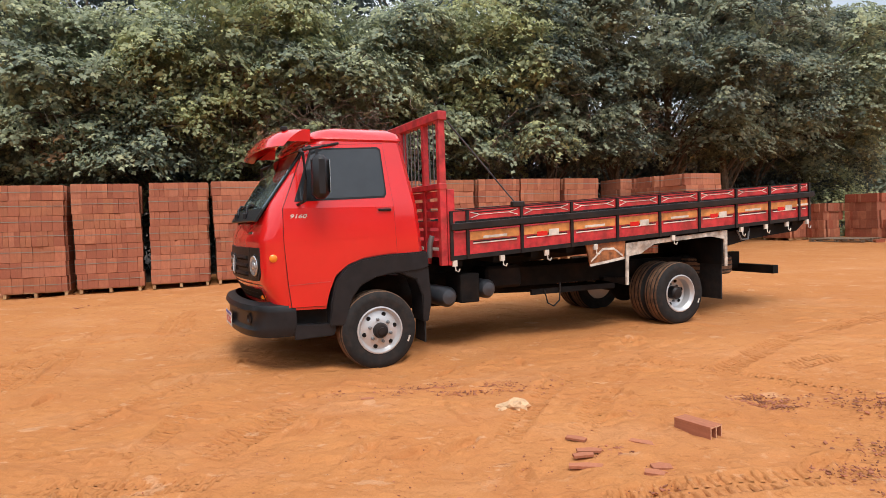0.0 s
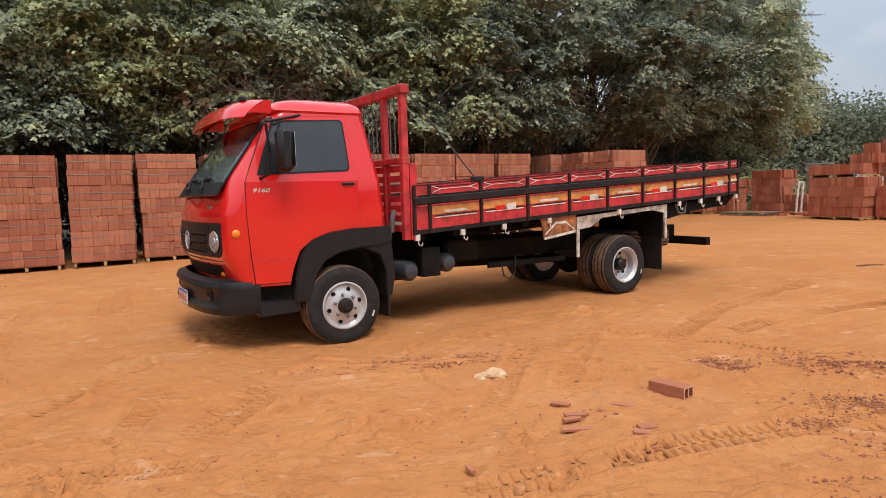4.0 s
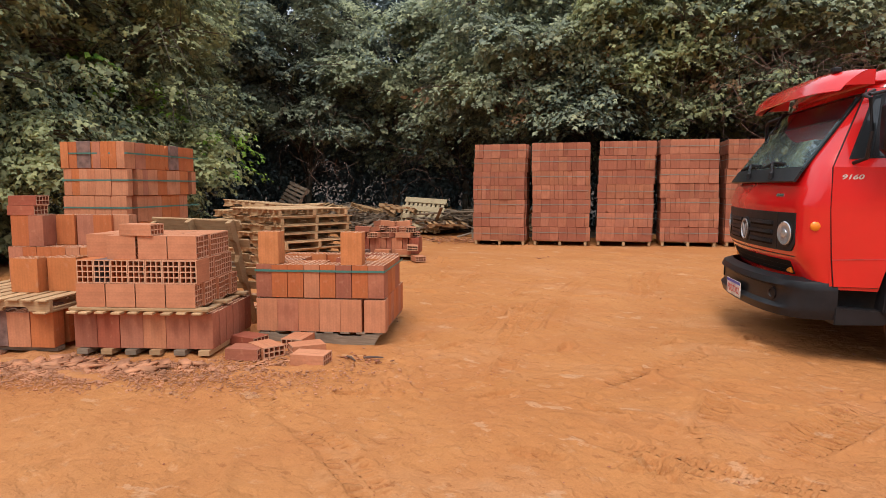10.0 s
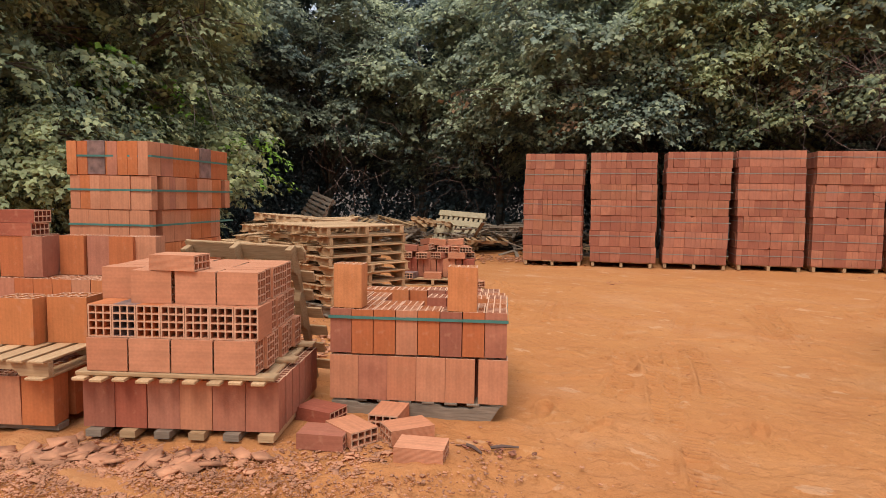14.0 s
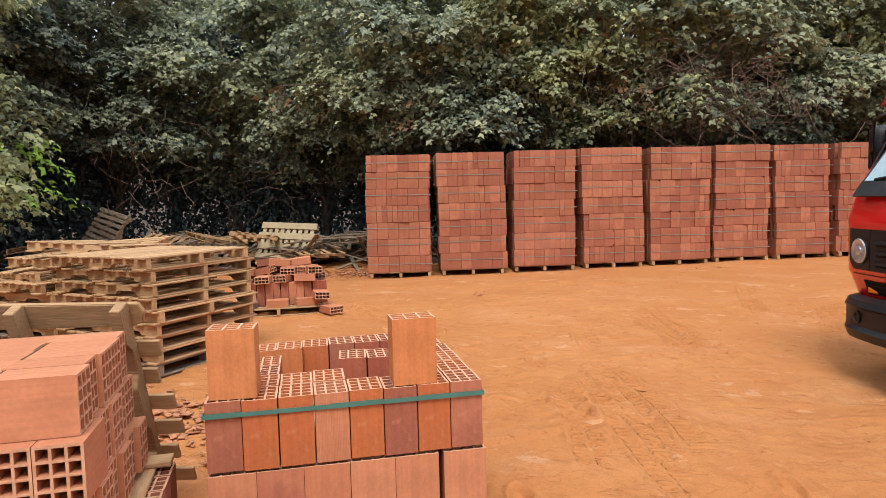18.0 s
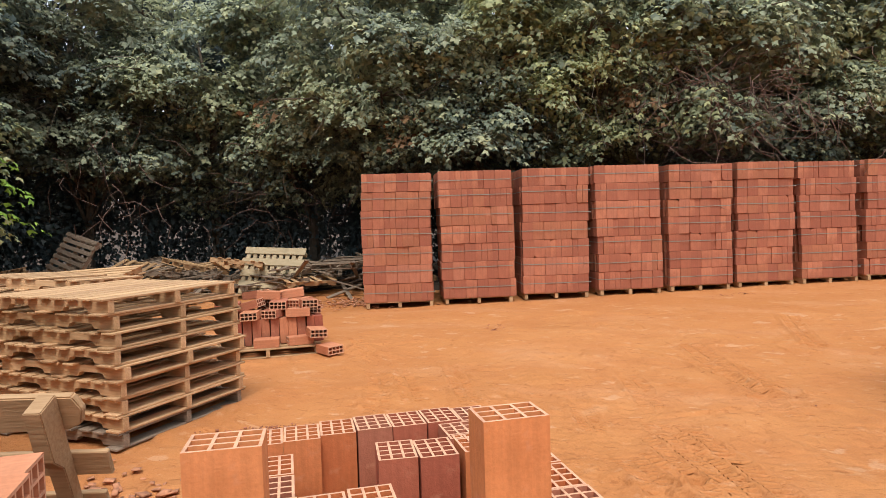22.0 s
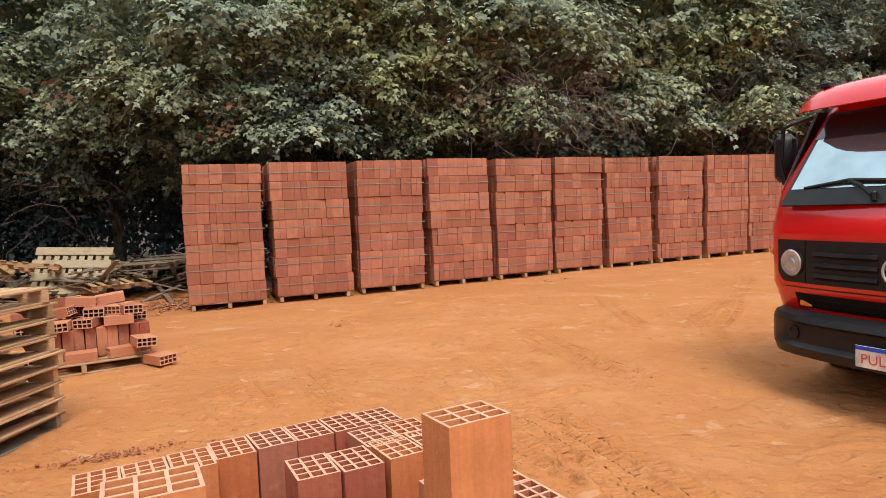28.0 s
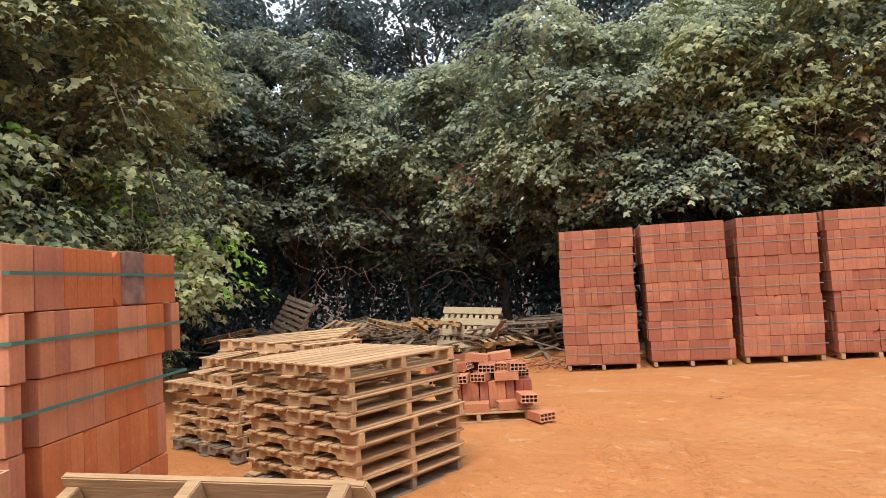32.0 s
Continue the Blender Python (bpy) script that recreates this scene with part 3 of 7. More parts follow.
BRICK = {m: solid_block("brick", 0.0938, 0.188, 0.289, m) for m in (CLAY, CLAY_ROSE, CLAY_ORANGE, CLAY_PINK, CLAY_LIGHT, CLAY_MAROON, CLAY_BURNT)}
CHIPPED = {m: [chipped_block("brick", 0.0938, 0.188, 0.289, m, s) for s in range(4)] for m in (CLAY, CLAY_ORANGE, CLAY_PINK, CLAY_LIGHT, CLAY_MAROON)}
OPEN14 = {m: hollow_block("hollow_block", 0.138, 0.187, 0.288, 3, 4, m) for m in (CLAY, CLAY_ROSE, CLAY_ORANGE, CLAY_PINK, CLAY_LIGHT, CLAY_MAROON, CLAY_BURNT)}
OPEN9 = {m: hollow_block("hollow_brick", 0.09, 0.187, 0.27, 2, 4, m) for m in (CLAY, CLAY_ORANGE, CLAY_PINK, CLAY_LIGHT, CLAY_MAROON)}


BURNT9 = hollow_block("hollow_brick", 0.09, 0.187, 0.27, 2, 4, CLAY_BURNT)
STANDING = hollow_block("hollow_block", 0.138, 0.187, 0.284, 3, 3, CLAY_BRIGHT)
SQUARE = hollow_block("hollow_block", 0.187, 0.25, 0.288, 3, 4, CLAY_BRIGHT)


def band(w, d, z, h=0.016, lift=0.003, mat=None, name="strap", parent=None):
    """A strap drawn round a load of w by d at height z, a little slack."""
    bm = bmesh.new()
    x, y = w / 2 + lift, d / 2 + lift
    for a in ((-x, x, -y - 0.002, -y), (-x, x, y, y + 0.002), (-x - 0.002, -x, -y, y), (x, x + 0.002, -y, y)):
        bm_box(bm, *a, z, z + h)
    return part(name, bm, mat, parent)


def stringer_mesh(length, h, t, mat):
    """A pallet bearer on edge with two rounded notches cut from below."""
    pts = [(-length / 2, 0)]
    for c in (-0.24 * length, 0.24 * length):
        w = 0.105 * length
        pts += [(c - w, 0), (c - w * 0.86, h * 0.33), (c - w * 0.6, h * 0.43), (c + w * 0.6, h * 0.43), (c + w * 0.86, h * 0.33), (c + w, 0)]
    pts += [(length / 2, 0), (length / 2, h), (-length / 2, h)]
    return mesh_of("stringer", prism(pts, -t / 2, t / 2), mat)


def board_mesh(length, w, t, mat):
    return mesh_of("slat", boxes((-length / 2, length / 2, -w / 2, w / 2, 0, t), bev=0.003), mat)


PAL_W, PAL_D = 1.16, 1.0
STRINGER = {m: stringer_mesh(PAL_D, 0.082, 0.042, m) for m in (WOOD_NEW, WOOD_OLD, WOOD_BROWN)}
SLAT = {m: board_mesh(PAL_W, 0.082, 0.016, m) for m in (WOOD_NEW, WOOD_OLD, WOOD_BROWN)}
SLAT_LONG = {m: board_mesh(PAL_W, 0.095, 0.016, m) for m in (WOOD_NEW, WOOD_OLD, WOOD_BROWN)}


def fill_pallet(par, m, mat, rng, decks=8, unders=3, missing=0.0):
    """Bearers run front to back, deck boards across them."""
    for x in (-PAL_W / 2 + 0.06, 0, PAL_W / 2 - 0.06):
        piece("stringer", STRINGER[mat], par, m @ pose(x, 0, 0.016, 0, 0, 90 + rng.uniform(-0.6, 0.6)))
    for i in range(decks):
        if rng.random() < missing:
            continue
        y = -PAL_D / 2 + 0.045 + (PAL_D - 0.09) * i / (decks - 1)
        piece("slat", SLAT[mat], par, m @ pose(rng.uniform(-0.014, 0.014), y, 0.098, 0, 0, rng.uniform(-0.9, 0.9)))
    for i in range(unders):
        y = -PAL_D / 2 + 0.055 + (PAL_D - 0.11) * i / max(1, unders - 1)
        piece("slat", SLAT_LONG[mat], par, m @ pose(rng.uniform(-0.012, 0.012), y, 0, 0, 0, rng.uniform(-0.6, 0.6)))


# ---- the long row of strapped stacks ----
def brick_stack(x, y, turn, rng, courses=7, label="", w=1.14, d=0.97, z=None, mats=None, straps=True, rough=1.0):
    """A pallet load: courses of bricks on end, a ring of them in sight and a joined heart."""
    st = thing("brick_stack", pose(x, y, ground_z(x, y) if z is None else z, 0, 0, turn), label, "brick stack", "strapped brick stacks in a row")
    mats = mats or (CLAY, CLAY, CLAY, CLAY, CLAY, CLAY, CLAY, CLAY, CLAY_LIGHT, CLAY_LIGHT, CLAY_ROSE, CLAY_ROSE)
    base = 0.095
    for px in (-w / 2 + 0.06, 0, w / 2 - 0.06):
        piece("stringer", STRINGER[WOOD_BROWN], st, pose(px, 0, 0.0, 0, 0, 90) @ Matrix.Diagonal((d / PAL_D, 1.3, 0.95, 1)))
    part("deck", boxes((-w / 2 + 0.02, w / 2 - 0.02, -d / 2 + 0.02, d / 2 - 0.02, 0.078, base)), WOOD_BROWN, st)
    hgt = 0.294
    lean_x, lean_y = rng.uniform(-0.006, 0.006), rng.uniform(-0.004, 0.004)
    for c in range(courses):
        z0 = base + c * hgt
        ox, oy = lean_x * c + rng.uniform(-0.012, 0.012) * rough, lean_y * c + rng.uniform(-0.006, 0.006) * rough
        cmat = rng.choice(mats)
        runs = []
        left = w
        wide_first = rng.random() < 0.6
        while left > 0.05:
            n = rng.choice((1, 2, 3))
            if wide_first and left > 0.18:
                n = min(n, int(left / 0.189))
                runs += [0.19] * n
                left -= 0.19 * n
            else:
                n = min(n * 2, max(1, int((left + 0.01) / 0.0945)))
                runs += [0.095] * n
                left -= 0.095 * n
            wide_first = not wide_first if rng.random() < (0.5 if wide_first else 0.9) else wide_first
        for sgn in (-1, 1):
            px = -w / 2
            for r in runs:
                mat = cmat if rng.random() < 0.66 else rng.choice(mats)
                if sgn == 1 and c < courses - 2:
                    px += r
                    continue
                dep = 0.095 if r > 0.15 else 0.19
                push = 0.02 if rng.random() < 0.04 else rng.uniform(-0.006, 0.004) * rough
                piece("brick", rng.choice(CHIPPED[mat]) if mat in CHIPPED and rng.random() < 0.1 * rough - 0.06 else BRICK[mat], st, pose(ox + px + r / 2, oy + sgn * (d / 2 - dep / 2 - push), z0, 0, 0, (90 if r > 0.15 else 0) + rng.uniform(-0.8, 0.8) * rough))
                px += r
        inner = d - 2 * 0.19
        for sgn in (-1, 1):
            py = -inner / 2
            while py < inner / 2 - 0.05:
                r = 0.19 if rng.random() < 0.5 and py < inner / 2 - 0.18 else 0.095
                mat = cmat if rng.random() < 0.66 else rng.choice(mats)
                dep = 0.095 if r > 0.15 else 0.19
                piece("brick", rng.choice(CHIPPED[mat]) if mat in CHIPPED and rng.random() < 0.1 * rough - 0.06 else BRICK[mat], st, pose(ox + sgn * (w / 2 - dep / 2), oy + py + r / 2, z0, 0, 0, (0 if r > 0.15 else 90) + rng.uniform(-0.7, 0.7) * rough))
                py += r
        if straps:
            tie = band(w + 0.006, d + 0.01, 0, 0.012, mat=STRAP_GREY, parent=st)
            tie.matrix_basis = pose(ox, oy, z0 + 0.16 + rng.uniform(-0.03, 0.04), rng.uniform(-0.5, 0.5), rng.uniform(-0.7, 0.7), 0)
    zt = base + courses * hgt
    heart = bmesh.new()
    bm_box(heart, -w / 2 + 0.1, w / 2 - 0.1, -d / 2 + 0.1, d / 2 - 0.1, base, zt - 0.3)
    for i in range(int((w - 0.38) / 0.0945)):
        for j in range(int((d - 0.38) / 0.19)):
            bm_box(heart, -w / 2 + 0.192 + i * 0.0945, -w / 2 + 0.283 + i * 0.0945, -d / 2 + 0.195 + j * 0.19, -d / 2 + 0.38 + j * 0.19, zt - 0.3, zt - 0.005 - rng.random() * 0.006)
    part("inner_bricks", heart, CLAY, st)
    return st


rng = random.Random(11)
ROW_X, ROW_Y, ROW_TURN = -7.53, 12.8, 20.6
ROW_COS, ROW_SIN = math.cos(radians(ROW_TURN)), math.sin(radians(ROW_TURN))


def row_place(along, back, w, d=0.97):
    """The middle of a load whose front left corner lies that far along the row and behind its line."""
    along, back = along + w / 2, back + d / 2
    return ROW_X + along * ROW_COS - back * ROW_SIN, ROW_Y + along * ROW_SIN + back * ROW_COS


# where each load of the row begins and ends, and how far it stands back
for k, (a, b, back) in enumerate(((-1.16, 0.01, 0.0), (0.155, 1.355, 0.0), (1.51, 2.68, 0.03), (2.81, 3.95, 0.0), (4.08, 5.21, 0.0), (5.31, 6.39, 0.0), (6.52, 7.61, 0.0), (7.74, 8.89, 0.0),
                                  (8.99, 10.11, 0.0), (10.24, 11.36, 0.0), (11.56, 12.64, 0.05))):
    cx, cy = row_place(a, back, b - a)
    st = brick_stack(cx, cy, ROW_TURN + rng.uniform(-0.8, 0.8), rng, 7,
                "tall strapped stack of red hollow bricks on a wooden pallet" if k < 9 else "red brick stack half hidden behind the truck bed", w=b - a, rough=1.5)
    st.scale = (1.0, 1.0, 1.03 if k < 4 else 1.015 if k < 6 else 1.0)
for x, y in ((6.14, 16.08), (5.72, 17.22), (5.13, 18.30)):
    cx, cy = x + 0.57 * ROW_COS - 0.485 * ROW_SIN, y + 0.57 * ROW_SIN + 0.485 * ROW_COS
    brick_stack(cx, cy, ROW_TURN, rng, 7, "red brick stack standing out from the row, behind the truck", rough=1.5)


# ---- foreground piles ----
def lying(x, y, z, turn, roll=0.0, tip=0.0):
    """A block laid down with its channels along the local x axis, middle of its underside at x, y, z."""
    return pose(x, y, z, 0, 0, turn) @ pose(0, 0, 0, roll, tip, 0)


def single_pallet(m, mat, label, rng, decks=8, unders=3, missing=0.0, group=""):
    p = thing("wooden_pallet", m, label, "pallet", group)
    fill_pallet(p, Matrix.Identity(4), mat, rng, decks, unders, missing)
    return p


def frame_at(x, y, turn, z=None):
    return pose(x, y, ground_z(x, y) if z is None else z, 0, 0, turn)


rng = random.Random(23)
MIX = (CLAY, CLAY_ORANGE, CLAY_ORANGE, CLAY_ORANGE, CLAY_PINK, CLAY_ROSE)

# pile with open tops, a hollow in its middle and two blocks standing on it
OB = frame_at(-5.64, 3.83, 28.8, -0.01)
base_b = thing("wooden_pallet", OB, "grey weathered pallet under an open-topped block pile", "pallet")
beam = prism([(0.06, -0.03), (1.05, -0.03), (1.11, 0.068), (0.95, 0.068), (0.93, 0.05), (0.74, 0.05), (0.72, 0.068), (0.43, 0.068), (0.41, 0.05), (0.2, 0.05), (0.18, 0.068), (0.01, 0.068)], -0.022, 0.022, bev=0.003)
beam_mesh = mesh_of("stringer", beam, WOOD_OLD)
for y in (0.02, 0.55, 1.05):
    piece("stringer", beam_mesh, base_b, pose(0, y, 0))
for k in range(8):
    piece("slat", SLAT[WOOD_OLD], base_b, pose(0.06 + k * 0.147, 0.54 + rng.uniform(-0.01, 0.01), 0.0685, 0, 0, 90 + rng.uniform(-0.5, 0.5)) @ Matrix.Diagonal((0.93, 1.0, 1.0, 1)))
pile = thing("block_pile", OB, "open-topped pile of orange hollow clay blocks with a green strap", "block pile")
for i in range(6):
    for j in range(8):
        if j == 0:
            mat = (CLAY_PINK, CLAY, CLAY_PINK, CLAY_PINK, CLAY_PINK, CLAY_PINK)[i]
        else:
            mat = CLAY_MAROON if 0 < i < 5 else rng.choice(MIX)
        x = 0.095 + i * 0.189 + (0.022 if i == 5 and j == 0 else 0)
        piece("hollow_block", OPEN14[mat], pile, pose(x, 0.07 + j * 0.14, 0.085, 0, 0, 90 + rng.uniform(-0.8, 0.8)))
ZB = 0.384
for i in range(8):  # the front row and the row behind it
    mat = (CLAY, CLAY_ORANGE, CLAY_ORANGE, CLAY_PINK, CLAY_ORANGE, CLAY, CLAY_ORANGE, CLAY)[i]
    piece("hollow_block", OPEN14[mat], pile, pose(0.07 + i * 0.1435, 0.098 + rng.uniform(-0.004, 0.004), ZB + rng.uniform(0, 0.005), 0, 0, rng.uniform(-0.9, 0.9)))
    if i not in (4, 5):
        piece("hollow_block", OPEN14[rng.choice((CLAY_ORANGE, CLAY_PINK))], pile, pose(0.07 + i * 0.1435, 0.291 + rng.uniform(-0.006, 0.006), ZB + rng.uniform(-0.004, 0.006), 0, 0, rng.uniform(-1.2, 1.2)))
for j in range(2):  # the left side
    for i in range(2):
        piece("hollow_block", OPEN14[rng.choice((CLAY_ORANGE, CLAY))], pile, pose(0.066 + i * 0.142, 0.484 + j * 0.192, ZB + rng.uniform(-0.004, 0.004), 0, 0, rng.uniform(-2, 2)))
for j in range(3):  # the right side
    for i in range(2):
        if (i, j) != (0, 0):
            piece("hollow_block", OPEN14[rng.choice((CLAY_ORANGE, CLAY_ORANGE, CLAY))], pile, pose(0.935 + i * 0.142 - 0.015 * (j == 2), 0.484 + j * 0.192 - (0.04 if j == 2 else 0.0), ZB + rng.uniform(-0.004, 0.004), 0, 0, rng.uniform(-1.5, 1.5)))
for i in range(8):  # the back row
    mat = (CLAY_ORANGE, CLAY_ORANGE, CLAY_ORANGE, CLAY_ORANGE, CLAY, CLAY_MAROON, CLAY_MAROON, CLAY)[i]
    piece("hollow_block", OPEN14[mat], pile, pose(0.03 + i * 0.1415, 0.99 + (0.04 if i > 2 else 0.0) + rng.uniform(-0.006, 0.006), ZB + rng.uniform(-0.006, 0.004), 0, 0, rng.uniform(-1.5, 1.5)))
for i in range(2):  # two dark blocks in the hollow
    piece("hollow_block", OPEN14[CLAY_MAROON], pile, pose(0.638 + i * 0.1405, 0.697 - 0.02 * i, ZB - 0.004, 0, 0, -4 + 2.5 * i))
b1 = band(1.148, 0.0, 0.612, 0.018, 0.004, STRAP_GREEN, "strap", pile)
b1.location = (0.572, 0.0, 0)
for x in (-0.006, 1.1485):
    part("strap", boxes((x, x + 0.002, -0.004, 1.0, 0.612, 0.63)), STRAP_GREEN, pile)
for x, y, turn, lab in ((0.115, 0.095, 86.5, "orange hollow clay block standing on a pile"), (0.855, 0.083, 90.5, "orange hollow clay block standing on a pile's edge")):
    ob = tagged(new("hollow_block", STANDING), lab, "clay block", "blocks standing on the pile")
    ob.matrix_basis = OB @ pose(x, y, 0.677, 0, 0, turn)

# pile of pink ribbed blocks laid on their sides, on a pallet over a course of darker blocks
OPENA = {m: hollow_block("hollow_block", 0.138, 0.187, 0.235, 3, 4, m) for m in (CLAY_PINK, CLAY_ORANGE, CLAY, CLAY_BURNT)}
OA = frame_at(-6.41, 2.655, 31.0, 0.0)


def flat_x(x, y, z, jig=0.6):
    """Channels along x, 0.235 long, 0.138 deep, 0.187 high; x, y, z: low front left corner."""
    return pose(x, y + 0.069, z + 0.0935, 0, 90, 0) @ pose(0, 0, 0, 0, 0, 90 + rng.uniform(-jig, jig))


def flat_y(x, y, z, jig=0.5):
    """Channels along y; x, y, z: low front left corner."""
    return pose(x + 0.069, y, z + 0.0935, -90, 0, 0) @ pose(0, 0, 0, 0, rng.uniform(-jig, jig), 0)


low = thing("block_course", OA, "course of dark red clay blocks under a pallet", "block pile")
for i in range(6):
    for j in range(6):
        if 0 < i < 5 and 0 < j < 5:
            continue
        piece("hollow_block", OPEN14[rng.choice((CLAY, CLAY_ROSE, CLAY, CLAY_MAROON, CLAY_PINK)) if (i, j) != (1, 0) else CLAY_MAROON], low, pose(0.06 + i * 0.19, 0.11 + j * 0.146, 0.045, 0, 0, 90 + rng.uniform(-2.5, 2.5)))
# added box in place of the unseen inner blocks, dark in the gaps
part("core", boxes((0.18, 0.86, 0.2, 0.8, 0.02, 0.3)), CORE_SHADE, low)
for k in range(6):
    part("bottom_board", boxes((0.0 + k * 0.2, 0.09 + k * 0.2, 0.0, 0.92, 0.0, 0.04)), WOOD_BROWN if k % 2 else WOOD_OLD, low)
deck = thing("wooden_pallet", OA, "flat wooden pallet deck carrying ribbed blocks", "pallet")
for k in range(9):
    x = -0.01 + k * 0.128
    piece("slat", SLAT[WOOD_NEW], deck, pose(x + rng.uniform(-0.012, 0.012), 0.43 + rng.uniform(-0.02, 0.02), 0.338, 0, 0, 90 + rng.uniform(-1.5, 1.5)) @ Matrix.Diagonal((0.86, 0.9, 1.1, 1)))
for y in (0.03, 0.42, 0.84):
    piece("slat", SLAT_LONG[WOOD_NEW if y > 0.1 else WOOD_BROWN], deck, pose(0.53, y, 0.3575, 0, 0, rng.uniform(-0.8, 0.8)) @ Matrix.Diagonal((0.99, 1.0, 1.5, 1)))
ribbed = thing("ribbed_block_pile", OA, "pile of pink ribbed hollow clay blocks laid on their sides", "block pile")
Z1, Z2, Z3 = 0.385, 0.574, 0.763
for i in range(4):
    for j in range(6):
        if i < 3 and j > 0:
            continue
        piece("hollow_block", OPENA[CLAY_PINK], ribbed, flat_x(0.02 + i * 0.245 + (0.02 if j % 2 else 0), 0.0 + j * 0.14, Z1))
part("core", boxes((0.04, 0.74, 0.15, 0.80, Z1, Z2 + 0.17)), CORE_SHADE, ribbed)
for i in range(7):
    piece("hollow_block", OPENA[CLAY_BURNT if i == 1 else CLAY_ORANGE if i in (0, 2) else CLAY_PINK], ribbed, flat_y(0.02 + i * 0.1405, 0.02, Z2))
for j in range(4):
    for i in (0, 3):
        piece("hollow_block", OPENA[CLAY_PINK], ribbed, flat_x(0.02 + i * 0.242 + rng.uniform(-0.012, 0.012), 0.26 + j * 0.14, Z2))
for j in range(5):
    for i in range(4):
        if j == 0 and i == 0:
            continue
        piece("hollow_block", OPENA[CLAY_PINK], ribbed, flat_x(0.0 + i * 0.246 + rng.uniform(-0.016, 0.016), 0.08 + j * 0.14, Z3))
top_brick = tagged(new("hollow_brick", OPEN9[CLAY_PINK]), "pink hollow brick lying flat on a block pile", "brick")
top_brick.matrix_basis = OA @ pose(0.36, 0.17, 0.952 + 0.045, 0, 90, -4)

# the pallet stood on edge behind it
stood = thing("broken_pallet", pose(-6.30, 4.40, -0.03, 0, 0, 18) @ pose(0, 0, 0, 22, 0, 0), "broken wooden pallet stood on edge, leaning on a block pile", "pallet")
notch = [(-0.085, 0), (0, 0), (0, 1.15), (-0.085, 1.15), (-0.085, 0.98), (-0.05, 0.93), (-0.045, 0.80), (-0.085, 0.74), (-0.085, 0.52), (-0.05, 0.47), (-0.045, 0.33), (-0.085, 0.28)]
for x, tip in ((-0.03, 2.0), (-0.44, 0.0), (-0.82, -2.0)):
    o = part("stringer", prism(notch, x - 0.024, x + 0.024, plane="YZ", bev=0.003), WOOD_BROWN, stood)
    o.matrix_basis = pose(0, 0, 0, 0, tip, 0)
rail = [(-0.90, 1.02), (0.03, 1.02), (0.075, 1.04), (0.09, 1.09), (0.07, 1.135), (-0.90, 1.15)]
part("top_rail", prism(rail, 0.002, 0.03, bev=0.004), WOOD_BROWN, stood)
for k in range(6):
    z = 0.08 + k * 0.155
    o = part("slat", boxes((-0.92, 0.08 + rng.uniform(0, 0.06), 0.002, 0.02, 0, 0.085), bev=0.003), WOOD_BROWN, stood)
    o.matrix_basis = pose(0, 0, z, 0, rng.uniform(-1.2, 1.2), 0)

# pile with an upturned pallet and two orange blocks on it
OC = frame_at(-7.47, 2.08, 29.0, 0.0)
base_c = thing("block_course", OC, "course of orange clay blocks under a wooden pallet", "block pile")
for i in range(5):
    for j in range(4):
        if 0 < i < 4 and 0 < j < 3:
            continue
        mat = (CLAY_ORANGE, CLAY, CLAY_BURNT if j == 0 else CLAY, CLAY_PINK, CLAY_ORANGE)[i]
        piece("hollow_block", OPEN14[mat], base_c, pose(0.1 + i * 0.2, 0.08 + j * 0.2, 0.04, rng.uniform(-1, 1), rng.uniform(-2.5, 2.5), 90 + rng.uniform(-6, 6)))
part("core", boxes((0.22, 0.8, 0.2, 0.62, 0.02, 0.3)), CORE_SHADE, base_c)
part("bottom_board", boxes((0.0, 1.0, 0.05, 0.14, 0.0, 0.036), (0.0, 1.0, 0.6, 0.7, 0.0, 0.036)), WOOD_OLD, base_c)
single_pallet(OC @ pose(0.46, 0.46, 0.334, 0, 0, 90) @ Matrix.Diagonal((0.95, 1.14, 1.0, 1)), WOOD_NEW, "wooden pallet lying on a course of blocks", rng, 9)
for x, y, t in ((0.60, 0.33, 88), (0.86, 0.43, 94)):
    ob = tagged(new("hollow_block", SQUARE), "bright orange clay block standing on a pallet", "clay block", "blocks standing on the pallet")
    ob.matrix_basis = OC @ pose(x, y, 0.45, 0, 0, t)
OC2 = frame_at(-7.86, 2.78, 29.0, 0.0)
back_c = thing("block_pile", OC2, "stepped pile of red clay blocks, strapped", "block pile")
for c in range(2):
    for i in range(7):
        for j in range(5):
            if 0 < i < 6 and 0 < j < 4 and c == 0:
                continue
            piece("hollow_block", OPEN14[rng.choice(MIX)], back_c, pose(0.07 + i * 0.142, 0.1 + j * 0.19, 0.2 + c * 0.29, 0, 0, rng.uniform(-1.5, 1.5)))
part("core", boxes((0.1, 0.9, 0.15, 0.8, 0.05, 0.48)), CORE_SHADE, back_c)
for x, y, t, mat in ((0.10, 0.12, 90, CLAY_ORANGE), (0.25, 0.14, 4, CLAY), (0.42, 0.3, 90, CLAY_ORANGE), (0.62, 0.32, 90, CLAY_ROSE), (0.80, 0.3, 88, CLAY_ORANGE), (0.95, 0.33, 92, CLAY_PINK), (0.12, 0.32, 90, CLAY)):
    piece("hollow_block", OPEN14[mat], back_c, pose(x, y, 0.782, 0, 0, t))
for k in range(2):
    ob = tagged(new("hollow_brick", OPEN9[CLAY_MAROON]), "dark red hollow brick lying on a block pile", "brick", "bricks lying on a pile")
    ob.matrix_basis = OC2 @ pose(-0.02 + 0.012 * k, 0.14, 1.072 + 0.045 + 0.092 * k, 0, 90, 3 * k)
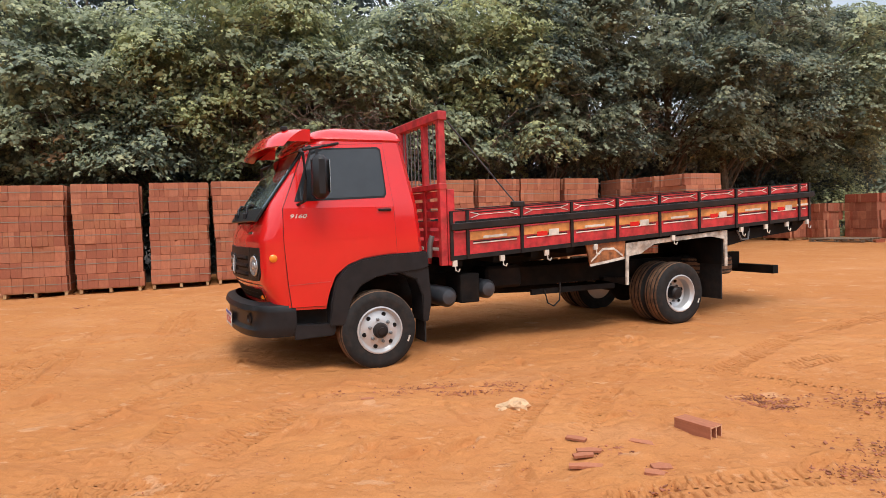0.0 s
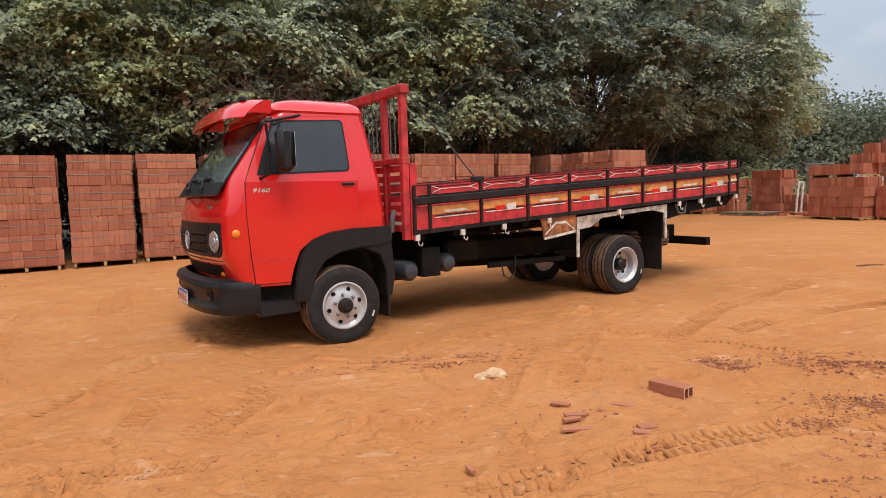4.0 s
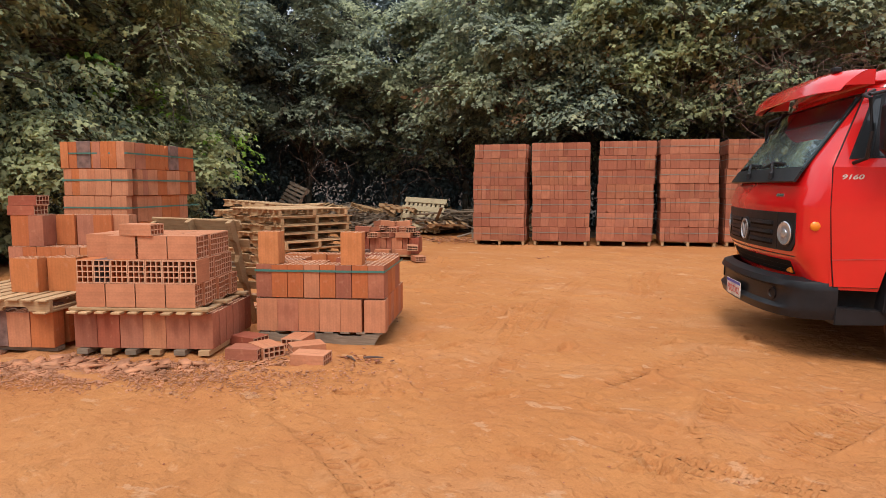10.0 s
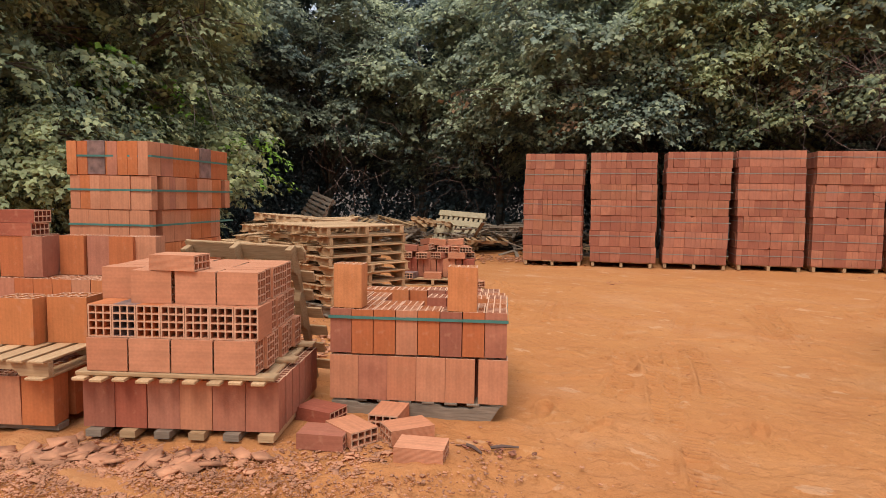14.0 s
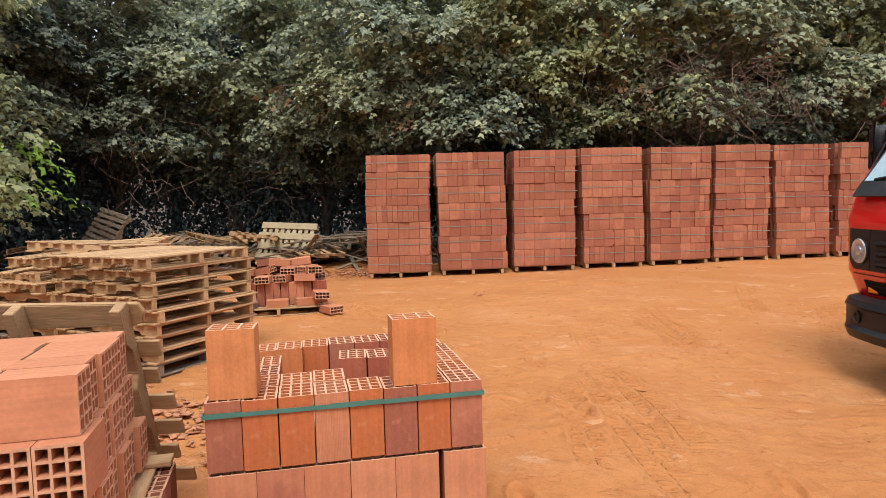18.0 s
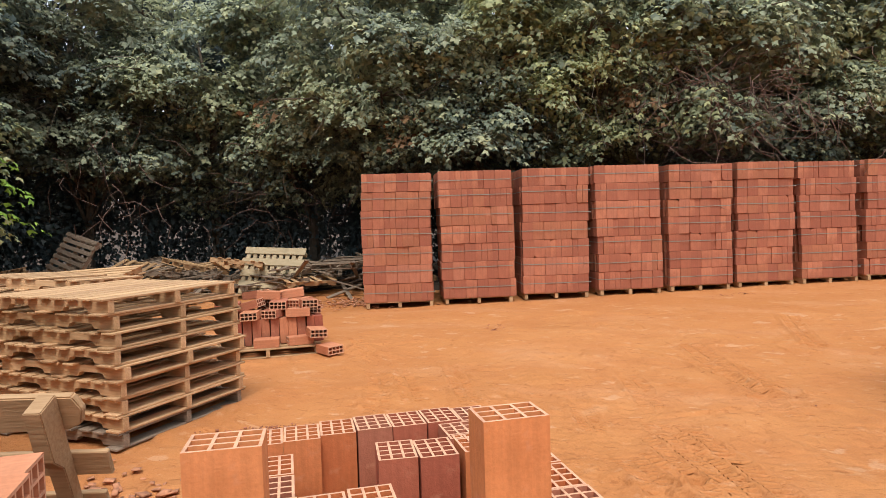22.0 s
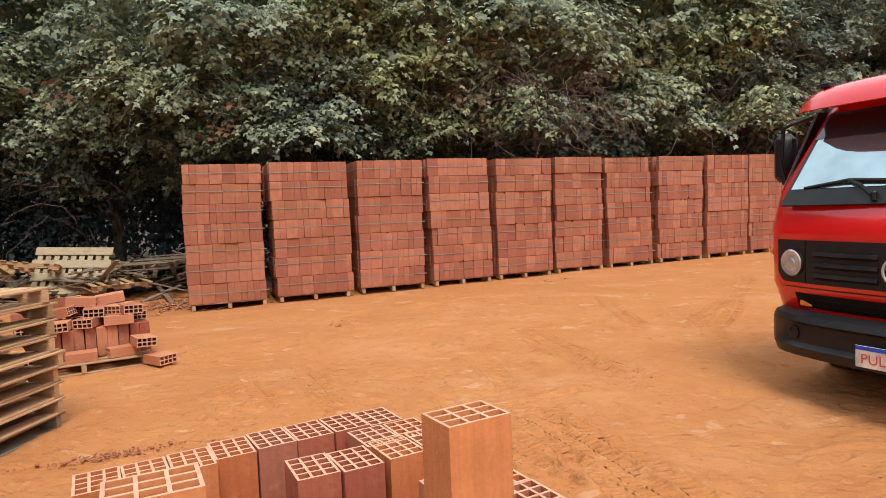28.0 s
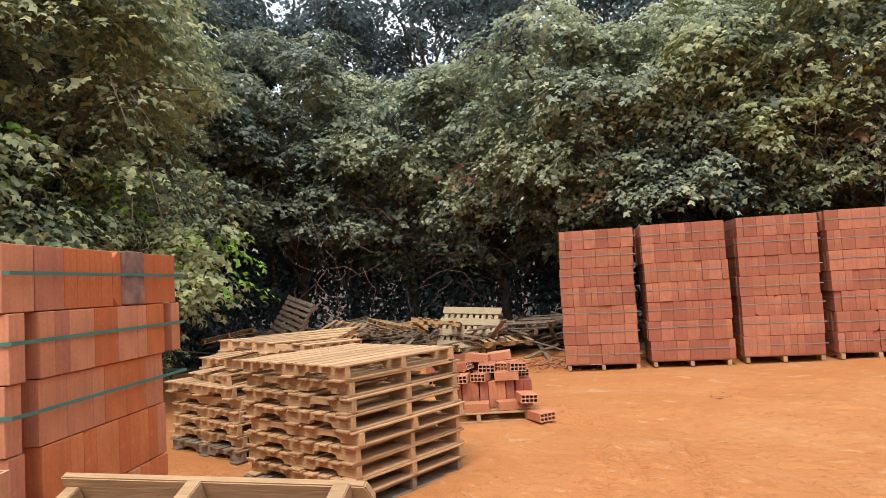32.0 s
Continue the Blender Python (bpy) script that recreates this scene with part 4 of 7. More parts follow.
single_pallet(OC2 @ pose(0.5, 0.48, 0.03, 0, 0, 0) @ Matrix.Diagonal((0.9, 0.98, 1.4, 1)), WOOD_OLD, "grey pallet under a stepped block pile", rng, 7)

# tall strapped stack with green bands
tall = brick_stack(-8.56 + 0.38 * 0.899 - 0.70 * 0.438, 3.66 + 0.38 * 0.438 + 0.70 * 0.899, 26.0, random.Random(4), 6,
                   "tall stack of orange clay blocks with green straps", 0.76, 1.42, None, (CLAY_ORANGE, CLAY_ORANGE, CLAY_ROSE, CLAY_ORANGE, CLAY_PINK, CLAY_PINK), False, 1.4)
tall["group"] = "block stacks with green straps"
for z in (1.72, 1.43, 1.13):
    band(0.785, 1.445, z, 0.017, 0.005, STRAP_GREEN, "strap", tall)
for x, y, t in ((-0.14, -0.672, 90), (0.34, 0.2, 0)):
    piece("burnt_brick", BRICK[CLAY_BURNT], tall, pose(x, y, 0.095 + 5 * 0.294 + 0.004, 0, 0, t))
# further stack at the yard's edge
edge = brick_stack(-11.1, 1.85, 29.0, random.Random(8), 6, "strapped stack of red clay blocks beside bushes", 1.14, 0.97, None, (CLAY, CLAY_LIGHT, CLAY_MAROON))
edge["group"] = ""

# low strapped pile and a jumble of broken bricks beside it
OG = frame_at(-8.62, 1.85, 29.0, 0.02)
low_g = thing("block_pile", OG, "low strapped pile of red clay blocks", "block pile")
for i in range(5):
    for j in range(4):
        piece("hollow_block", OPEN14[rng.choice((CLAY, CLAY_MAROON, CLAY_ORANGE))], low_g, pose(0.08 + i * 0.145, 0.1 + j * 0.195, 0.06, rng.uniform(-2, 2), rng.uniform(-3, 3), rng.uniform(-4, 4)))
band(0.74, 0.8, 0.2, 0.014, 0.01, STRAP_GREY, "strap", low_g).location = (0.365, 0.39, 0)
part("bottom_board", boxes((-0.05, 0.8, 0.0, 0.1, 0.0, 0.05), (-0.05, 0.8, 0.66, 0.76, 0.0, 0.05)), WOOD_OLD, low_g)


def loose_brick(x, y, z, turn, mat, label, tip=0.0, roll=90.0, mesh=None):
    ob = tagged(new("hollow_brick", mesh or OPEN9[mat]), label, "brick", "loose bricks")
    ob.matrix_basis = pose(x, y, z, 0, 0, turn) @ pose(0, 0, 0, 0, roll, 0) @ pose(0, 0, 0, tip, 0, 0)
    return ob


for k in range(34):
    x, y = rng.uniform(-9.2, -7.75), rng.uniform(2.75, 4.1)
    layer = rng.choice((0, 0, 1, 2))
    loose_brick(x, y, ground_z(x, y) + 0.047 + layer * 0.092, rng.uniform(0, 180), rng.choice((CLAY, CLAY_MAROON, CLAY_PINK)), "broken red hollow brick in a jumble", rng.uniform(-12, 12))
for k in range(34):
    x, y = rng.uniform(-9.6, -8.0), rng.uniform(2.0, 3.3)
    loose_brick(x, y, ground_z(x, y) + 0.047 + rng.choice((0, 0, 1)) * 0.09, rng.uniform(0, 180), rng.choice((CLAY, CLAY_LIGHT, CLAY_PINK)), "broken red hollow brick in a jumble", rng.uniform(-14, 14), rng.uniform(78, 102))
stub = tagged(new("hollow_block", OPEN14[CLAY_MAROON]), "broken dark red block standing in rubble", "clay block")
stub.matrix_basis = pose(-8.75, 2.72, 0.30, 0, 0, 20)

# bricks fallen before the piles
for x, y, z, t, mat, lab in ((-4.84, 3.53, 0.05, 24, CLAY_PINK, "pink brick lying on the rubble"), (-5.40, 3.36, 0.05, 26, CLAY, "red brick lying on the rubble"),
                             (-5.34, 3.60, 0.055, -14, CLAY_PINK, "broken red brick lying askew"), (-5.15, 3.78, 0.055, 112, CLAY_PINK, "pink brick lying with its channels in sight"),
                             (-5.72, 3.68, 0.05, 8, CLAY_MAROON, "dark red brick lying beside a pile"), (-5.03, 3.66, 0.05, 60, CLAY_PINK, "half brick tipped on its end")):
    loose_brick(x, y, ground_z(x, y) + z, t, mat, lab)
loose_brick(1.48, 4.03, 0.018, -58, CLAY_LIGHT, "narrow pinkish red hollow brick lying on the dirt", mesh=hollow_block("hollow_brick", 0.092, 0.11, 0.26, 1, 2, CLAY_LIGHT))


# ---- pallet stacks and the low brick pile ----
def pallet_stack(x, y, turn, n, rng, label, sx=1.1, sy=1.22, messy=0.02):
    z = ground_z(x, y)
    for k in range(n):
        m = pose(x + rng.uniform(-messy, messy), y + rng.uniform(-messy, messy), z + k * 0.1145, 0, 0, turn + 90 + rng.uniform(-1.2, 1.2) * messy * 50)
        single_pallet(m @ Matrix.Diagonal((sx, sy, 1, 1)), WOOD_OLD if k == 0 else WOOD_NEW if rng.random() < 0.8 else WOOD_BROWN, label, rng, 9, 3, 0.03, "stacked pallets")


pallet_stack(-8.36, 6.78, -8.0, 9, rng, "light wooden pallet in a stack of pallets", 1.08, 1.26, 0.032)
pallet_stack(-10.25, 7.45, -8.0, 6, rng, "worn wooden pallet in a loose stack", 1.06, 1.22, 0.05)
for k in range(3):
    x, y = -10.2 + 0.25 * k, 7.5
    single_pallet(pose(x, y, ground_z(x, y) + 0.70 + 0.12 * k, 3 * k - 2, -5 + 4 * k, 70 + 17 * k), WOOD_NEW, "wooden pallet tossed on a stack, askew", rng, 8, 3, 0.1, "stacked pallets")
single_pallet(pose(-11.6, 9.3, 0.75, 9, -3, 12) @ Matrix.Diagonal((1.5, 1.2, 1, 1)), WOOD_NEW, "wooden pallet lying askew", rng, 8, 3, 0.1, "stacked pallets")
pallet_stack(-11.6, 9.3, 10.0, 5, rng, "worn wooden pallet in a low stack", 1.1, 1.2, 0.06)

OL = frame_at(-8.72, 8.58, 31.0)
single_pallet(OL @ pose(0.47, 0.45, 0, 0, 0, 0) @ Matrix.Diagonal((1.0, 0.95, 0.9, 1)), WOOD_BROWN, "worn pallet under a heap of bricks", rng, 7)
heap = thing("brick_heap", OL, "heap of red hollow bricks on a pallet, some tumbled", "brick pile")
for j in range(3):
    for i in range(11):
        piece("brick", BRICK[rng.choice((CLAY_LIGHT, CLAY_PINK, CLAY, CLAY_MAROON))], heap, pose(0.06 + i * 0.099 + rng.uniform(-0.004, 0.004), 0.34 + j * 0.2 + rng.uniform(-0.015, 0.015), 0.106, rng.uniform(-1, 1), rng.uniform(-1.5, 1.5), rng.uniform(-3, 3)))


def flat_brick(x, y, z, t, tip=0.0, mat=None):
    """A hollow brick lying flat, its channels towards the viewer before it is turned."""
    piece("hollow_brick", OPEN9[mat or rng.choice((CLAY_PINK, CLAY_LIGHT, CLAY_PINK, CLAY))], heap, pose(x, y, z, tip, rng.uniform(-3, 3), t) @ pose(0, 0.135, 0, 90, 0, 0) @ pose(0, 0, 0, 0, 0, 90))


for x, y, t in ((0.02, 0.46, 4), (0.30, 0.43, -12), (0.55, 0.5, -28), (0.82, 0.44, 84), (0.18, 0.78, 70), (0.48, 0.8, 8), (0.74, 0.78, -6), (0.98, 0.72, 12)):
    flat_brick(x, y - 0.16, 0.447, t)
for x, y, t, tip in ((0.05, 0.62, 85, 2), (0.30, 0.6, 62, -14), (0.62, 0.56, -10, 3), (0.85, 0.6, -40, 2), (0.93, 0.5, 10, 0), (0.5, 0.86, 15, 0)):
    flat_brick(x, y - 0.14, 0.541, t, tip)
for x, y, t, tip in ((0.52, 0.66, 78, 4), (0.36, 0.78, 40, -8), (0.78, 0.74, 86, -6)):
    flat_brick(x, y - 0.12, 0.636, t, tip)
for x, y, z, t, mat in ((0.10, 0.10, 0.15, -14, CLAY_BURNT), (0.46, 0.12, 0.15, 86, CLAY_PINK), (0.82, 0.14, 0.15, 98, CLAY_PINK), (1.0, 0.02, 0.245, 6, CLAY_PINK), (1.12, -0.14, 0.075, 24, CLAY_PINK)):
    if mat is CLAY_BURNT:
        piece("hollow_brick", BURNT9, heap, pose(x, y, z, 0, 0, t) @ pose(0, 0.135, 0, 90, 0, 0) @ pose(0, 0, 0, 0, 0, 90))
        continue
    flat_brick(x, y, z, t, 0, mat)


# ---- weathered pallets thrown in a heap at the trees' edge ----
rng = random.Random(31)
leaning = thing("pallet", pose(-11.2, 14.0, 0.58, 60, 3, 8), "tan wooden pallet leaning on a pallet heap", "pallet", "heaped pallets")
for k in range(9):
    part("slat", boxes((-0.6 + k * 0.135, -0.515 + k * 0.135, -0.48 + rng.uniform(-0.03, 0.02), 0.44, 0, 0.03), bev=0.003), WOOD_TAN, leaning)
for k in range(4):
    part("board", boxes((-0.64 + rng.uniform(-0.03, 0.03), 0.62, -0.40 + k * 0.25, -0.25 + k * 0.25, 0.034, 0.055), bev=0.004), WOOD_TAN, leaning)
for k in range(3):
    part("stringer", boxes((-0.62, 0.62, -0.44 + k * 0.4, -0.37 + k * 0.4, -0.08, -0.004), bev=0.004), WOOD_TAN, leaning)
single_pallet(pose(-14.35, 12.35, 0.95, 60, 10, -22) @ Matrix.Diagonal((1.05, 0.9, 1, 1)), WOOD_OLD, "dark wooden pallet leaning on a heap", rng, 8, 3, 0.0, "heaped pallets")
for k in range(44):
    x = rng.uniform(-17.5, -8.9)
    y = 14.9 + 0.18 * (x + 12) * (1 if x > -12 else 2.0) + rng.uniform(-1.1, 1.3)
    lift = rng.uniform(0.0, 0.55) * (1 - 0.1 * abs(y - 15))
    single_pallet(pose(x, y, ground_z(x, y) + 0.08 + max(0, lift), rng.uniform(-16, 17), rng.uniform(-14, 14), rng.uniform(0, 180)), rng.choice((WOOD_OLD, WOOD_OLD, WOOD_BROWN)), "grey weathered pallet in a broken heap", rng, 7, 2, 0.25, "heaped pallets")
planks = bmesh.new()
for k in range(150):
    x = rng.uniform(-17.5, -8.6)
    y = 14.8 + 0.18 * (x + 12) + rng.uniform(-1.5, 1.6)
    before = set(planks.verts)
    bm_box(planks, -rng.uniform(0.35, 0.8), rng.uniform(0.3, 0.6), -0.04, 0.04, -0.01, 0.012)
    m = pose(x, y, ground_z(x, y) + rng.uniform(0.03, 0.62), rng.uniform(-15, 15), rng.uniform(-25, 25), rng.uniform(0, 180))
    bmesh.ops.transform(planks, matrix=m, verts=[v for v in planks.verts if v not in before])
tagged(new("loose_planks", mesh_of("loose_planks", planks, WOOD_OLD)), "grey broken pallet boards lying in a heap", "planks", kind="stuff")


# ---- brick rubble on the dirt ----
def rubble(name, patches, mat, seed, label):
    """Flat shards of broken brick, each a skewed little slab."""
    r = np.random.RandomState(seed)
    co, faces = [], []
    quad = np.array([(0, 1, 3, 2), (4, 6, 7, 5), (0, 4, 5, 1), (2, 3, 7, 6), (0, 2, 6, 4), (1, 5, 7, 3)])
    for cx, cy, rx, ry, turn, n, size in patches:
        for _ in range(n):
            u, v = r.randn() * 0.5 * rx, r.randn() * 0.5 * ry
            x, y = cx + u * math.cos(turn) - v * math.sin(turn), cy + u * math.sin(turn) + v * math.cos(turn)
            s = size * (0.35 + 0.9 * r.rand() ** 2)
            dims = np.array([s, s * (0.4 + 0.6 * r.rand()), max(0.005, s * 0.13)])
            c = np.array([(a, b, d) for a in (-.5, .5) for b in (-.5, .5) for d in (-.5, .5)]) * dims
            c = c * (0.7 + 0.6 * r.rand(8, 1))
            e = Euler((r.uniform(-0.3, 0.3), r.uniform(-0.3, 0.3), r.uniform(0, 6.28))).to_matrix()
            c = c @ np.array(e).T + np.array((x, y, ground_z(x, y) + dims[2] * 0.5 + 0.004))
            faces.append(quad + 8 * len(co))
            co.append(c)
    return tagged(new(name, sheet(name, np.concatenate(co), np.concatenate(faces), mat)), label, "rubble", kind="stuff")


ST = radians(28)
rubble("brick_rubble", [(-5.0, 3.38, 0.9, 0.4, ST, 700, 0.022), (-6.0, 2.45, 1.7, 0.46, ST, 6500, 0.017), (-7.2, 1.8, 1.5, 0.46, ST, 5000, 0.018), (-5.9, 2.72, 1.1, 0.14, ST, 80, 0.11),
                        (-6.95, 2.14, 1.2, 0.14, ST, 70, 0.11), (-6.2, 2.5, 1.4, 0.3, ST, 160, 0.05), (-5.1, 3.55, 0.5, 0.25, ST, 60, 0.06), (-6.9, 5.2, 1.2, 0.8, ST, 420, 0.07), (-9.0, 2.6, 1.6, 0.6, ST, 250, 0.12), (-9.2, 13.3, 1.6, 0.8, 0.3, 500, 0.08)],
       RUBBLE, 3, "scattered pink and red brick shards")
rubble("red_chips", [(0.02, 5.1, 0.8, 0.2, 0.1, 700, 0.017), (2.21, 4.53, 0.3, 0.22, 0.2, 420, 0.02), (3.25, 4.37, 0.6, 0.3, -0.3, 520, 0.021), (2.64, 3.51, 0.35, 0.2, -0.4, 240, 0.019), (2.13, 3.31, 0.3, 0.1, 0.1, 110, 0.018), (1.14, 3.2, 0.4, 0.16, 0.1, 160, 0.02), (1.0, 3.68, 0.25, 0.08, 0.1, 50, 0.02),
                     (1.88, 2.8, 0.5, 0.32, 0.2, 520, 0.018), (1.2, 3.6, 2.2, 1.4, 0.2, 240, 0.011), (0.2, 6.6, 3.5, 2.0, 0.3, 60, 0.014), (-3.0, 2.6, 4.0, 1.6, 0.4, 160, 0.010), (3.61, 6.17, 0.15, 0.1, 0.2, 26, 0.03), (-1.0, 9.0, 5.0, 2.5, 0.3, 60, 0.016), (-6.05, 10.7, 0.2, 0.35, 0.4, 34, 0.03), (-2.79, 13.8, 0.6, 0.15, 0.4, 30, 0.03),
                     (-7.05, 6.7, 0.5, 0.08, 0.35, 130, 0.022), (-4.5, 3.93, 0.25, 0.12, 0.3, 26, 0.03), (-5.3, 5.2, 0.4, 0.3, 0.4, 20, 0.02)],
       CHIPS, 6, "small brownish red brick chips on the dirt")
for x, y, t, l in ((5.96, 7.87, -20, 0.22), (7.39, 8.99, 5, 0.5), (-4.42, 3.98, 40, 0.16), (-4.55, 3.86, -20, 0.14)):
    o = tagged(new("stick", mesh_of("stick", tube([(-l / 2, 0, 0.012), (-l * 0.1, l * 0.05, 0.014), (l / 2, -l * 0.02, 0.01)], [0.009, 0.011, 0.006], 6), TWIG)), "thin dry brown stick lying on the dirt", "stick", "sticks on the dirt")
    o.matrix_basis = pose(x, y, ground_z(x, y), 0, 0, t)
for x, y, t, l, w in ((1.27, 4.37, 60, 0.16, 0.07), (0.79, 3.9, -20, 0.13, 0.05), (0.82, 3.69, 8, 0.16, 0.05), (0.77, 3.62, 20, 0.14, 0.045), (0.75, 3.46, 2, 0.2, 0.05), (1.19, 3.78, -28, 0.21, 0.05), (1.15, 3.42, 10, 0.12, 0.07), (1.09, 3.34, -15, 0.11, 0.06), (0.05, 3.05, 100, 0.1, 0.035), (-0.62, 4.9, 20, 0.11, 0.035)):
    o = tagged(new("brick_shard", mesh_of("brick_shard", prism([(-l / 2, -w / 2), (l * 0.4, -w * 0.6), (l / 2, w * 0.2), (l * 0.1, w / 2), (-l * 0.45, w * 0.35)], 0, 0.014, plane="XY"), CLAY_LIGHT)), "flat pinkish red shard of brick on the dirt", "brick shard", "shards on the dirt")
    o.matrix_basis = pose(x, y, ground_z(x, y) + 0.006, 4, 3, t)


def clod(x, y, s, seed):
    bm = bmesh.new()
    bmesh.ops.create_icosphere(bm, subdivisions=3, radius=1)
    for v in bm.verts:
        n = noise.noise(v.co * 1.7 + Vector((seed, 0, 0))) * 0.5 + noise.noise(v.co * 4 + Vector((0, seed, 0))) * 0.25
        v.co = v.co * (1 + n)
        v.co.x *= s
        v.co.y *= s * 0.6
        v.co.z = max(-0.1, v.co.z) * s * 0.5
    o = tagged(new("clod", mesh_of("clod", bm, STONE_PALE)), "pale lump of broken dried clay on the dirt", "clod")
    o.matrix_basis = pose(x, y, ground_z(x, y), 0, 0, 20)


clod(0.48, 4.58, 0.13, 3.0)
clod(0.40, 4.52, 0.06, 8.0)


# ---- stacks at the far side of the yard, beyond the truck ----
rng = random.Random(52)
FARMATS = (CLAY, CLAY, CLAY_MAROON)
FAR_TURN = -68.0
for x, y, w, c, lab in ((14.7, 22.0, 1.14, 5, "weathered red brick stack with grass behind"), (13.35, 22.7, 1.14, 4, "weathered low red brick stack near the trees"), (12.35, 23.0, 1.14, 4, "weathered red brick stack half hidden by the truck"),
                        (15.3, 21.2, 1.0, 2, "low red brick stack with a ragged top"),
                        (14.15, 17.85, 1.6, 4, "broad red brick stack carrying another pallet load"), (15.25, 16.75, 1.14, 3, "low red brick stack at the yard's far side"),
                        (16.45, 17.9, 1.14, 8, "very tall red brick stack"), (17.6, 16.9, 1.14, 9, "very tall red brick stack on pallets"), (16.6, 15.4, 1.14, 5, "red brick stack beside a tall one")):
    o = brick_stack(x, y, FAR_TURN, rng, c, lab, w, 0.97, None, FARMATS, False, 3.0)
    o["group"] = "stacks at the far side of the yard"
for x, y, w, c in ((14.15, 17.85, 1.6, 1), (16.6, 15.4, 1.1, 2)):
    base_c = 4 if c == 1 else 5
    o = brick_stack(x, y, FAR_TURN, rng, c, "pallet load of red bricks on top of another", w, 0.95, ground_z(x, y) + 0.097 + base_c * 0.294, FARMATS, False, 3.0)
    o["group"] = "stacks at the far side of the yard"
top_load = thing("brick_heap", pose(14.35, 17.6, ground_z(14.35, 17.6) + 0.194 + 5 * 0.294, 0, 0, FAR_TURN), "loose bricks heaped on a far stack", "brick pile")
for k in range(16):
    piece("brick", BRICK[rng.choice(FARMATS)], top_load, pose(-0.1 + 0.1 * (k % 8), 0.2 * (k // 8), 0, 0, 0, rng.uniform(-6, 6)))
for k in range(7):
    piece("brick", BRICK[rng.choice(FARMATS)], top_load, pose(0.26 + 0.1 * (k % 4), 0.02 + 0.2 * (k // 4), 0.291, 0, 0, rng.uniform(-6, 6)))
single_pallet(pose(13.3, 21.2, ground_z(13.3, 21.2), 0, 0, -58) @ Matrix.Diagonal((1.5, 1.2, 1, 1)), WOOD_OLD, "empty grey pallet lying before brick stacks", rng, 7)
for k in range(26):
    x, y = rng.uniform(13.9, 15.4), rng.uniform(19.4, 20.9)
    loose_brick(x, y, ground_z(x, y) + 0.047, rng.uniform(0, 180), rng.choice((CLAY, CLAY_MAROON)), "red brick lying by the far stacks")
sheets = thing("metal_sheets", pose(16.3, 21.6, ground_z(16, 21.6), 0, 0, -50), "stack of blue-grey metal sheets behind brick stacks", "metal sheets")
for k in range(4):
    part("sheet", boxes((-0.45, 0.35, -0.3, 0.3, 1.5 + k * 0.08, 1.54 + k * 0.08)), SHEET_GREY, sheets)
for x in (-0.42, 0.22):
    part("trestle", boxes((x, x + 0.1, -0.3, 0.3, 0, 1.5)), WOOD_OLD, sheets)
post = thing("white_post", pose(14.75, 20.7, ground_z(14.75, 20.7), 0, 4, 0), "white-painted wooden frame leaning by brick stacks", "post")
part("upright", boxes((-0.12, -0.06, -0.03, 0.03, 0, 1.15)), WHITE, post)
part("upright", boxes((0.06, 0.12, -0.03, 0.03, 0, 1.15)), WHITE, post)
part("rail", boxes((-0.06, 0.06, -0.03, 0.03, 1.09, 1.15)), WHITE, post)


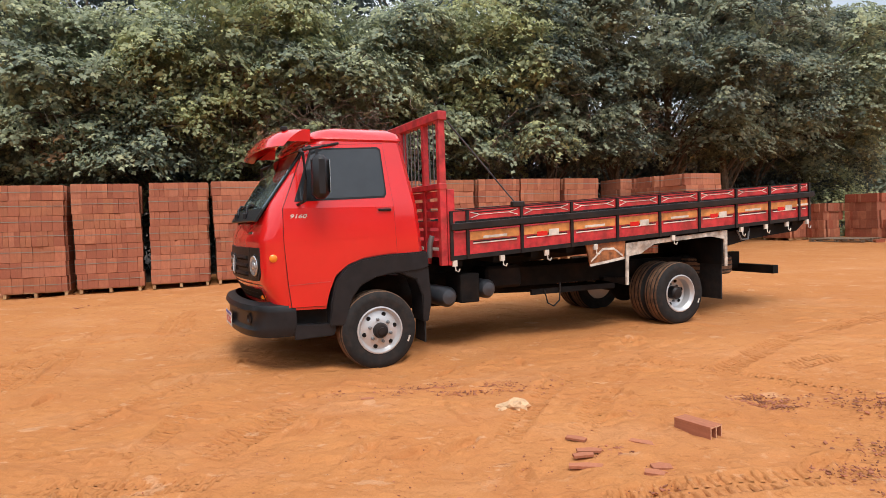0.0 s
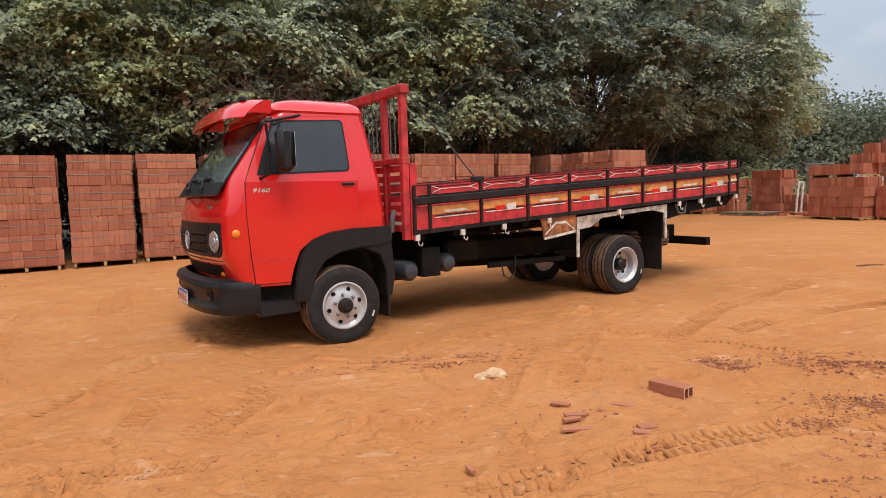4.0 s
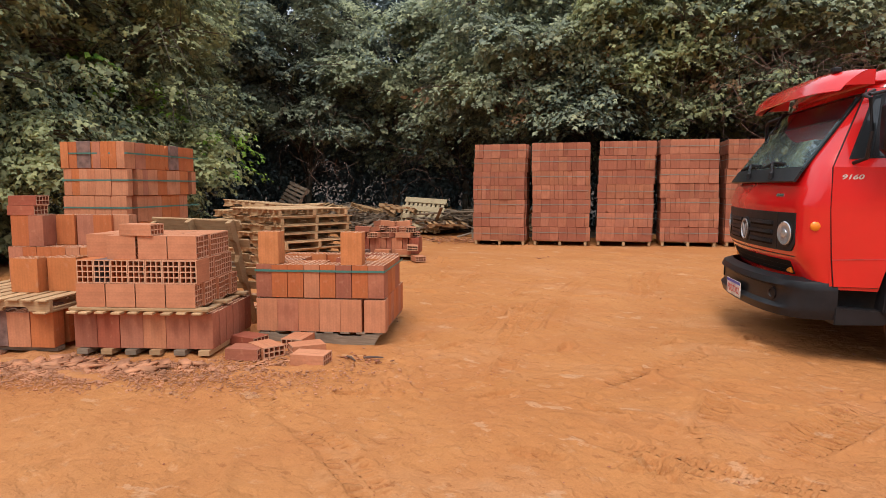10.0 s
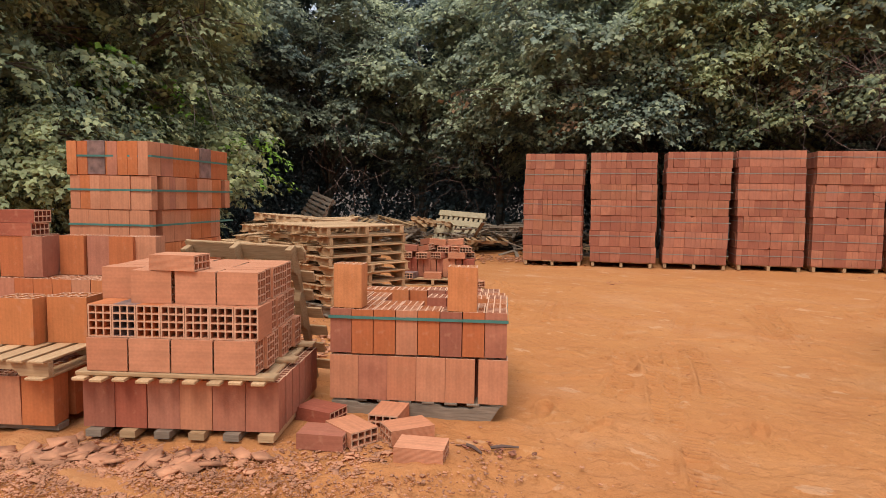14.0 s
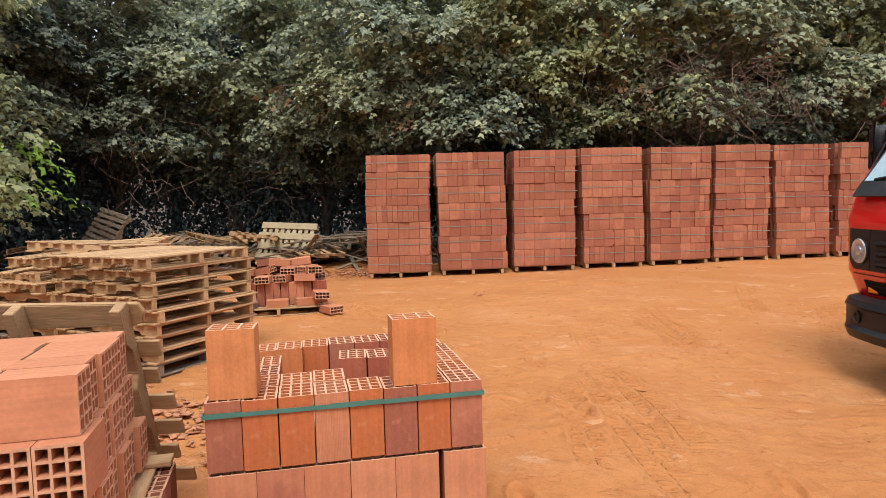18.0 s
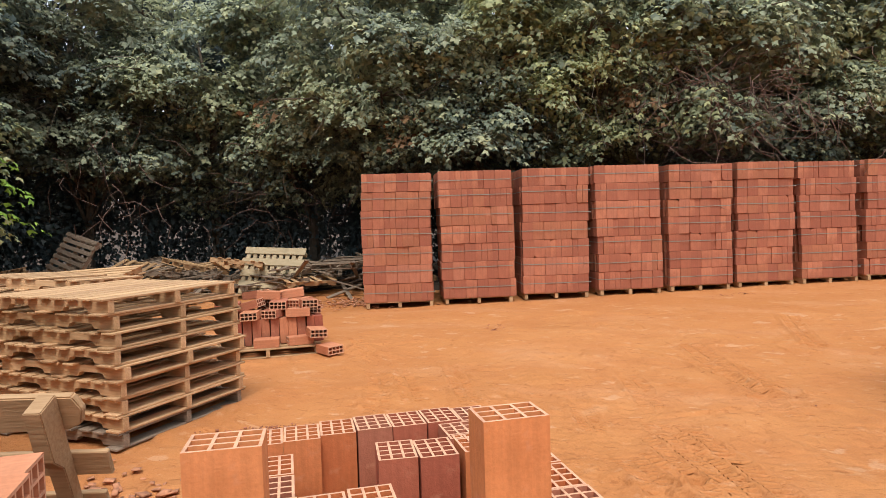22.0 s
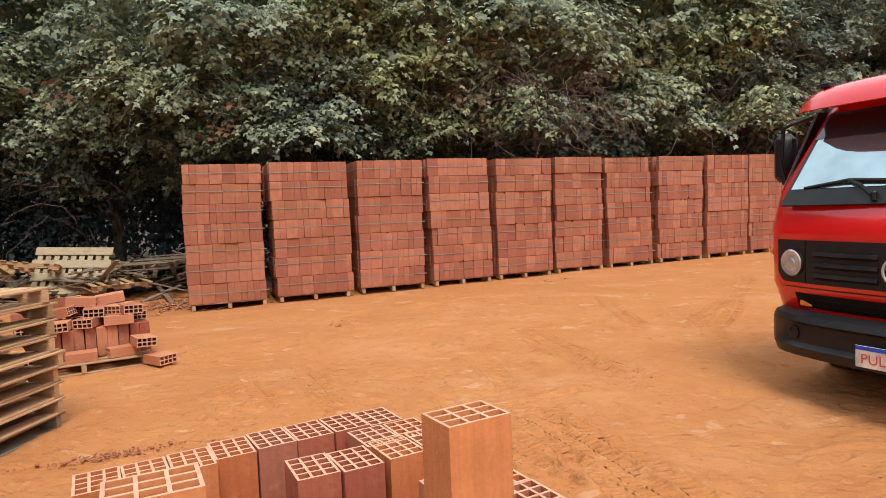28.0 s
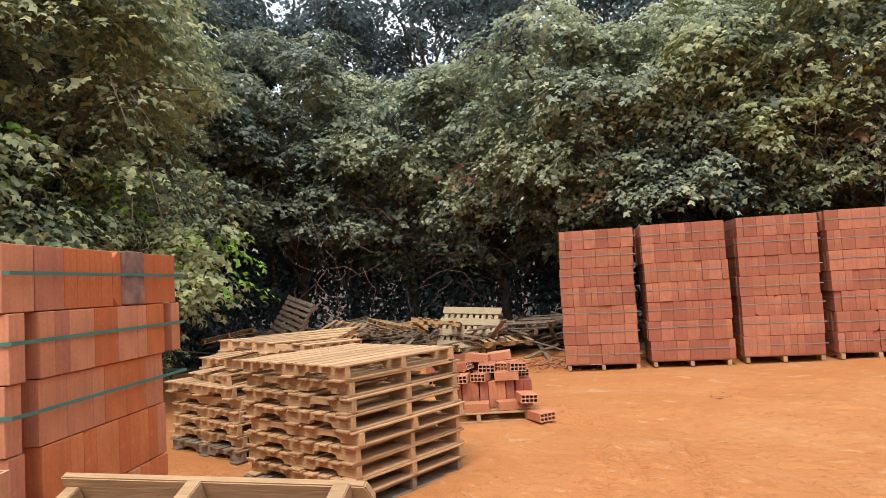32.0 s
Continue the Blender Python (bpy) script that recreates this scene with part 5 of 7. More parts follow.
# ---- the truck: local x forward, y to its left, z up ----
def build_truck():
    T = thing("flatbed_truck", pose(-2.15, 6.51, 0.0, 0, 0, 205), "red flatbed truck with wooden side boards, parked on dirt", "truck")

    # cab shell: level outlines from the sills to the roof
    def outline(z, xf, xb, w, rf=0.16, rb=0.05, bow=0.03):
        pts = []
        for sgn in (1, -1):
            arc = []
            for k in range(6):
                a = radians(90 * k / 5)
                arc.append((xf - bow - rf + rf * math.sin(a), w - rf * 1.15 + rf * 1.15 * math.cos(a)))
            end = w - rf * 1.15
            front = [(xf - bow * (q / 4) ** 2, end * q / 4) for q in (3, 2, 1)]
            if sgn == 1:
                pts += [(xb + rb, w), *arc, *front, (xf, 0.0)]
            else:
                pts += [(x, -y) for x, y in front[::-1]] + [(x, -y) for x, y in arc[::-1]] + [(xb + rb, -w)]
        pts += [(xb, -w + rb), (xb, w - rb)]
        return [(x, y, z) for x, y in pts]

    def skin(levels, mat, name, cap=True):
        bm = bmesh.new()
        rings = [[bm.verts.new(p) for p in lv] for lv in levels]
        n = len(rings[0])
        for a, b in zip(rings, rings[1:]):
            for i in range(n):
                j = (i + 1) % n
                bm.faces.new((a[i], a[j], b[j], b[i]))
        if cap:
            bm.faces.new(rings[-1])
            bm.faces.new(rings[0][::-1])
        bmesh.ops.recalc_face_normals(bm, faces=bm.faces)
        return part(name, bm, mat, T, smooth=True)

    body = skin([outline(0.99, -0.045, -1.71, 0.985, 0.13, bow=0.085), outline(1.18, -0.045, -1.69, 0.99, 0.13, bow=0.085), outline(1.22, -0.04, -1.69, 0.99, 0.13, bow=0.085), outline(1.36, -0.095, -1.67, 0.99, 0.14, bow=0.075), outline(1.50, -0.175, -1.655, 0.988, 0.16, bow=0.04),
                 outline(1.56, -0.215, -1.645, 0.976, 0.17), outline(2.04, -0.56, -1.56, 0.886, 0.13), outline(2.13, -0.62, -1.54, 0.868, 0.13), outline(2.15, -0.60, -1.555, 0.882, 0.13),
                 outline(2.22, -0.64, -1.53, 0.845, 0.14), outline(2.27, -0.76, -1.46, 0.74, 0.16)], RED, "cab_body")
    skin([outline(0.62, -0.14, -0.43, 0.975, 0.13, bow=0.085), outline(0.78, -0.075, -0.43, 0.982, 0.13, bow=0.085), outline(0.83, -0.05, -0.43, 0.985, 0.13, bow=0.085), outline(0.99, -0.045, -0.43, 0.985, 0.13, bow=0.085)], RED, "cab_nose")
    # side skirts round the wheel arches, doors, seams
    skirt = [(-0.34, 1.0), (-0.36, 0.575), (-0.70, 0.565), (-0.73, 0.70), (-0.80, 0.86), (-0.92, 0.955), (-1.06, 1.0)]
    door = [(-0.335, 1.50), (-0.335, 1.19), (-0.36, 0.83), (-0.385, 0.60), (-0.70, 0.595), (-0.735, 0.72), (-0.80, 0.875), (-0.92, 0.965), (-1.1, 1.03), (-1.415, 1.06), (-1.395, 1.50)]
    door_top = [(-0.335, 1.50), (-0.585, 2.085), (-1.335, 2.115), (-1.395, 1.50)]
    pane = [(-0.455, 1.575), (-0.64, 2.035), (-1.265, 2.065), (-1.295, 2.04), (-1.315, 1.64), (-1.29, 1.605)]

    def side_y(z):
        return 0.99 - 0.19 * max(0.0, z - 1.5)

    def side_panel(polys, lift, sgn, thick=0.012):
        bm = bmesh.new()
        for poly in polys:
            a = [bm.verts.new((x, sgn * (side_y(z) + lift), z)) for x, z in poly]
            b = [bm.verts.new((x, sgn * (side_y(z) + lift - thick), z)) for x, z in poly]
            bm.faces.new(a)
            bm.faces.new(b[::-1])
            for i in range(len(poly)):
                j = (i + 1) % len(poly)
                bm.faces.new((a[i], a[j], b[j], b[i]))
        bmesh.ops.remove_doubles(bm, verts=bm.verts, dist=0.0005)
        bmesh.ops.triangulate(bm, faces=[f for f in bm.faces if len(f.verts) > 4])
        bmesh.ops.recalc_face_normals(bm, faces=bm.faces)
        return bm

    def grown(poly, d):
        cx, cz = sum(p[0] for p in poly) / len(poly), sum(p[1] for p in poly) / len(poly)
        return [(x + d * (1 if x > cx else -1), z + d * (1 if z > cz else -1)) for x, z in poly]

    for sgn in (1, -1):
        part("side_skirt", prism(skirt, sgn * 0.93, sgn * 0.983), RED, T)
        part("door_seam", side_panel([grown(door, 0.004), grown(door_top, 0.004)], 0.003, sgn, 0.02), BLACK_PAINT, T)
        dr = part("door", side_panel([door, door_top], 0.008, sgn), RED, T)
        part("window_seal", side_panel([grown(pane, 0.016)], 0.012, sgn, 0.01), BLACK_PLASTIC, dr)
        part("window_pane", side_panel([pane], 0.015, sgn, 0.006), GLASS, dr)
        part("door_crease", prism([(-0.345, 1.185), (-1.405, 1.232), (-1.405, 1.228), (-0.345, 1.181)], sgn * 0.990, sgn * 1.0005), RED, dr)
        part("door_crease", prism([(-0.362, 0.806), (-0.75, 0.820), (-0.75, 0.812), (-0.362, 0.798)], sgn * 0.990, sgn * 1.001), RED_WORN, dr)
        part("handle_recess", prism([(-1.22, 1.445), (-1.38, 1.455), (-1.38, 1.50), (-1.22, 1.49)], sgn * 0.99, sgn * 0.9995), RED_WORN, dr)
        part("door_handle", boxes((-1.36, -1.235, min(sgn * 0.999, sgn * 1.02), max(sgn * 0.999, sgn * 1.02), 1.46, 1.482), bev=0.005), BLACK_PLASTIC, dr)
        part("window_post", side_panel([[(-0.60, 1.578), (-0.625, 1.578), (-0.70, 2.04), (-0.675, 2.04)]], 0.019, sgn, 0.008), BLACK_PLASTIC, dr)
        # side turn lamp
        part("turn_signal", lathe([(0.036, 0.0), (0.036, 0.012), (0.025, 0.022), (0.006, 0.025)] if sgn == 1 else [(0.036, 0.0), (0.036, -0.012), (0.025, -0.022), (0.006, -0.025)], 20, "Y", at=(-0.235, sgn * 0.978, 1.055)), AMBER, T, smooth=True)
        # mirror on its bracket
        mir = part("wing_mirror", boxes((-0.71, -0.565, min(sgn * 1.10, sgn * 1.255), max(sgn * 1.10, sgn * 1.255), 1.575, 1.965), bev=0.045), BLACK_PLASTIC, T, smooth=True)
        part("mirror_glass", boxes((-0.716, -0.711, min(sgn * 1.12, sgn * 1.24), max(sgn * 1.12, sgn * 1.24), 1.63, 1.92)), CHROME, mir)
        part("mirror_bracket", tube([(-0.62, sgn * 0.90, 2.07), (-0.50, sgn * 1.02, 2.02), (-0.51, sgn * 1.10, 1.99), (-0.52, sgn * 1.13, 1.75), (-0.51, sgn * 1.10, 1.56), (-0.47, sgn * 0.985, 1.53)], 0.015, 8), BLACK_PAINT, mir, smooth=True)
        part("mirror_arm", tube([(-0.52, sgn * 1.06, 2.02), (-0.86, sgn * 0.89, 2.10), (-0.90, sgn * 0.875, 2.11)], 0.012, 8), BLACK_PAINT, mir, smooth=True)
        # flared arch, step, mudguard and flap
        outer = [(-0.72, 0.40), (-0.735, 0.60), (-0.79, 0.82), (-0.90, 0.95), (-1.06, 1.01), (-1.30, 1.04), (-1.72, 1.055), (-1.735, 0.90)]
        inner = [(-1.60, 0.865), (-1.36, 0.86), (-1.18, 0.83), (-1.03, 0.76), (-0.93, 0.63), (-0.875, 0.40)]
        part("wheel_arch", prism(outer + inner, sgn * 0.78, sgn * 1.035, bev=0.012), BLACK_PLASTIC, T, smooth=True)
        part("mudguard", prism([(-1.42, 0.86), (-1.735, 0.90), (-1.76, 0.55), (-1.72, 0.36), (-1.66, 0.36), (-1.66, 0.62), (-1.60, 0.78)], sgn * 0.72, sgn * 1.02, bev=0.01), BLACK_PLASTIC, T)
        part("mud_flap", boxes((-1.70, -1.685, min(sgn * 0.76, sgn * 0.99), max(sgn * 0.76, sgn * 0.99), 0.15, 0.45)), RUBBER, T)
        part("step", prism([(-0.40, 0.30), (-0.40, 0.44), (-0.77, 0.42), (-0.79, 0.36), (-0.76, 0.31)], sgn * 0.70, sgn * 1.0, bev=0.008), BLACK_PLASTIC, T)
        part("step_well", boxes((-0.74, -0.38, min(sgn * 0.66, sgn * 0.90), max(sgn * 0.66, sgn * 0.90), 0.40, 0.66)), CHASSIS, T)

    # windscreen with black surround and dark sun band
    def screen(y0, y1, q0, q1, lift, name, mat, n=10, up=None):
        bm = bmesh.new()
        rows = []
        for q in (q0, q1):
            row = []
            for k in range(n + 1):
                y = y0 + (y1 - y0) * k / n
                if up and q == q1:
                    y = up[0] + (up[1] - up[0]) * k / n
                x = -0.215 - 0.345 * (q - 1.56) / 0.48
                w = 0.96 - 0.085 * (q - 1.56) / 0.48
                edge = max(0.0, (abs(y) - 0.45) / (w - 0.45))
                x -= 0.03 * min(1, edge * 1.15) + 0.10 * max(0, edge - 0.72) ** 1.5 * 3
                row.append((x + lift * 0.81, y, q + lift * 0.58))
            rows.append(row)
        a = [[bm.verts.new(p) for p in r] for r in rows]
        b = [[bm.verts.new((p[0] - 0.01, p[1], p[2] - 0.007)) for p in r] for r in rows]
        for k in range(n):
            bm.faces.new((a[0][k], a[0][k + 1], a[1][k + 1], a[1][k]))
            bm.faces.new((b[0][k], b[1][k], b[1][k + 1], b[0][k + 1]))
            for r, f in ((0, 1), (1, -1)):
                bm.faces.new((a[r][k + 1], a[r][k], b[r][k], b[r][k + 1])[::f])
        for k in (0, n):
            bm.faces.new((a[0][k], a[1][k], b[1][k], b[0][k]))
        bmesh.ops.recalc_face_normals(bm, faces=bm.faces)
        return part(name, bm, mat, T, smooth=True)

    screen(-0.845, 0.845, 1.47, 2.06, 0.012, "windscreen_seal", BLACK_PLASTIC, up=(-0.785, 0.785))
    screen(-0.81, 0.81, 1.50, 2.03, 0.018, "windscreen", WINDSCREEN, up=(-0.755, 0.755))
    screen(-0.80, 0.80, 1.86, 2.03, 0.022, "sun_band", GLASS, up=(-0.752, 0.752))
    # black cowl below the glass, wipers
    bm = bmesh.new()
    low, high = [], []
    for k in range(11):
        y = -0.86 + 1.72 * k / 10
        e = max(0.0, (abs(y) - 0.45) / 0.5)
        low.append(bm.verts.new((-0.095 - 0.05 * e ** 2, y * 0.985, 1.388)))
        high.append(bm.verts.new((-0.155 - 0.06 * e ** 2, y * 0.97, 1.495)))
    for k in range(10):
        bm.faces.new((low[k], low[k + 1], high[k + 1], high[k]))
    bmesh.ops.recalc_face_normals(bm, faces=bm.faces)
    bmesh.ops.solidify(bm, geom=bm.faces[:], thickness=-0.02)
    part("cowl", bm, BLACK_PLASTIC, T, smooth=True)
    for y in (0.42, -0.18):
        w = part("wiper", tube([(-0.10, y, 1.43), (-0.12, y - 0.10, 1.52), (-0.16, y - 0.20, 1.56)], 0.011, 6), BLACK_PLASTIC, T)
        part("wiper_blade", tube([(-0.17, y - 0.52, 1.515), (-0.17, y - 0.2, 1.56), (-0.165, y + 0.06, 1.545)], 0.012, 6), RUBBER, w)
        part("wiper_pivot", lathe([(0.02, 1.42), (0.02, 1.47), (0.012, 1.48)], 12, "Z", at=(-0.085, y, 0)), BLACK_PLASTIC, w)

    # sun visor with closed ends
    bm = bmesh.new()
    n = 20
    prof = [(-0.64, 2.272), (-0.50, 2.27), (-0.40, 2.252), (-0.31, 2.215), (-0.25, 2.16), (-0.215, 2.075)]
    rows = [[] for _ in prof]
    for k in range(n + 1):
        y = -0.90 + 1.80 * k / n
        e = abs(y) / 0.90
        for row, (x, z) in zip(rows, prof):
            back = (0.05 * e ** 2 + 0.12 * e ** 8) * min(1.0, (x + 0.64) / 0.3)
            row.append(bm.verts.new((x - back, y * (0.96 + 0.04 * min(1, (x + 0.64) / 0.25)), z - 0.04 * e ** 5 * (1 if z > 2.1 else 0))))
    for p, q in zip(rows, rows[1:]):
        for k in range(n):
            bm.faces.new((p[k], p[k + 1], q[k + 1], q[k]))
    for k in (0, n):
        low_v = bm.verts.new((-0.635, rows[0][k].co.y * 1.01, 2.12))
        mid_v = bm.verts.new((-0.42, rows[5][k].co.y, 2.115))
        bm.faces.new([r[k] for r in rows] + [mid_v, low_v])
    bmesh.ops.recalc_face_normals(bm, faces=bm.faces)
    bmesh.ops.solidify(bm, geom=bm.faces[:], thickness=0.012)
    part("sun_visor", bm, RED, T, smooth=True)
    for y in (0.70, -0.70):
        part("marker_lamp", boxes((-0.46, -0.40, y - 0.035, y + 0.035, 2.235, 2.275), bev=0.008), BLACK_PLASTIC, T)

    # grille with lamps, bowed like the nose
    def nose_x(y):
        return -0.045 - 0.085 * (abs(y) / 0.82) ** 2

    def bowed(y0, y1, z0, z1, out, deep=0.03, lean=0.0, n=10, chop=0.0):
        """A panel that follows the nose, standing out from it, its lower outer corner cut."""
        bm = bmesh.new()
        rows = []
        for k in range(n + 1):
            y = y0 + (y1 - y0) * k / n
            q = abs(y - y0) / abs(y1 - y0)
            zl = z0 + chop * max(0.0, q - 0.72) ** 2 / 0.0784
            x = nose_x(y) + out
            rows.append([bm.verts.new(v) for v in ((x, y, z1), (x + lean, y, zl), (x + lean - deep, y, zl), (x - deep, y, z1))])
        for p, q in zip(rows, rows[1:]):
            for i in range(4):
                j = (i + 1) % 4
                bm.faces.new((p[i], p[j], q[j], q[i]))
        bm.faces.new(rows[0])
        bm.faces.new(rows[-1][::-1])
        bmesh.ops.recalc_face_normals(bm, faces=bm.faces)
        return bm

    gr = part("grille", bowed(-0.635, 0.635, 0.845, 1.15, 0.014), BLACK_PLASTIC, T)
    for z in (0.90, 0.975, 1.05):
        for y0, y1 in ((-0.57, -0.12), (0.12, 0.57)):
            part("grille_bar", bowed(y0, y1, z - 0.004, z + 0.022, 0.026, 0.02, 0.006), BLACK_PAINT, gr)
            part("grille_slot", bowed(y0, y1, z - 0.022, z - 0.005, 0.0155, 0.01), CHASSIS, gr)
    ring = bmesh.new()
    part("emblem_seat", lathe([(0.112, -0.04), (0.112, -0.024), (0.1, -0.02)], 32, "X", at=(0, 0, 0.975)), BLACK_PLASTIC, gr, smooth=True)
    lathe([(0.09, -0.021), (0.094, -0.013), (0.084, -0.012), (0.08, -0.02)], 36, "X", ring, (0, 0, 0.975))
    part("emblem_ring", ring, SILVER, gr, smooth=True)
    part("emblem_bar", prism([(y, 0.975 + z) for y, z in [(-0.055, 0.05), (-0.035, 0.05), (0.0, -0.02), (0.035, 0.05), (0.055, 0.05), (0.01, -0.06), (-0.01, -0.06)]], -0.02, -0.013, plane="YZ"), SILVER, gr)
    for sgn in (1, -1):
        lamp = part("headlamp_panel", bowed(sgn * 0.642, sgn * 0.88, 0.845, 1.15, 0.013, 0.04, chop=0.07), BLACK_PLASTIC, T)
        for name, rings, mat in (("headlamp_ring", [(0.108, -0.02), (0.108, 0.006), (0.098, 0.008), (0.088, -0.012)], BLACK_PAINT), ("headlamp_bowl", [(0.095, 0.008), (0.088, 0.014), (0.055, 0.006), (0.028, 0.0055)], LENS),
                                 ("headlamp_lens", [(0.034, 0.005), (0.032, 0.016), (0.02, 0.02), (0.006, 0.021)], LENS)):
            o = part(name, lathe(rings, 32, "X"), mat, lamp, smooth=True)
            o.matrix_basis = pose(nose_x(0.755) + 0.013, sgn * 0.755, 0.985, 0, 0, sgn * 12)
        part("amber_lamp", boxes((-0.22, -0.165, min(sgn * 0.64, sgn * 0.74), max(sgn * 0.64, sgn * 0.74), 0.665, 0.715), bev=0.008), AMBER, T)
    part("lower_grille", bowed(-0.76, 0.76, 0.655, 0.765, -0.03, 0.06, -0.05, 16), CHASSIS, T)
    for z in (0.69, 0.73):
        part("lower_bar", bowed(-0.72, 0.72, z - 0.006, z + 0.006, -0.032 - 0.05 * (0.765 - z) / 0.11, 0.02, 0, 16), BLACK_PLASTIC, T)
    part("nose_seam", bowed(-0.86, 0.86, 0.806, 0.811, -0.008, 0.02, 0, 16), BLACK_PAINT, T)

    # bumper: beam bent round the corners, with lamp pockets and plate
    half = [(0.055, 0.0), (0.047, 0.25), (0.025, 0.5), (-0.01, 0.68), (-0.05, 0.80), (-0.105, 0.89), (-0.18, 0.955), (-0.28, 0.985), (-0.42, 0.995)]
    path = [(x, -y) for x, y in half[::-1]] + half[1:]
    prof = [(-0.10, 0.345), (-0.02, 0.335), (0.0, 0.40), (-0.035, 0.43), (-0.035, 0.555), (0.0, 0.58), (-0.02, 0.625), (-0.10, 0.65)]
    bm = bmesh.new()
    rows = []
    for k, (x, y) in enumerate(path):
        x0, y0 = path[max(0, k - 1)]
        x1, y1 = path[min(len(path) - 1, k + 1)]
        n = Vector((y1 - y0, x0 - x1)).normalized()
        far = min(1.0, max(0.0, (abs(y) - 0.75) / 0.2))
        row = []
        for d, z in prof:
            d2 = d if not (-0.04 < d < -0.03) else d + 0.035 * far
            row.append(bm.verts.new((x + n.x * d2, y + n.y * d2, z + (0.03 if z < 0.42 else 0.0) * (1 - far) * 0 - 0.0)))
        rows.append(row)
    for p, q in zip(rows, rows[1:]):
        for i in range(len(prof)):
            j = (i + 1) % len(prof)
            bm.faces.new((p[i], p[j], q[j], q[i]))
    bm.faces.new(rows[0])
    bm.faces.new(rows[-1][::-1])
    bmesh.ops.recalc_face_normals(bm, faces=bm.faces)
    bumper = part("bumper", bm, BLACK_PLASTIC, T, smooth=True)
    for sgn in (1, -1):
        o = part("fog_pocket_rim", lathe([(0.05, 0.0), (0.05, 0.012), (0.036, 0.014), (0.03, 0.002)], 20, "X"), BLACK_PAINT, bumper)
        o.matrix_basis = pose(-0.052, sgn * 0.70, 0.495, 0, 0, sgn * 16)
    plate = part("number_plate", boxes((0.051, 0.057, -0.21, 0.21, 0.36, 0.50), bev=0.002), WHITE, T)
    part("plate_band", boxes((0.0575, 0.0585, -0.208, 0.208, 0.472, 0.498)), PLATE_BLUE, plate)

    def lettering(text, size, m, mat, parent, name):
        cu = bpy.data.curves.new(name, "FONT")
        cu.body, cu.size, cu.align_x, cu.align_y, cu.extrude = text, size, "CENTER", "CENTER", 0.001
        cu.materials.append(mat)
        o = new(name, cu)
        o.parent = parent
        o.matrix_basis = m
        return o

    # letters face forward (x) and read from the truck's right to its left
    lettering("PUL7D62", 0.09, Matrix(((0, 0, 1, 0.0585), (1, 0, 0, 0.0), (0, 1, 0, 0.415), (0, 0, 0, 1))), PLATE_RED, plate, "plate_number")
    for sgn in (1, -1):
        badge = lettering("9160", 0.05, Matrix(((-sgn * 1.55, 0, 0, -0.465), (0, 0, sgn, sgn * 1.0), (0, 1, 0, 1.425), (0, 0, 0, 1))), WHITE, T, "model_number")
        badge.data.shear, badge.data.offset = 0.25, 0.0008
    part("name_badge", boxes((-0.02, 0.006, -0.055, 0.055, -0.012, 0.012)), CHROME, T).matrix_basis = pose(-0.108, 0.60, 1.285, 0, -22, 9)

    # wheels
    tread_prof = [(0.215, 0.10), (0.215, -0.10), (0.22, -0.11), (0.30, -0.122), (0.345, -0.118), (0.368, -0.10), (0.375, -0.06), (0.375, 0.06), (0.368, 0.10), (0.345, 0.118), (0.30, 0.122), (0.22, 0.11), (0.215, 0.10)]

    def tyre(name, parent):
        t = part(name, lathe(tread_prof, 48, "Y", cap=False), RUBBER, parent, smooth=True)
        bm = bmesh.new()
        for y0, y1 in ((-0.098, -0.062), (-0.054, -0.006), (0.006, 0.054), (0.062, 0.098)):
            lathe([(0.366, y0), (0.379 if abs(y0 + y1) < 0.1 else 0.373, y0 + 0.004), (0.379 if abs(y0 + y1) < 0.1 else 0.373, y1 - 0.004), (0.366, y1)], 56, "Y", bm, cap=False)
        part("tread", bm, TREAD, t)
        for a in (250, 290):
            m = boxes((-0.03, 0.03, 0.1205, 0.1225, 0.30, 0.318))
            o = part("sidewall_mark", m, WHITE, t)
            o.matrix_basis = pose(0, 0, 0, 0, a, 0)
            break
        return t

    def wheel(x, y, z, sgn, deep, name="wheel"):
        w = new(name)
        w.parent = T
        w.matrix_basis = pose(x, y, z, 0, 0, 0 if sgn > 0 else 180)
        tyre("tyre", w)
        dish = [(0.225, 0.105), (0.228, 0.118), (0.215, 0.122), (0.20, 0.10), (0.185, 0.085)]
        dish += [(0.17, 0.088), (0.12, 0.112), (0.09, 0.118), (0.01, 0.118)] if not deep else [(0.175, 0.0), (0.15, -0.015), (0.12, -0.03), (0.09, -0.03), (0.01, -0.03)]
        part("rim", lathe([(0.21, -0.11), *dish], 40, "Y"), SILVER, w, smooth=True)
        lv = 0.119 if not deep else -0.029
        part("hub", lathe([(0.075, lv - 0.03), (0.075, lv + 0.02), (0.06, lv + 0.045), (0.035, lv + 0.05), (0.034, lv + 0.065), (0.006, lv + 0.066)] if not deep else [(0.08, lv), (0.078, lv + 0.09), (0.055, lv + 0.11), (0.006, lv + 0.112)], 24, "Y"), BLACK_PAINT, w, smooth=True)
        for k in range(6):
            a = math.pi * 2 * k / 6 + 0.3
            part("wheel_nut", lathe([(0.016, lv - 0.01), (0.016, lv + 0.014), (0.008, lv + 0.022)], 8, "Y", at=(0.108 * math.cos(a), 0, 0.108 * math.sin(a))), GREY_METAL, w)
            b = a + 0.52
            rr, d0 = (0.158, 0.098) if not deep else (0.145, -0.012)
            o = part("rim_hole", lathe([(0.021, -0.004), (0.021, 0.004)], 14, "Y", at=(0, 0, 0)), CHASSIS, w)
            o.matrix_basis = pose(rr * math.cos(b), d0, rr * math.sin(b), 0, 0, 0)
        return w

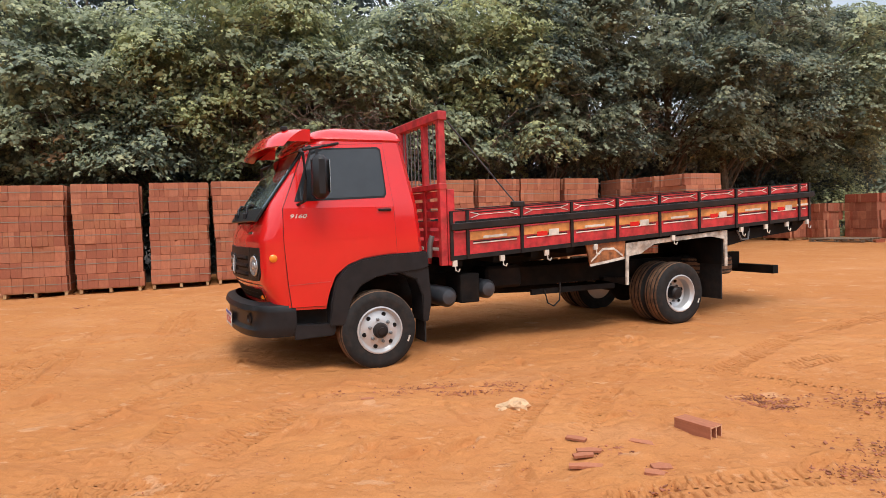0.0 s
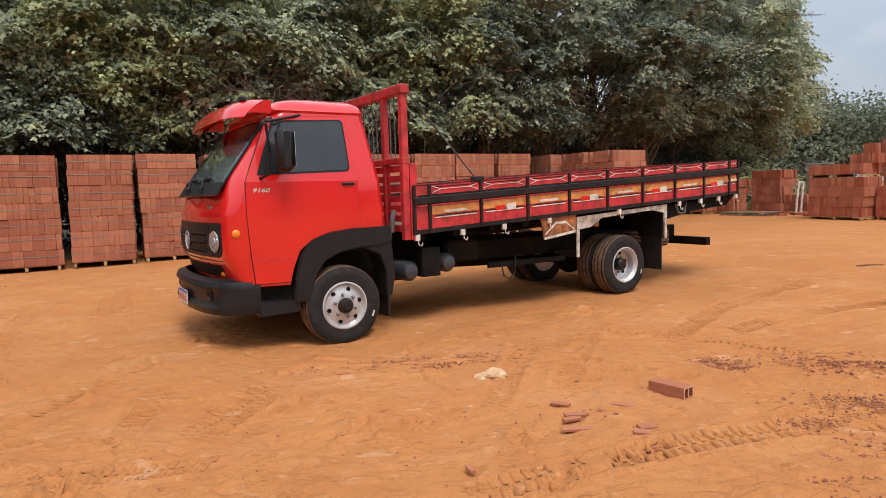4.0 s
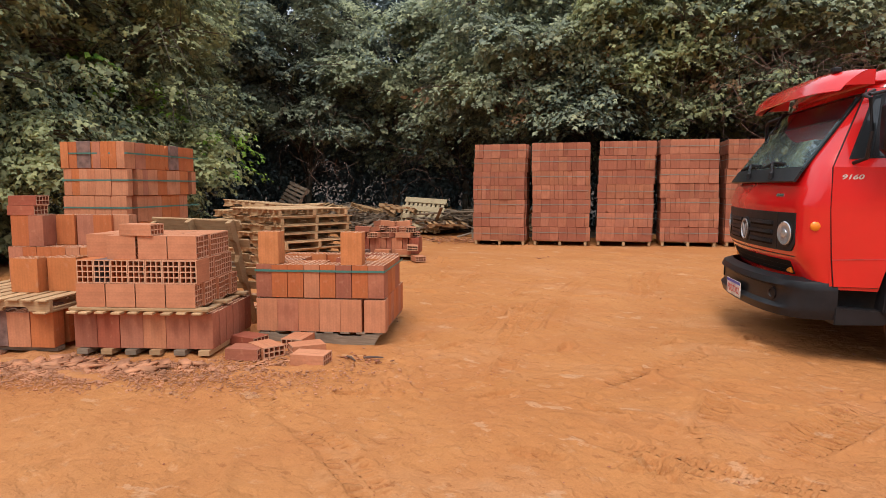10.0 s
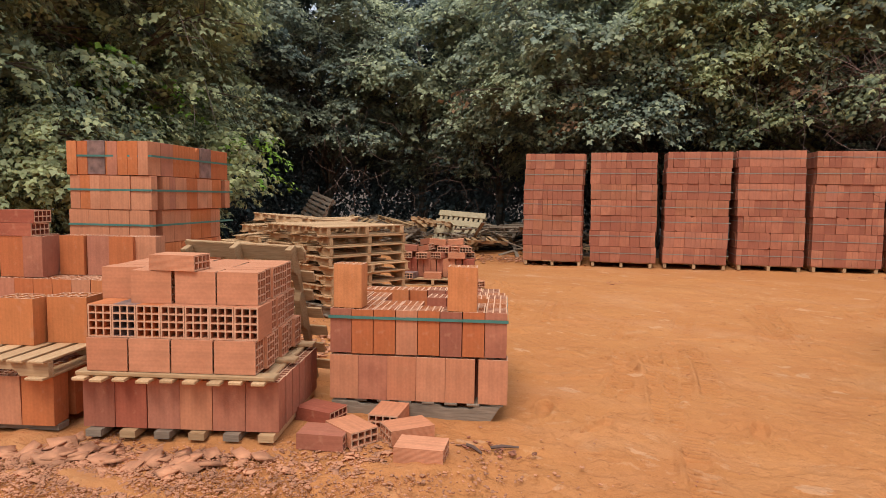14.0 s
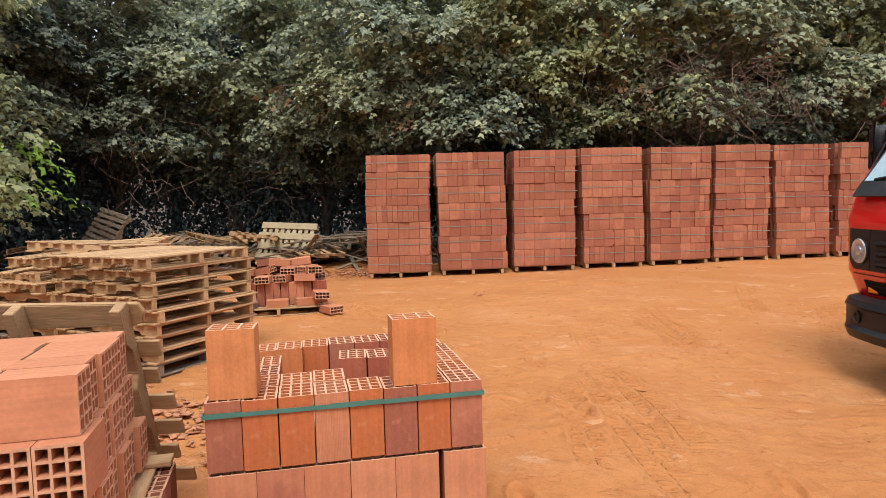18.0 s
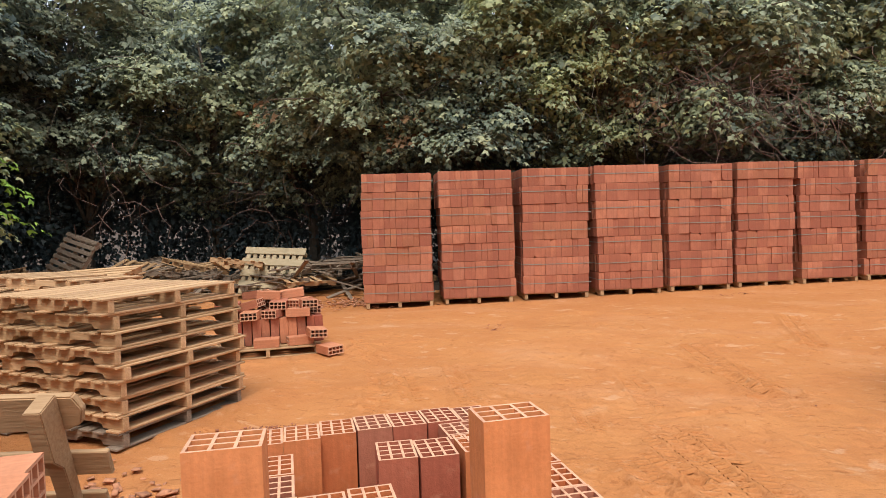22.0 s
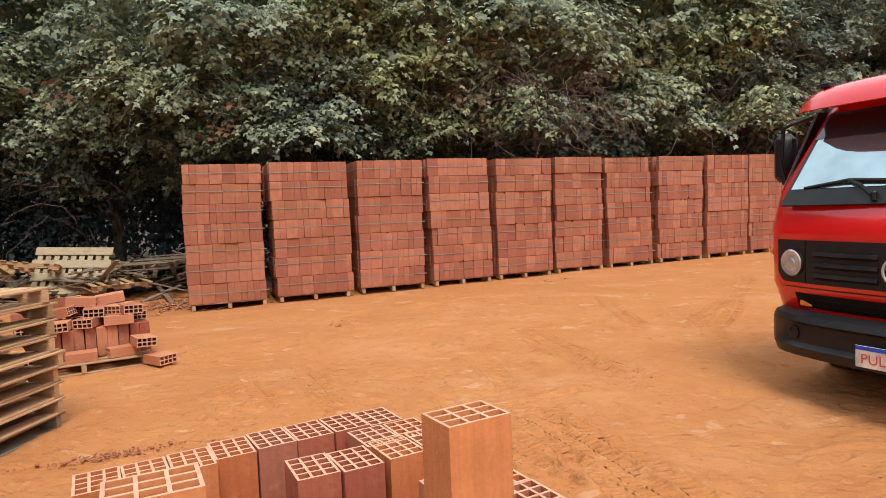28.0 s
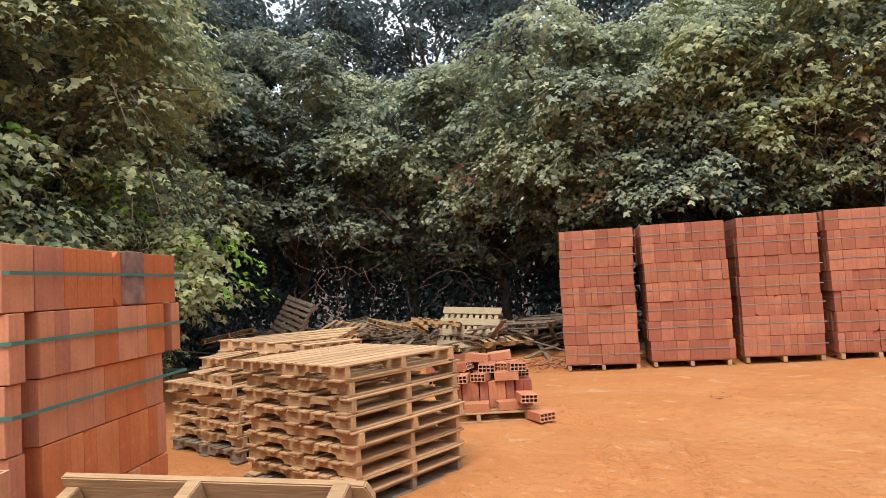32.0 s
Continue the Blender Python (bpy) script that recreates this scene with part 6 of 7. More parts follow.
    ZF, ZR = 0.36, 0.385
    wheel(-1.20, 0.925, ZF - 0.038, 1, False)
    wheel(-1.20, -0.925, ZF - 0.01, -1, False)
    for sgn in (1, -1):
        wheel(-5.06, sgn * 0.90, ZR, sgn, True)
        wheel(-5.06, sgn * 0.63, ZR, sgn, True)
    part("front_axle", tube([(-1.2, -0.8, 0.33), (-1.2, 0.8, 0.33)], 0.05, 10), CHASSIS, T)
    ax = part("rear_axle", tube([(-5.06, -0.8, 0.385), (-5.06, 0.8, 0.385)], 0.075, 12), CHASSIS, T, smooth=True)
    bm = bmesh.new()
    bmesh.ops.create_uvsphere(bm, u_segments=18, v_segments=12, radius=0.19)
    bmesh.ops.translate(bm, vec=(-5.06, 0, 0.385), verts=bm.verts)
    part("differential", bm, CHASSIS, ax, smooth=True)

    # chassis
    def up(x):
        return 0.052 * (-1.94 - x)

    def raised(bm):
        for v in bm.verts:
            v.co.z += up(v.co.x)
        return bm

    for sgn in (1, -1):
        part("chassis_rail", boxes((-6.75, -0.3, min(sgn * 0.36, sgn * 0.43), max(sgn * 0.36, sgn * 0.43), 0.56, 0.78)), CHASSIS, T)
        part("leaf_spring", prism([(-4.3, 0.56), (-4.7, 0.47), (-5.06, 0.44), (-5.4, 0.47), (-5.85, 0.58), (-5.85, 0.61), (-5.06, 0.53), (-4.3, 0.60)], sgn * 0.44, sgn * 0.52), CHASSIS, T)
        part("flap_panel", boxes((-5.78, -5.76, min(sgn * 0.52, sgn * 1.0), max(sgn * 0.52, sgn * 1.0), 0.26, 0.72)), RUBBER, T)
        part("flap_bracket", boxes((-5.80, -5.74, min(sgn * 0.5, sgn * 1.03), max(sgn * 0.5, sgn * 1.03), 0.70, 1.02)), CHASSIS, T)
        arch = [(-4.20, 0.55), (-4.20, 1.03), (-5.82, 1.13), (-5.82, 0.68), (-5.78, 0.68), (-5.765, 1.02), (-5.60, 1.05), (-5.52, 1.06), (-4.62, 1.005), (-4.42, 0.90), (-4.24, 0.88), (-4.235, 0.55)]
        part("rear_arch_board", prism(arch, sgn * 1.03, sgn * 1.05), WHITE_WORN, T, "worn white wooden arch board")
        pb = part("painted_board", prism([(-3.64, 1.03), (-4.19, 1.06), (-4.17, 0.86), (-3.69, 0.80)], sgn * 1.03, sgn * 1.05), ORANGE_WORN, T, "faded orange painted board")
        part("board_edge", prism([(-3.69, 0.79), (-4.17, 0.85), (-4.17, 0.88), (-3.68, 0.815)], sgn * 1.051, sgn * 1.056), WHITE, pb)
        part("board_stripe", prism([(-3.70, 0.86), (-3.86, 0.99), (-4.02, 0.99), (-4.15, 0.90), (-4.15, 0.88), (-4.02, 0.965), (-3.87, 0.965), (-3.70, 0.84)], sgn * 1.051, sgn * 1.055), WHITE, pb)
    part("cross_member", boxes((-6.84, -6.74, -0.9, 0.98, 0.52, 0.63)), CHASSIS, T)
    part("rear_frame", boxes((-6.75, -6.1, 0.34, 0.44, 0.62, 0.80), (-6.75, -6.1, -0.44, -0.34, 0.62, 0.80), (-6.2, -6.1, -0.44, 0.44, 0.60, 0.95)), CHASSIS, T)
    part("drive_shaft", tube([(-2.3, 0, 0.52), (-4.9, 0, 0.42)], 0.05, 10), CHASSIS, T, smooth=True)
    part("gearbox", boxes((-2.4, -1.5, -0.25, 0.25, 0.38, 0.75), bev=0.05), CHASSIS, T)
    part("engine_block", boxes((-1.5, -0.3, -0.4, 0.4, 0.40, 0.98), bev=0.06), CHASSIS, T)
    # black plate added to give the cab's underside its shadow
    part("under_cab_shade", boxes((-1.66, -0.3, -0.76, 0.76, 0.93, 0.99)), CHASSIS, T)
    for x, z, r in ((-1.98, 0.57, 0.105), (-2.44, 0.62, 0.10)):
        part("air_tank", lathe([(0.01, -0.02), (r * 0.7, 0.0), (r, 0.05), (r, 0.55), (r * 0.7, 0.60), (0.01, 0.62)], 24, "Y", at=(x, 0.36, z)), TANK, T, smooth=True)
    part("battery_box", boxes((-2.32, -2.10, 0.62, 0.98, 0.50, 0.80), bev=0.01), CHASSIS, T)
    part("tool_box", boxes((-2.95, -2.5, 0.45, 0.80, 0.60, 0.84), bev=0.03), CHASSIS, T)
    part("far_fuel_tank", boxes((-3.0, -2.2, -0.95, -0.5, 0.46, 0.80), bev=0.06), CHASSIS, T)
    part("tie_bar", boxes((-4.2, -3.05, 0.80, 0.84, 0.50, 0.56)), CHASSIS, T)
    part("hanging_hose", tube([(-3.42, 0.85, 0.62), (-3.40, 0.86, 0.42), (-3.32, 0.86, 0.36), (-3.24, 0.86, 0.40), (-3.20, 0.86, 0.55)], 0.009, 6), RUBBER, T)
    part("exhaust_pipe", tube([(-1.80, 0.9, 0.98), (-1.80, 0.92, 1.12), (-1.82, 0.93, 1.20)], 0.028, 10), GREY_METAL, T, smooth=True)
    spare = new("spare_wheel")
    spare.parent = T
    spare.matrix_basis = pose(-6.05, 0.42, 0.66, 90, 0, 0)
    tyre("tyre", spare)

    # bed floor, side boards, posts and rails, following the slope of the body
    XF, XB, W = -1.96, -7.35, 1.07
    part("bed_floor", raised(boxes((XB, XF, -W + 0.03, W - 0.03, 0.99, 1.03))), WOOD_OLD, T)
    for k in range(12):
        x = XF - 0.1 - k * 0.46
        part("cross_bearer", raised(boxes((x - 0.05, x + 0.05, -W + 0.05, W - 0.05, 0.88, 0.99))), CHASSIS, T)
    for sgn in (1, -1):
        part("bed_sill", raised(boxes((XB, XF, min(sgn * 0.36, sgn * 0.44), max(sgn * 0.36, sgn * 0.44), 0.78, 0.88))), CHASSIS, T)
    POSTS = [-1.97, -2.15, -2.79, -3.43, -4.06, -4.69, -5.32, -5.95, -6.56, -7.13, -7.33]
    for sgn in (1, -1):
        def slab(x0, x1, y0, y1, z0, z1, bev=0.0):
            return raised(boxes((x0, x1, min(sgn * y0, sgn * y1), max(sgn * y0, sgn * y1), z0, z1), bev=bev))

        part("lower_frame_rail", slab(XB, XF, W - 0.05, W + 0.005, 0.945, 0.99), BLACK_PAINT, T)
        low = part("lower_board", slab(XB, XF, W - 0.03, W - 0.005, 0.99, 1.22), RED_WORN, T)
        part("upper_board", slab(XB, XF, W - 0.03, W - 0.005, 1.335, 1.43), RED_WORN, T)
        part("top_cap", slab(XB, XF, W - 0.034, W - 0.002, 1.43, 1.44), BLACK_PAINT, T)
        part("middle_board", slab(XB, XF, W - 0.03, W - 0.012, 1.235, 1.325), BLACK_PAINT, T)
        part("rub_rail", slab(XB - 0.06, XF, W + 0.0, W + 0.035, 1.245, 1.315, 0.006), BLACK_PAINT, T)
        for k, x in enumerate(POSTS):
            part("post", slab(x - 0.016, x + 0.016, W - 0.006, W + 0.016, 0.945, 1.435), BLACK_PAINT, T)
        for k, (a, b) in enumerate(zip(POSTS[1:-1], POSTS[2:])):
            x0, x1 = b + 0.03, a - 0.03
            part("orange_panel", slab(x0, x1, W - 0.004, W + 0.001, 1.13, 1.215), ORANGE, low)
            part("panel_line", slab(x0 + 0.03, x1 - 0.03, W + 0.0, W + 0.003, 1.092, 1.104), WHITE, low)
            part("panel_line", slab(x0 + 0.03, x1 - 0.03, W + 0.0, W + 0.003, 1.108, 1.118), BLACK_PAINT, low)
            xm = (x0 + x1) / 2
            part("white_ornament", slab(xm - 0.14, xm + 0.14, W + 0.0, W + 0.004, 1.14, 1.165) if k % 2 == 0 else slab(xm - 0.15, xm - 0.02, W + 0.0, W + 0.004, 1.095, 1.165), WHITE, low)
            if k % 2:
                part("red_reflector", slab(xm + 0.0, xm + 0.13, W + 0.0, W + 0.004, 1.10, 1.15), RED, low)
            for s2 in (1, -1):
                xa, xb = xm + s2 * (x1 - x0) * 0.48, xm + s2 * (x1 - x0) * 0.30
                for zz in (1.352, 1.412):
                    bm = prism([(xa, zz - 0.003), (xb, 1.382), (xb, 1.389), (xa, zz + 0.005)], sgn * (W - 0.004), sgn * (W + 0.001))
                    part("white_chevron", raised(bm), WHITE, low)
            # shade of the panel's recess laid on as a flat black strip
            part("recess_shade", slab(x0 + 0.015, x1 - 0.015, W - 0.005, W - 0.002, 1.403, 1.413), BLACK_PAINT, low)
            part("pale_line", slab(xm - (x1 - x0) * 0.3, xm + (x1 - x0) * 0.3, W - 0.004, W + 0.001, 1.382, 1.388), WHITE, low)
        for k, x in enumerate([-2.0, -2.55, -3.1, -3.75, -4.9, -6.05, -6.5, -6.9, -7.3]):
            hook = part("rope_hook_plate", slab(x - 0.025, x + 0.025, W - 0.02, W + 0.008, 0.885, 0.945), WHITE, T)
            z = 0.89 + up(x)
            part("hook", tube([(x, sgn * (W + 0.012), z), (x, sgn * (W + 0.02), z - 0.045), (x - 0.03, sgn * (W + 0.02), z - 0.06), (x - 0.045, sgn * (W + 0.02), z - 0.03)], 0.007, 6), WHITE, hook)
    part("tail_board", raised(boxes((XB - 0.01, XB + 0.02, -W, W, 0.98, 1.43))), RED_WORN, T)
    part("tail_frame", raised(boxes((XB - 0.03, XB + 0.0, -W, W, 0.92, 0.97))), BLACK_PAINT, T)
    part("tail_bearer", raised(prism([(-5.9, 0.90), (XB, 0.93), (XB, 0.90), (-7.2, 0.80), (-6.4, 0.78), (-5.9, 0.72)], -0.95, 0.98)), CHASSIS, T)
    part("tail_loop", tube([(-6.05, 1.0, 1.12), (-6.10, 1.02, 1.0), (-6.22, 1.02, 1.0), (-6.27, 1.0, 1.13)], 0.012, 6), GREY_METAL, T)

    # headboard: posts, top beam, bars above and slats below
    hb = -1.90
    for y in (1.02, 0.0, -1.02):
        part("headboard_post", boxes((hb - 0.035, hb + 0.035, y - 0.035, y + 0.035, 0.90, 2.40), bev=0.005), RED_WORN if y else RED_WORN, T)
    part("headboard_post", boxes((hb - 0.03, hb + 0.03, 0.60, 0.66, 0.90, 2.36), bev=0.005), RED_WORN, T)
    part("headboard_post", boxes((hb - 0.03, hb + 0.03, -0.66, -0.60, 0.90, 2.36), bev=0.005), RED_WORN, T)
    part("headboard_beam", boxes((hb - 0.05, hb + 0.05, -1.08, 1.08, 2.34, 2.43), bev=0.008), RED_WORN, T)
    part("headboard_beam", boxes((hb - 0.04, hb + 0.04, -1.06, 1.06, 1.66, 1.72), bev=0.006), RED_WORN, T)
    for k in range(20):
        y = -0.95 + k * 0.1
        part("headboard_bar", tube([(hb, y, 1.70), (hb, y, 2.36)], 0.006, 6), GREY_METAL, T)
    for k in range(7):
        z = 0.98 + k * 0.1
        part("headboard_slat", boxes((hb - 0.015, hb + 0.015, -1.0, 1.0, z, z + 0.065)), RED_WORN, T)
    part("corner_board", boxes((-2.02, -1.94, 1.02, 1.06, 0.90, 1.66), bev=0.004), RED_WORN, T)
    part("stay_cable", tube([(hb - 0.05, 1.03, 2.36), (-2.74, 1.06, 1.50)], 0.008, 6), TANK, T)
    part("cable_clamp", boxes((-2.83, -2.68, 1.03, 1.09, 1.47, 1.53), bev=0.01), BLACK_PAINT, T)
    return T


truck = build_truck()


# ---- woods ----
def leaf_cloud(name, lobes, clusters, per, size, seed, mat, hang=0.85, spread=0.19):
    """Many folded leaves in sprays, set in the shells of a few uneven lobes."""
    r = np.random.RandomState(seed)
    lb = np.array(lobes, dtype=float)
    area = lb[:, 3] * lb[:, 4] + lb[:, 4] * lb[:, 5] + lb[:, 3] * lb[:, 5]
    which = r.choice(len(lb), clusters, p=area / area.sum())
    u = r.randn(clusters, 3)
    u /= np.linalg.norm(u, axis=1)[:, None]
    u[:, 2] = np.abs(u[:, 2]) * np.where(r.rand(clusters) < 0.72, 1, -1)
    rad = 0.55 + 0.5 * r.rand(clusters) ** 0.7
    c = lb[which, :3] + u * lb[which, 3:6] * rad[:, None]
    c += 0.18 * np.sin(c[:, [1, 2, 0]] * 3.1 + seed)
    n = clusters * per
    cc, out = np.repeat(c, per, 0), np.repeat(u, per, 0)
    off = r.randn(n, 3) * spread * np.array((1, 1, 0.6))
    p = cc + off
    axis = off / (np.linalg.norm(off, axis=1)[:, None] + 1e-6) + 0.7 * r.randn(n, 3) + 0.5 * out
    axis[:, 2] -= hang
    axis /= np.linalg.norm(axis, axis=1)[:, None]
    up = np.tile((0.0, 0.0, 1.0), (n, 1)) * 0.5 + 1.1 * out + 0.4 * r.randn(n, 3)
    side = np.cross(axis, up)
    side /= np.linalg.norm(side, axis=1)[:, None] + 1e-6
    nrm = np.cross(side, axis)
    l = (size * (0.55 + 0.8 * r.rand(n)))[:, None]
    w = l * (0.32 + 0.1 * r.rand(n))[:, None]
    v0 = p
    v1 = p + axis * l * 0.42 + side * w + nrm * l * 0.1
    v2 = p + axis * l - nrm * l * 0.12
    v3 = p + axis * l * 0.42 - side * w + nrm * l * 0.1
    co = np.stack([v0, v1, v2, v3], 1).reshape(-1, 3)
    i = np.arange(n)[:, None] * 4
    tri = np.concatenate([i + np.array([[0, 1, 2]]), i + np.array([[0, 2, 3]])], 1).reshape(-1, 3)
    return sheet(name, co, tri, mat)


def spray_cloud(name, lobes, sprays, per, size, seed, mat, gap=0.7):
    """Lobed leaves in drooping sprays, laid like shingles over the outside of a few uneven lobes, with bare gaps."""
    r = np.random.RandomState(seed)
    lb = np.array(lobes, dtype=float)
    area = lb[:, 3] * lb[:, 4] + lb[:, 4] * lb[:, 5] + lb[:, 3] * lb[:, 5]
    n = int(sprays * 1.7)
    which = r.choice(len(lb), n, p=area / area.sum())
    u = r.randn(n, 3)
    u /= np.linalg.norm(u, axis=1)[:, None]
    u[:, 2] = np.abs(u[:, 2]) * np.where(r.rand(n) < 0.7, 1, -0.7)
    c = lb[which, :3] + u * lb[which, 3:6] * (0.75 + 0.4 * r.rand(n))[:, None]
    holes = np.sin(c[:, 0] * 3.1 + seed) + np.sin(c[:, 1] * 2.9 + 1) + np.sin(c[:, 2] * 3.9 + 1.3 * c[:, 0])
    keep = np.argsort(-holes + 2.0 * (1 - gap) * r.randn(n))[:sprays]
    c, u = c[keep], u[keep]
    n = sprays
    out = u * np.array((1, 1, 0.35))
    out /= np.linalg.norm(out, axis=1)[:, None] + 1e-6
    run = out + 0.55 * r.randn(n, 3)
    run[:, 2] = -0.25 - 0.35 * r.rand(n)
    run /= np.linalg.norm(run, axis=1)[:, None]
    plate = 0.6 * out + np.array((0, 0, 0.8)) + 0.28 * r.randn(n, 3)
    plate /= np.linalg.norm(plate, axis=1)[:, None]
    step = np.tile(np.arange(per), n)[:, None] * size * 4.6 / per
    m = n * per
    cc, run, plate = np.repeat(c, per, 0), np.repeat(run, per, 0), np.repeat(plate, per, 0)
    across = np.cross(run, plate)
    fan = 0.55 + 0.9 * step / (size * 4.6)
    p = cc + run * step + across * (r.randn(m, 1) * size * fan) + plate * (r.randn(m, 1) * size * 0.16) - np.array((0, 0, 1.0)) * step ** 2 * 0.35
    nrm = plate + 0.22 * r.randn(m, 3)
    nrm /= np.linalg.norm(nrm, axis=1)[:, None]
    ax = run + 0.6 * r.randn(m, 3)
    ax -= nrm * np.sum(ax * nrm, 1)[:, None]
    ax /= np.linalg.norm(ax, axis=1)[:, None]
    sd = np.cross(nrm, ax)
    l = (size * (0.6 + 0.75 * r.rand(m)))[:, None]
    rows = [p - ax * l * 0.12]
    for k, (ang, reach) in enumerate(((-1.25, 0.66), (-0.6, 0.46), (0.0, 0.78), (0.6, 0.46), (1.25, 0.66))):
        droop = (0.2 if k % 2 == 0 else 0.0) + 0.06 * r.rand(m, 1)
        rows.append(p + l * reach * (0.85 + 0.3 * r.rand(m, 1)) * (ax * math.cos(ang) + sd * math.sin(ang)) - nrm * l * droop)
    k = len(rows)
    co = np.stack(rows, 1).reshape(-1, 3)
    i = np.arange(m)[:, None] * k
    tri = np.concatenate([i + np.array([[0, q, q + 1]]) for q in range(1, k - 1)], 1).reshape(-1, 3)
    return sheet(name, co, tri, mat)


def tree_lobes(r, height, width, skirt):
    """Many small uneven lobes over the outside of a crown, the lower ones hanging towards the yard (-y)."""
    lobes = []
    mid_z, half = (height + skirt) / 2, (height - skirt) / 2
    for k in range(46):
        a, q = r.uniform(0, 6.28), r.uniform(-1, 0.92)
        ring = math.sqrt(1 - q * q) * width * r.uniform(0.72, 1.0) * (1 - 0.35 * max(0.0, -q))
        s = r.uniform(0.42, 0.82)
        lobes.append((ring * math.cos(a), ring * math.sin(a) - 0.25, mid_z + q * half, s * 1.1, s * 1.1, s * r.uniform(0.55, 0.85)))
    for k in range(12):
        s = r.uniform(0.4, 0.7)
        lobes.append((r.uniform(-1, 1) * width * 0.8, -width * r.uniform(0.55, 0.9), skirt + 0.5 + r.uniform(0.0, half), s, s, s * 0.7))
    return lobes


def make_tree(seed, height, width, skirt, mat, clusters, per=26, size=0.105, label=""):
    r = random.Random(seed)
    t = thing("tree", Matrix.Identity(4), label, "tree", "trees behind the yard")
    lobes = tree_lobes(r, height, width, skirt)
    bend = [(0, 0, -0.2), (0.05, 0.03, height * 0.12), (r.uniform(-0.3, 0.3), 0.1, height * 0.33), (r.uniform(-0.5, 0.5), 0.0, height * 0.6), (r.uniform(-0.4, 0.4), -0.1, height * 0.88)]
    trunk = tube(bend, [0.17, 0.14, 0.11, 0.075, 0.025], 8)
    part("trunk", trunk, BARK, t, smooth=True)
    limbs = bmesh.new()
    for lx, ly, lz, *_ in lobes[::3]:
        q = min(0.9, max(0.15, (lz - 1.0) / height))
        sx = bend[2][0] * q
        tube([(sx, 0.05, height * q * 0.75), ((sx + lx) / 2 + r.uniform(-0.2, 0.2), ly / 2, lz * 0.9), (lx, ly, lz), (lx * 1.5, ly * 1.5, lz - 0.2)], [0.05, 0.035, 0.02, 0.006], 5, limbs)
        for _ in range(5):
            a = r.uniform(0, 6.28)
            tube([(lx * 0.8, ly * 0.8, lz), (lx + 0.6 * math.cos(a), ly + 0.6 * math.sin(a), lz + r.uniform(-0.4, 0.3)), (lx + 1.2 * math.cos(a), ly + 1.2 * math.sin(a), lz + r.uniform(-0.9, 0.2))], [0.016, 0.01, 0.004], 4, limbs)
    part("branchwork", limbs, BARK, t)
    crown = new("crown", spray_cloud("crown", lobes, clusters, per, size, seed, mat) if size < 0.16 else leaf_cloud("crown", lobes, clusters, per, size, seed, mat))
    crown.parent = t
    return t


WOODS = [
    make_tree(1, 7.1, 2.5, 2.4, LEAF, 2200, 13, 0.115, label="leafy grey-green tree overhanging the yard"),
    make_tree(2, 7.9, 2.6, 2.5, LEAF_OLIVE, 2200, 13, 0.118, label="olive-green leafy tree overhanging the yard"),
    make_tree(3, 6.5, 2.4, 2.3, LEAF, 2100, 13, 0.112, label="dense vine-grown tree behind the stacks"),
    # back tree: its leaf colour holds the shade behind the front crowns
    make_tree(4, 10.6, 2.7, 2.6, LEAF_DEEP_SHADE, 620, 18, 0.161, label="tall tree deeper in the woods, shade put into its leaf colour"),
    make_tree(5, 6.6, 2.1, 0.5, LEAF_OLIVE, 2700, 13, 0.102, label="leafy bushy tree reaching to the ground"),
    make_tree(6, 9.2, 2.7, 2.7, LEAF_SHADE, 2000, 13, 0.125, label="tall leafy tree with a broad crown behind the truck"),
]
PLAN = [  # variant, x, y, turn, scale
    (0, -9.6, 16.6, 10, 1.0), (2, -7.4, 17.0, -25, 1.0), (1, -5.2, 17.4, 15, 1.0), (0, -3.0, 18.4, -15, 1.05), (2, -1.0, 18.9, 30, 1.05),
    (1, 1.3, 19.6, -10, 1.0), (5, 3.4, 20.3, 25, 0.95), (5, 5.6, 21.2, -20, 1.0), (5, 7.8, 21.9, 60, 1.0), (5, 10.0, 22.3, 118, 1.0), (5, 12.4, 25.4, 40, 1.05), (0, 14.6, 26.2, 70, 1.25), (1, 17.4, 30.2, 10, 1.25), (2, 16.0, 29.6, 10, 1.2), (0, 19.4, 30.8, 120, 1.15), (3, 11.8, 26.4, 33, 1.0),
    (3, -22.6, 14.6, 10, 1.1), (3, -22.4, 11.0, 50, 1.05), (1, -20.6, 12.8, 80, 1.1),
    (2, -12.0, 17.4, 5, 1.0), (0, -14.5, 17.0, -30, 1.0), (5, -17.0, 15.4, 40, 0.9),
    (4, -17.4, 9.8, 60, 1.0), (4, -15.0, 7.4, 85, 1.05), (4, -14.4, 4.6, 70, 1.0), (4, -14.6, 1.9, 95, 1.1), (4, -15.6, 3.2, 200, 1.2),
    (1, -16.8, 9.0, 70, 1.0), (0, -16.6, 5.8, 80, 1.0), (1, -16.6, 2.6, 100, 1.0), (5, -18.8, 12.2, 50, 0.95),
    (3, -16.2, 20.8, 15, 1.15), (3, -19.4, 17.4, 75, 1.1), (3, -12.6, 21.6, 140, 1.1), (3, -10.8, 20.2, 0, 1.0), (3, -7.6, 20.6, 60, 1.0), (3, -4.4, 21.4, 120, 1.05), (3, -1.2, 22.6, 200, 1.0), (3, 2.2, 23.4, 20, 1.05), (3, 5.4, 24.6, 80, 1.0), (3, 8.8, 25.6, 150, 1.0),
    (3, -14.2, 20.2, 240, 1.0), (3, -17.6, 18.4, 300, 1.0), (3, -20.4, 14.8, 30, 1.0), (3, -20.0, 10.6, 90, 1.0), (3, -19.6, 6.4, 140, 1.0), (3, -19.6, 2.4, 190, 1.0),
]
first = [True] * len(WOODS)
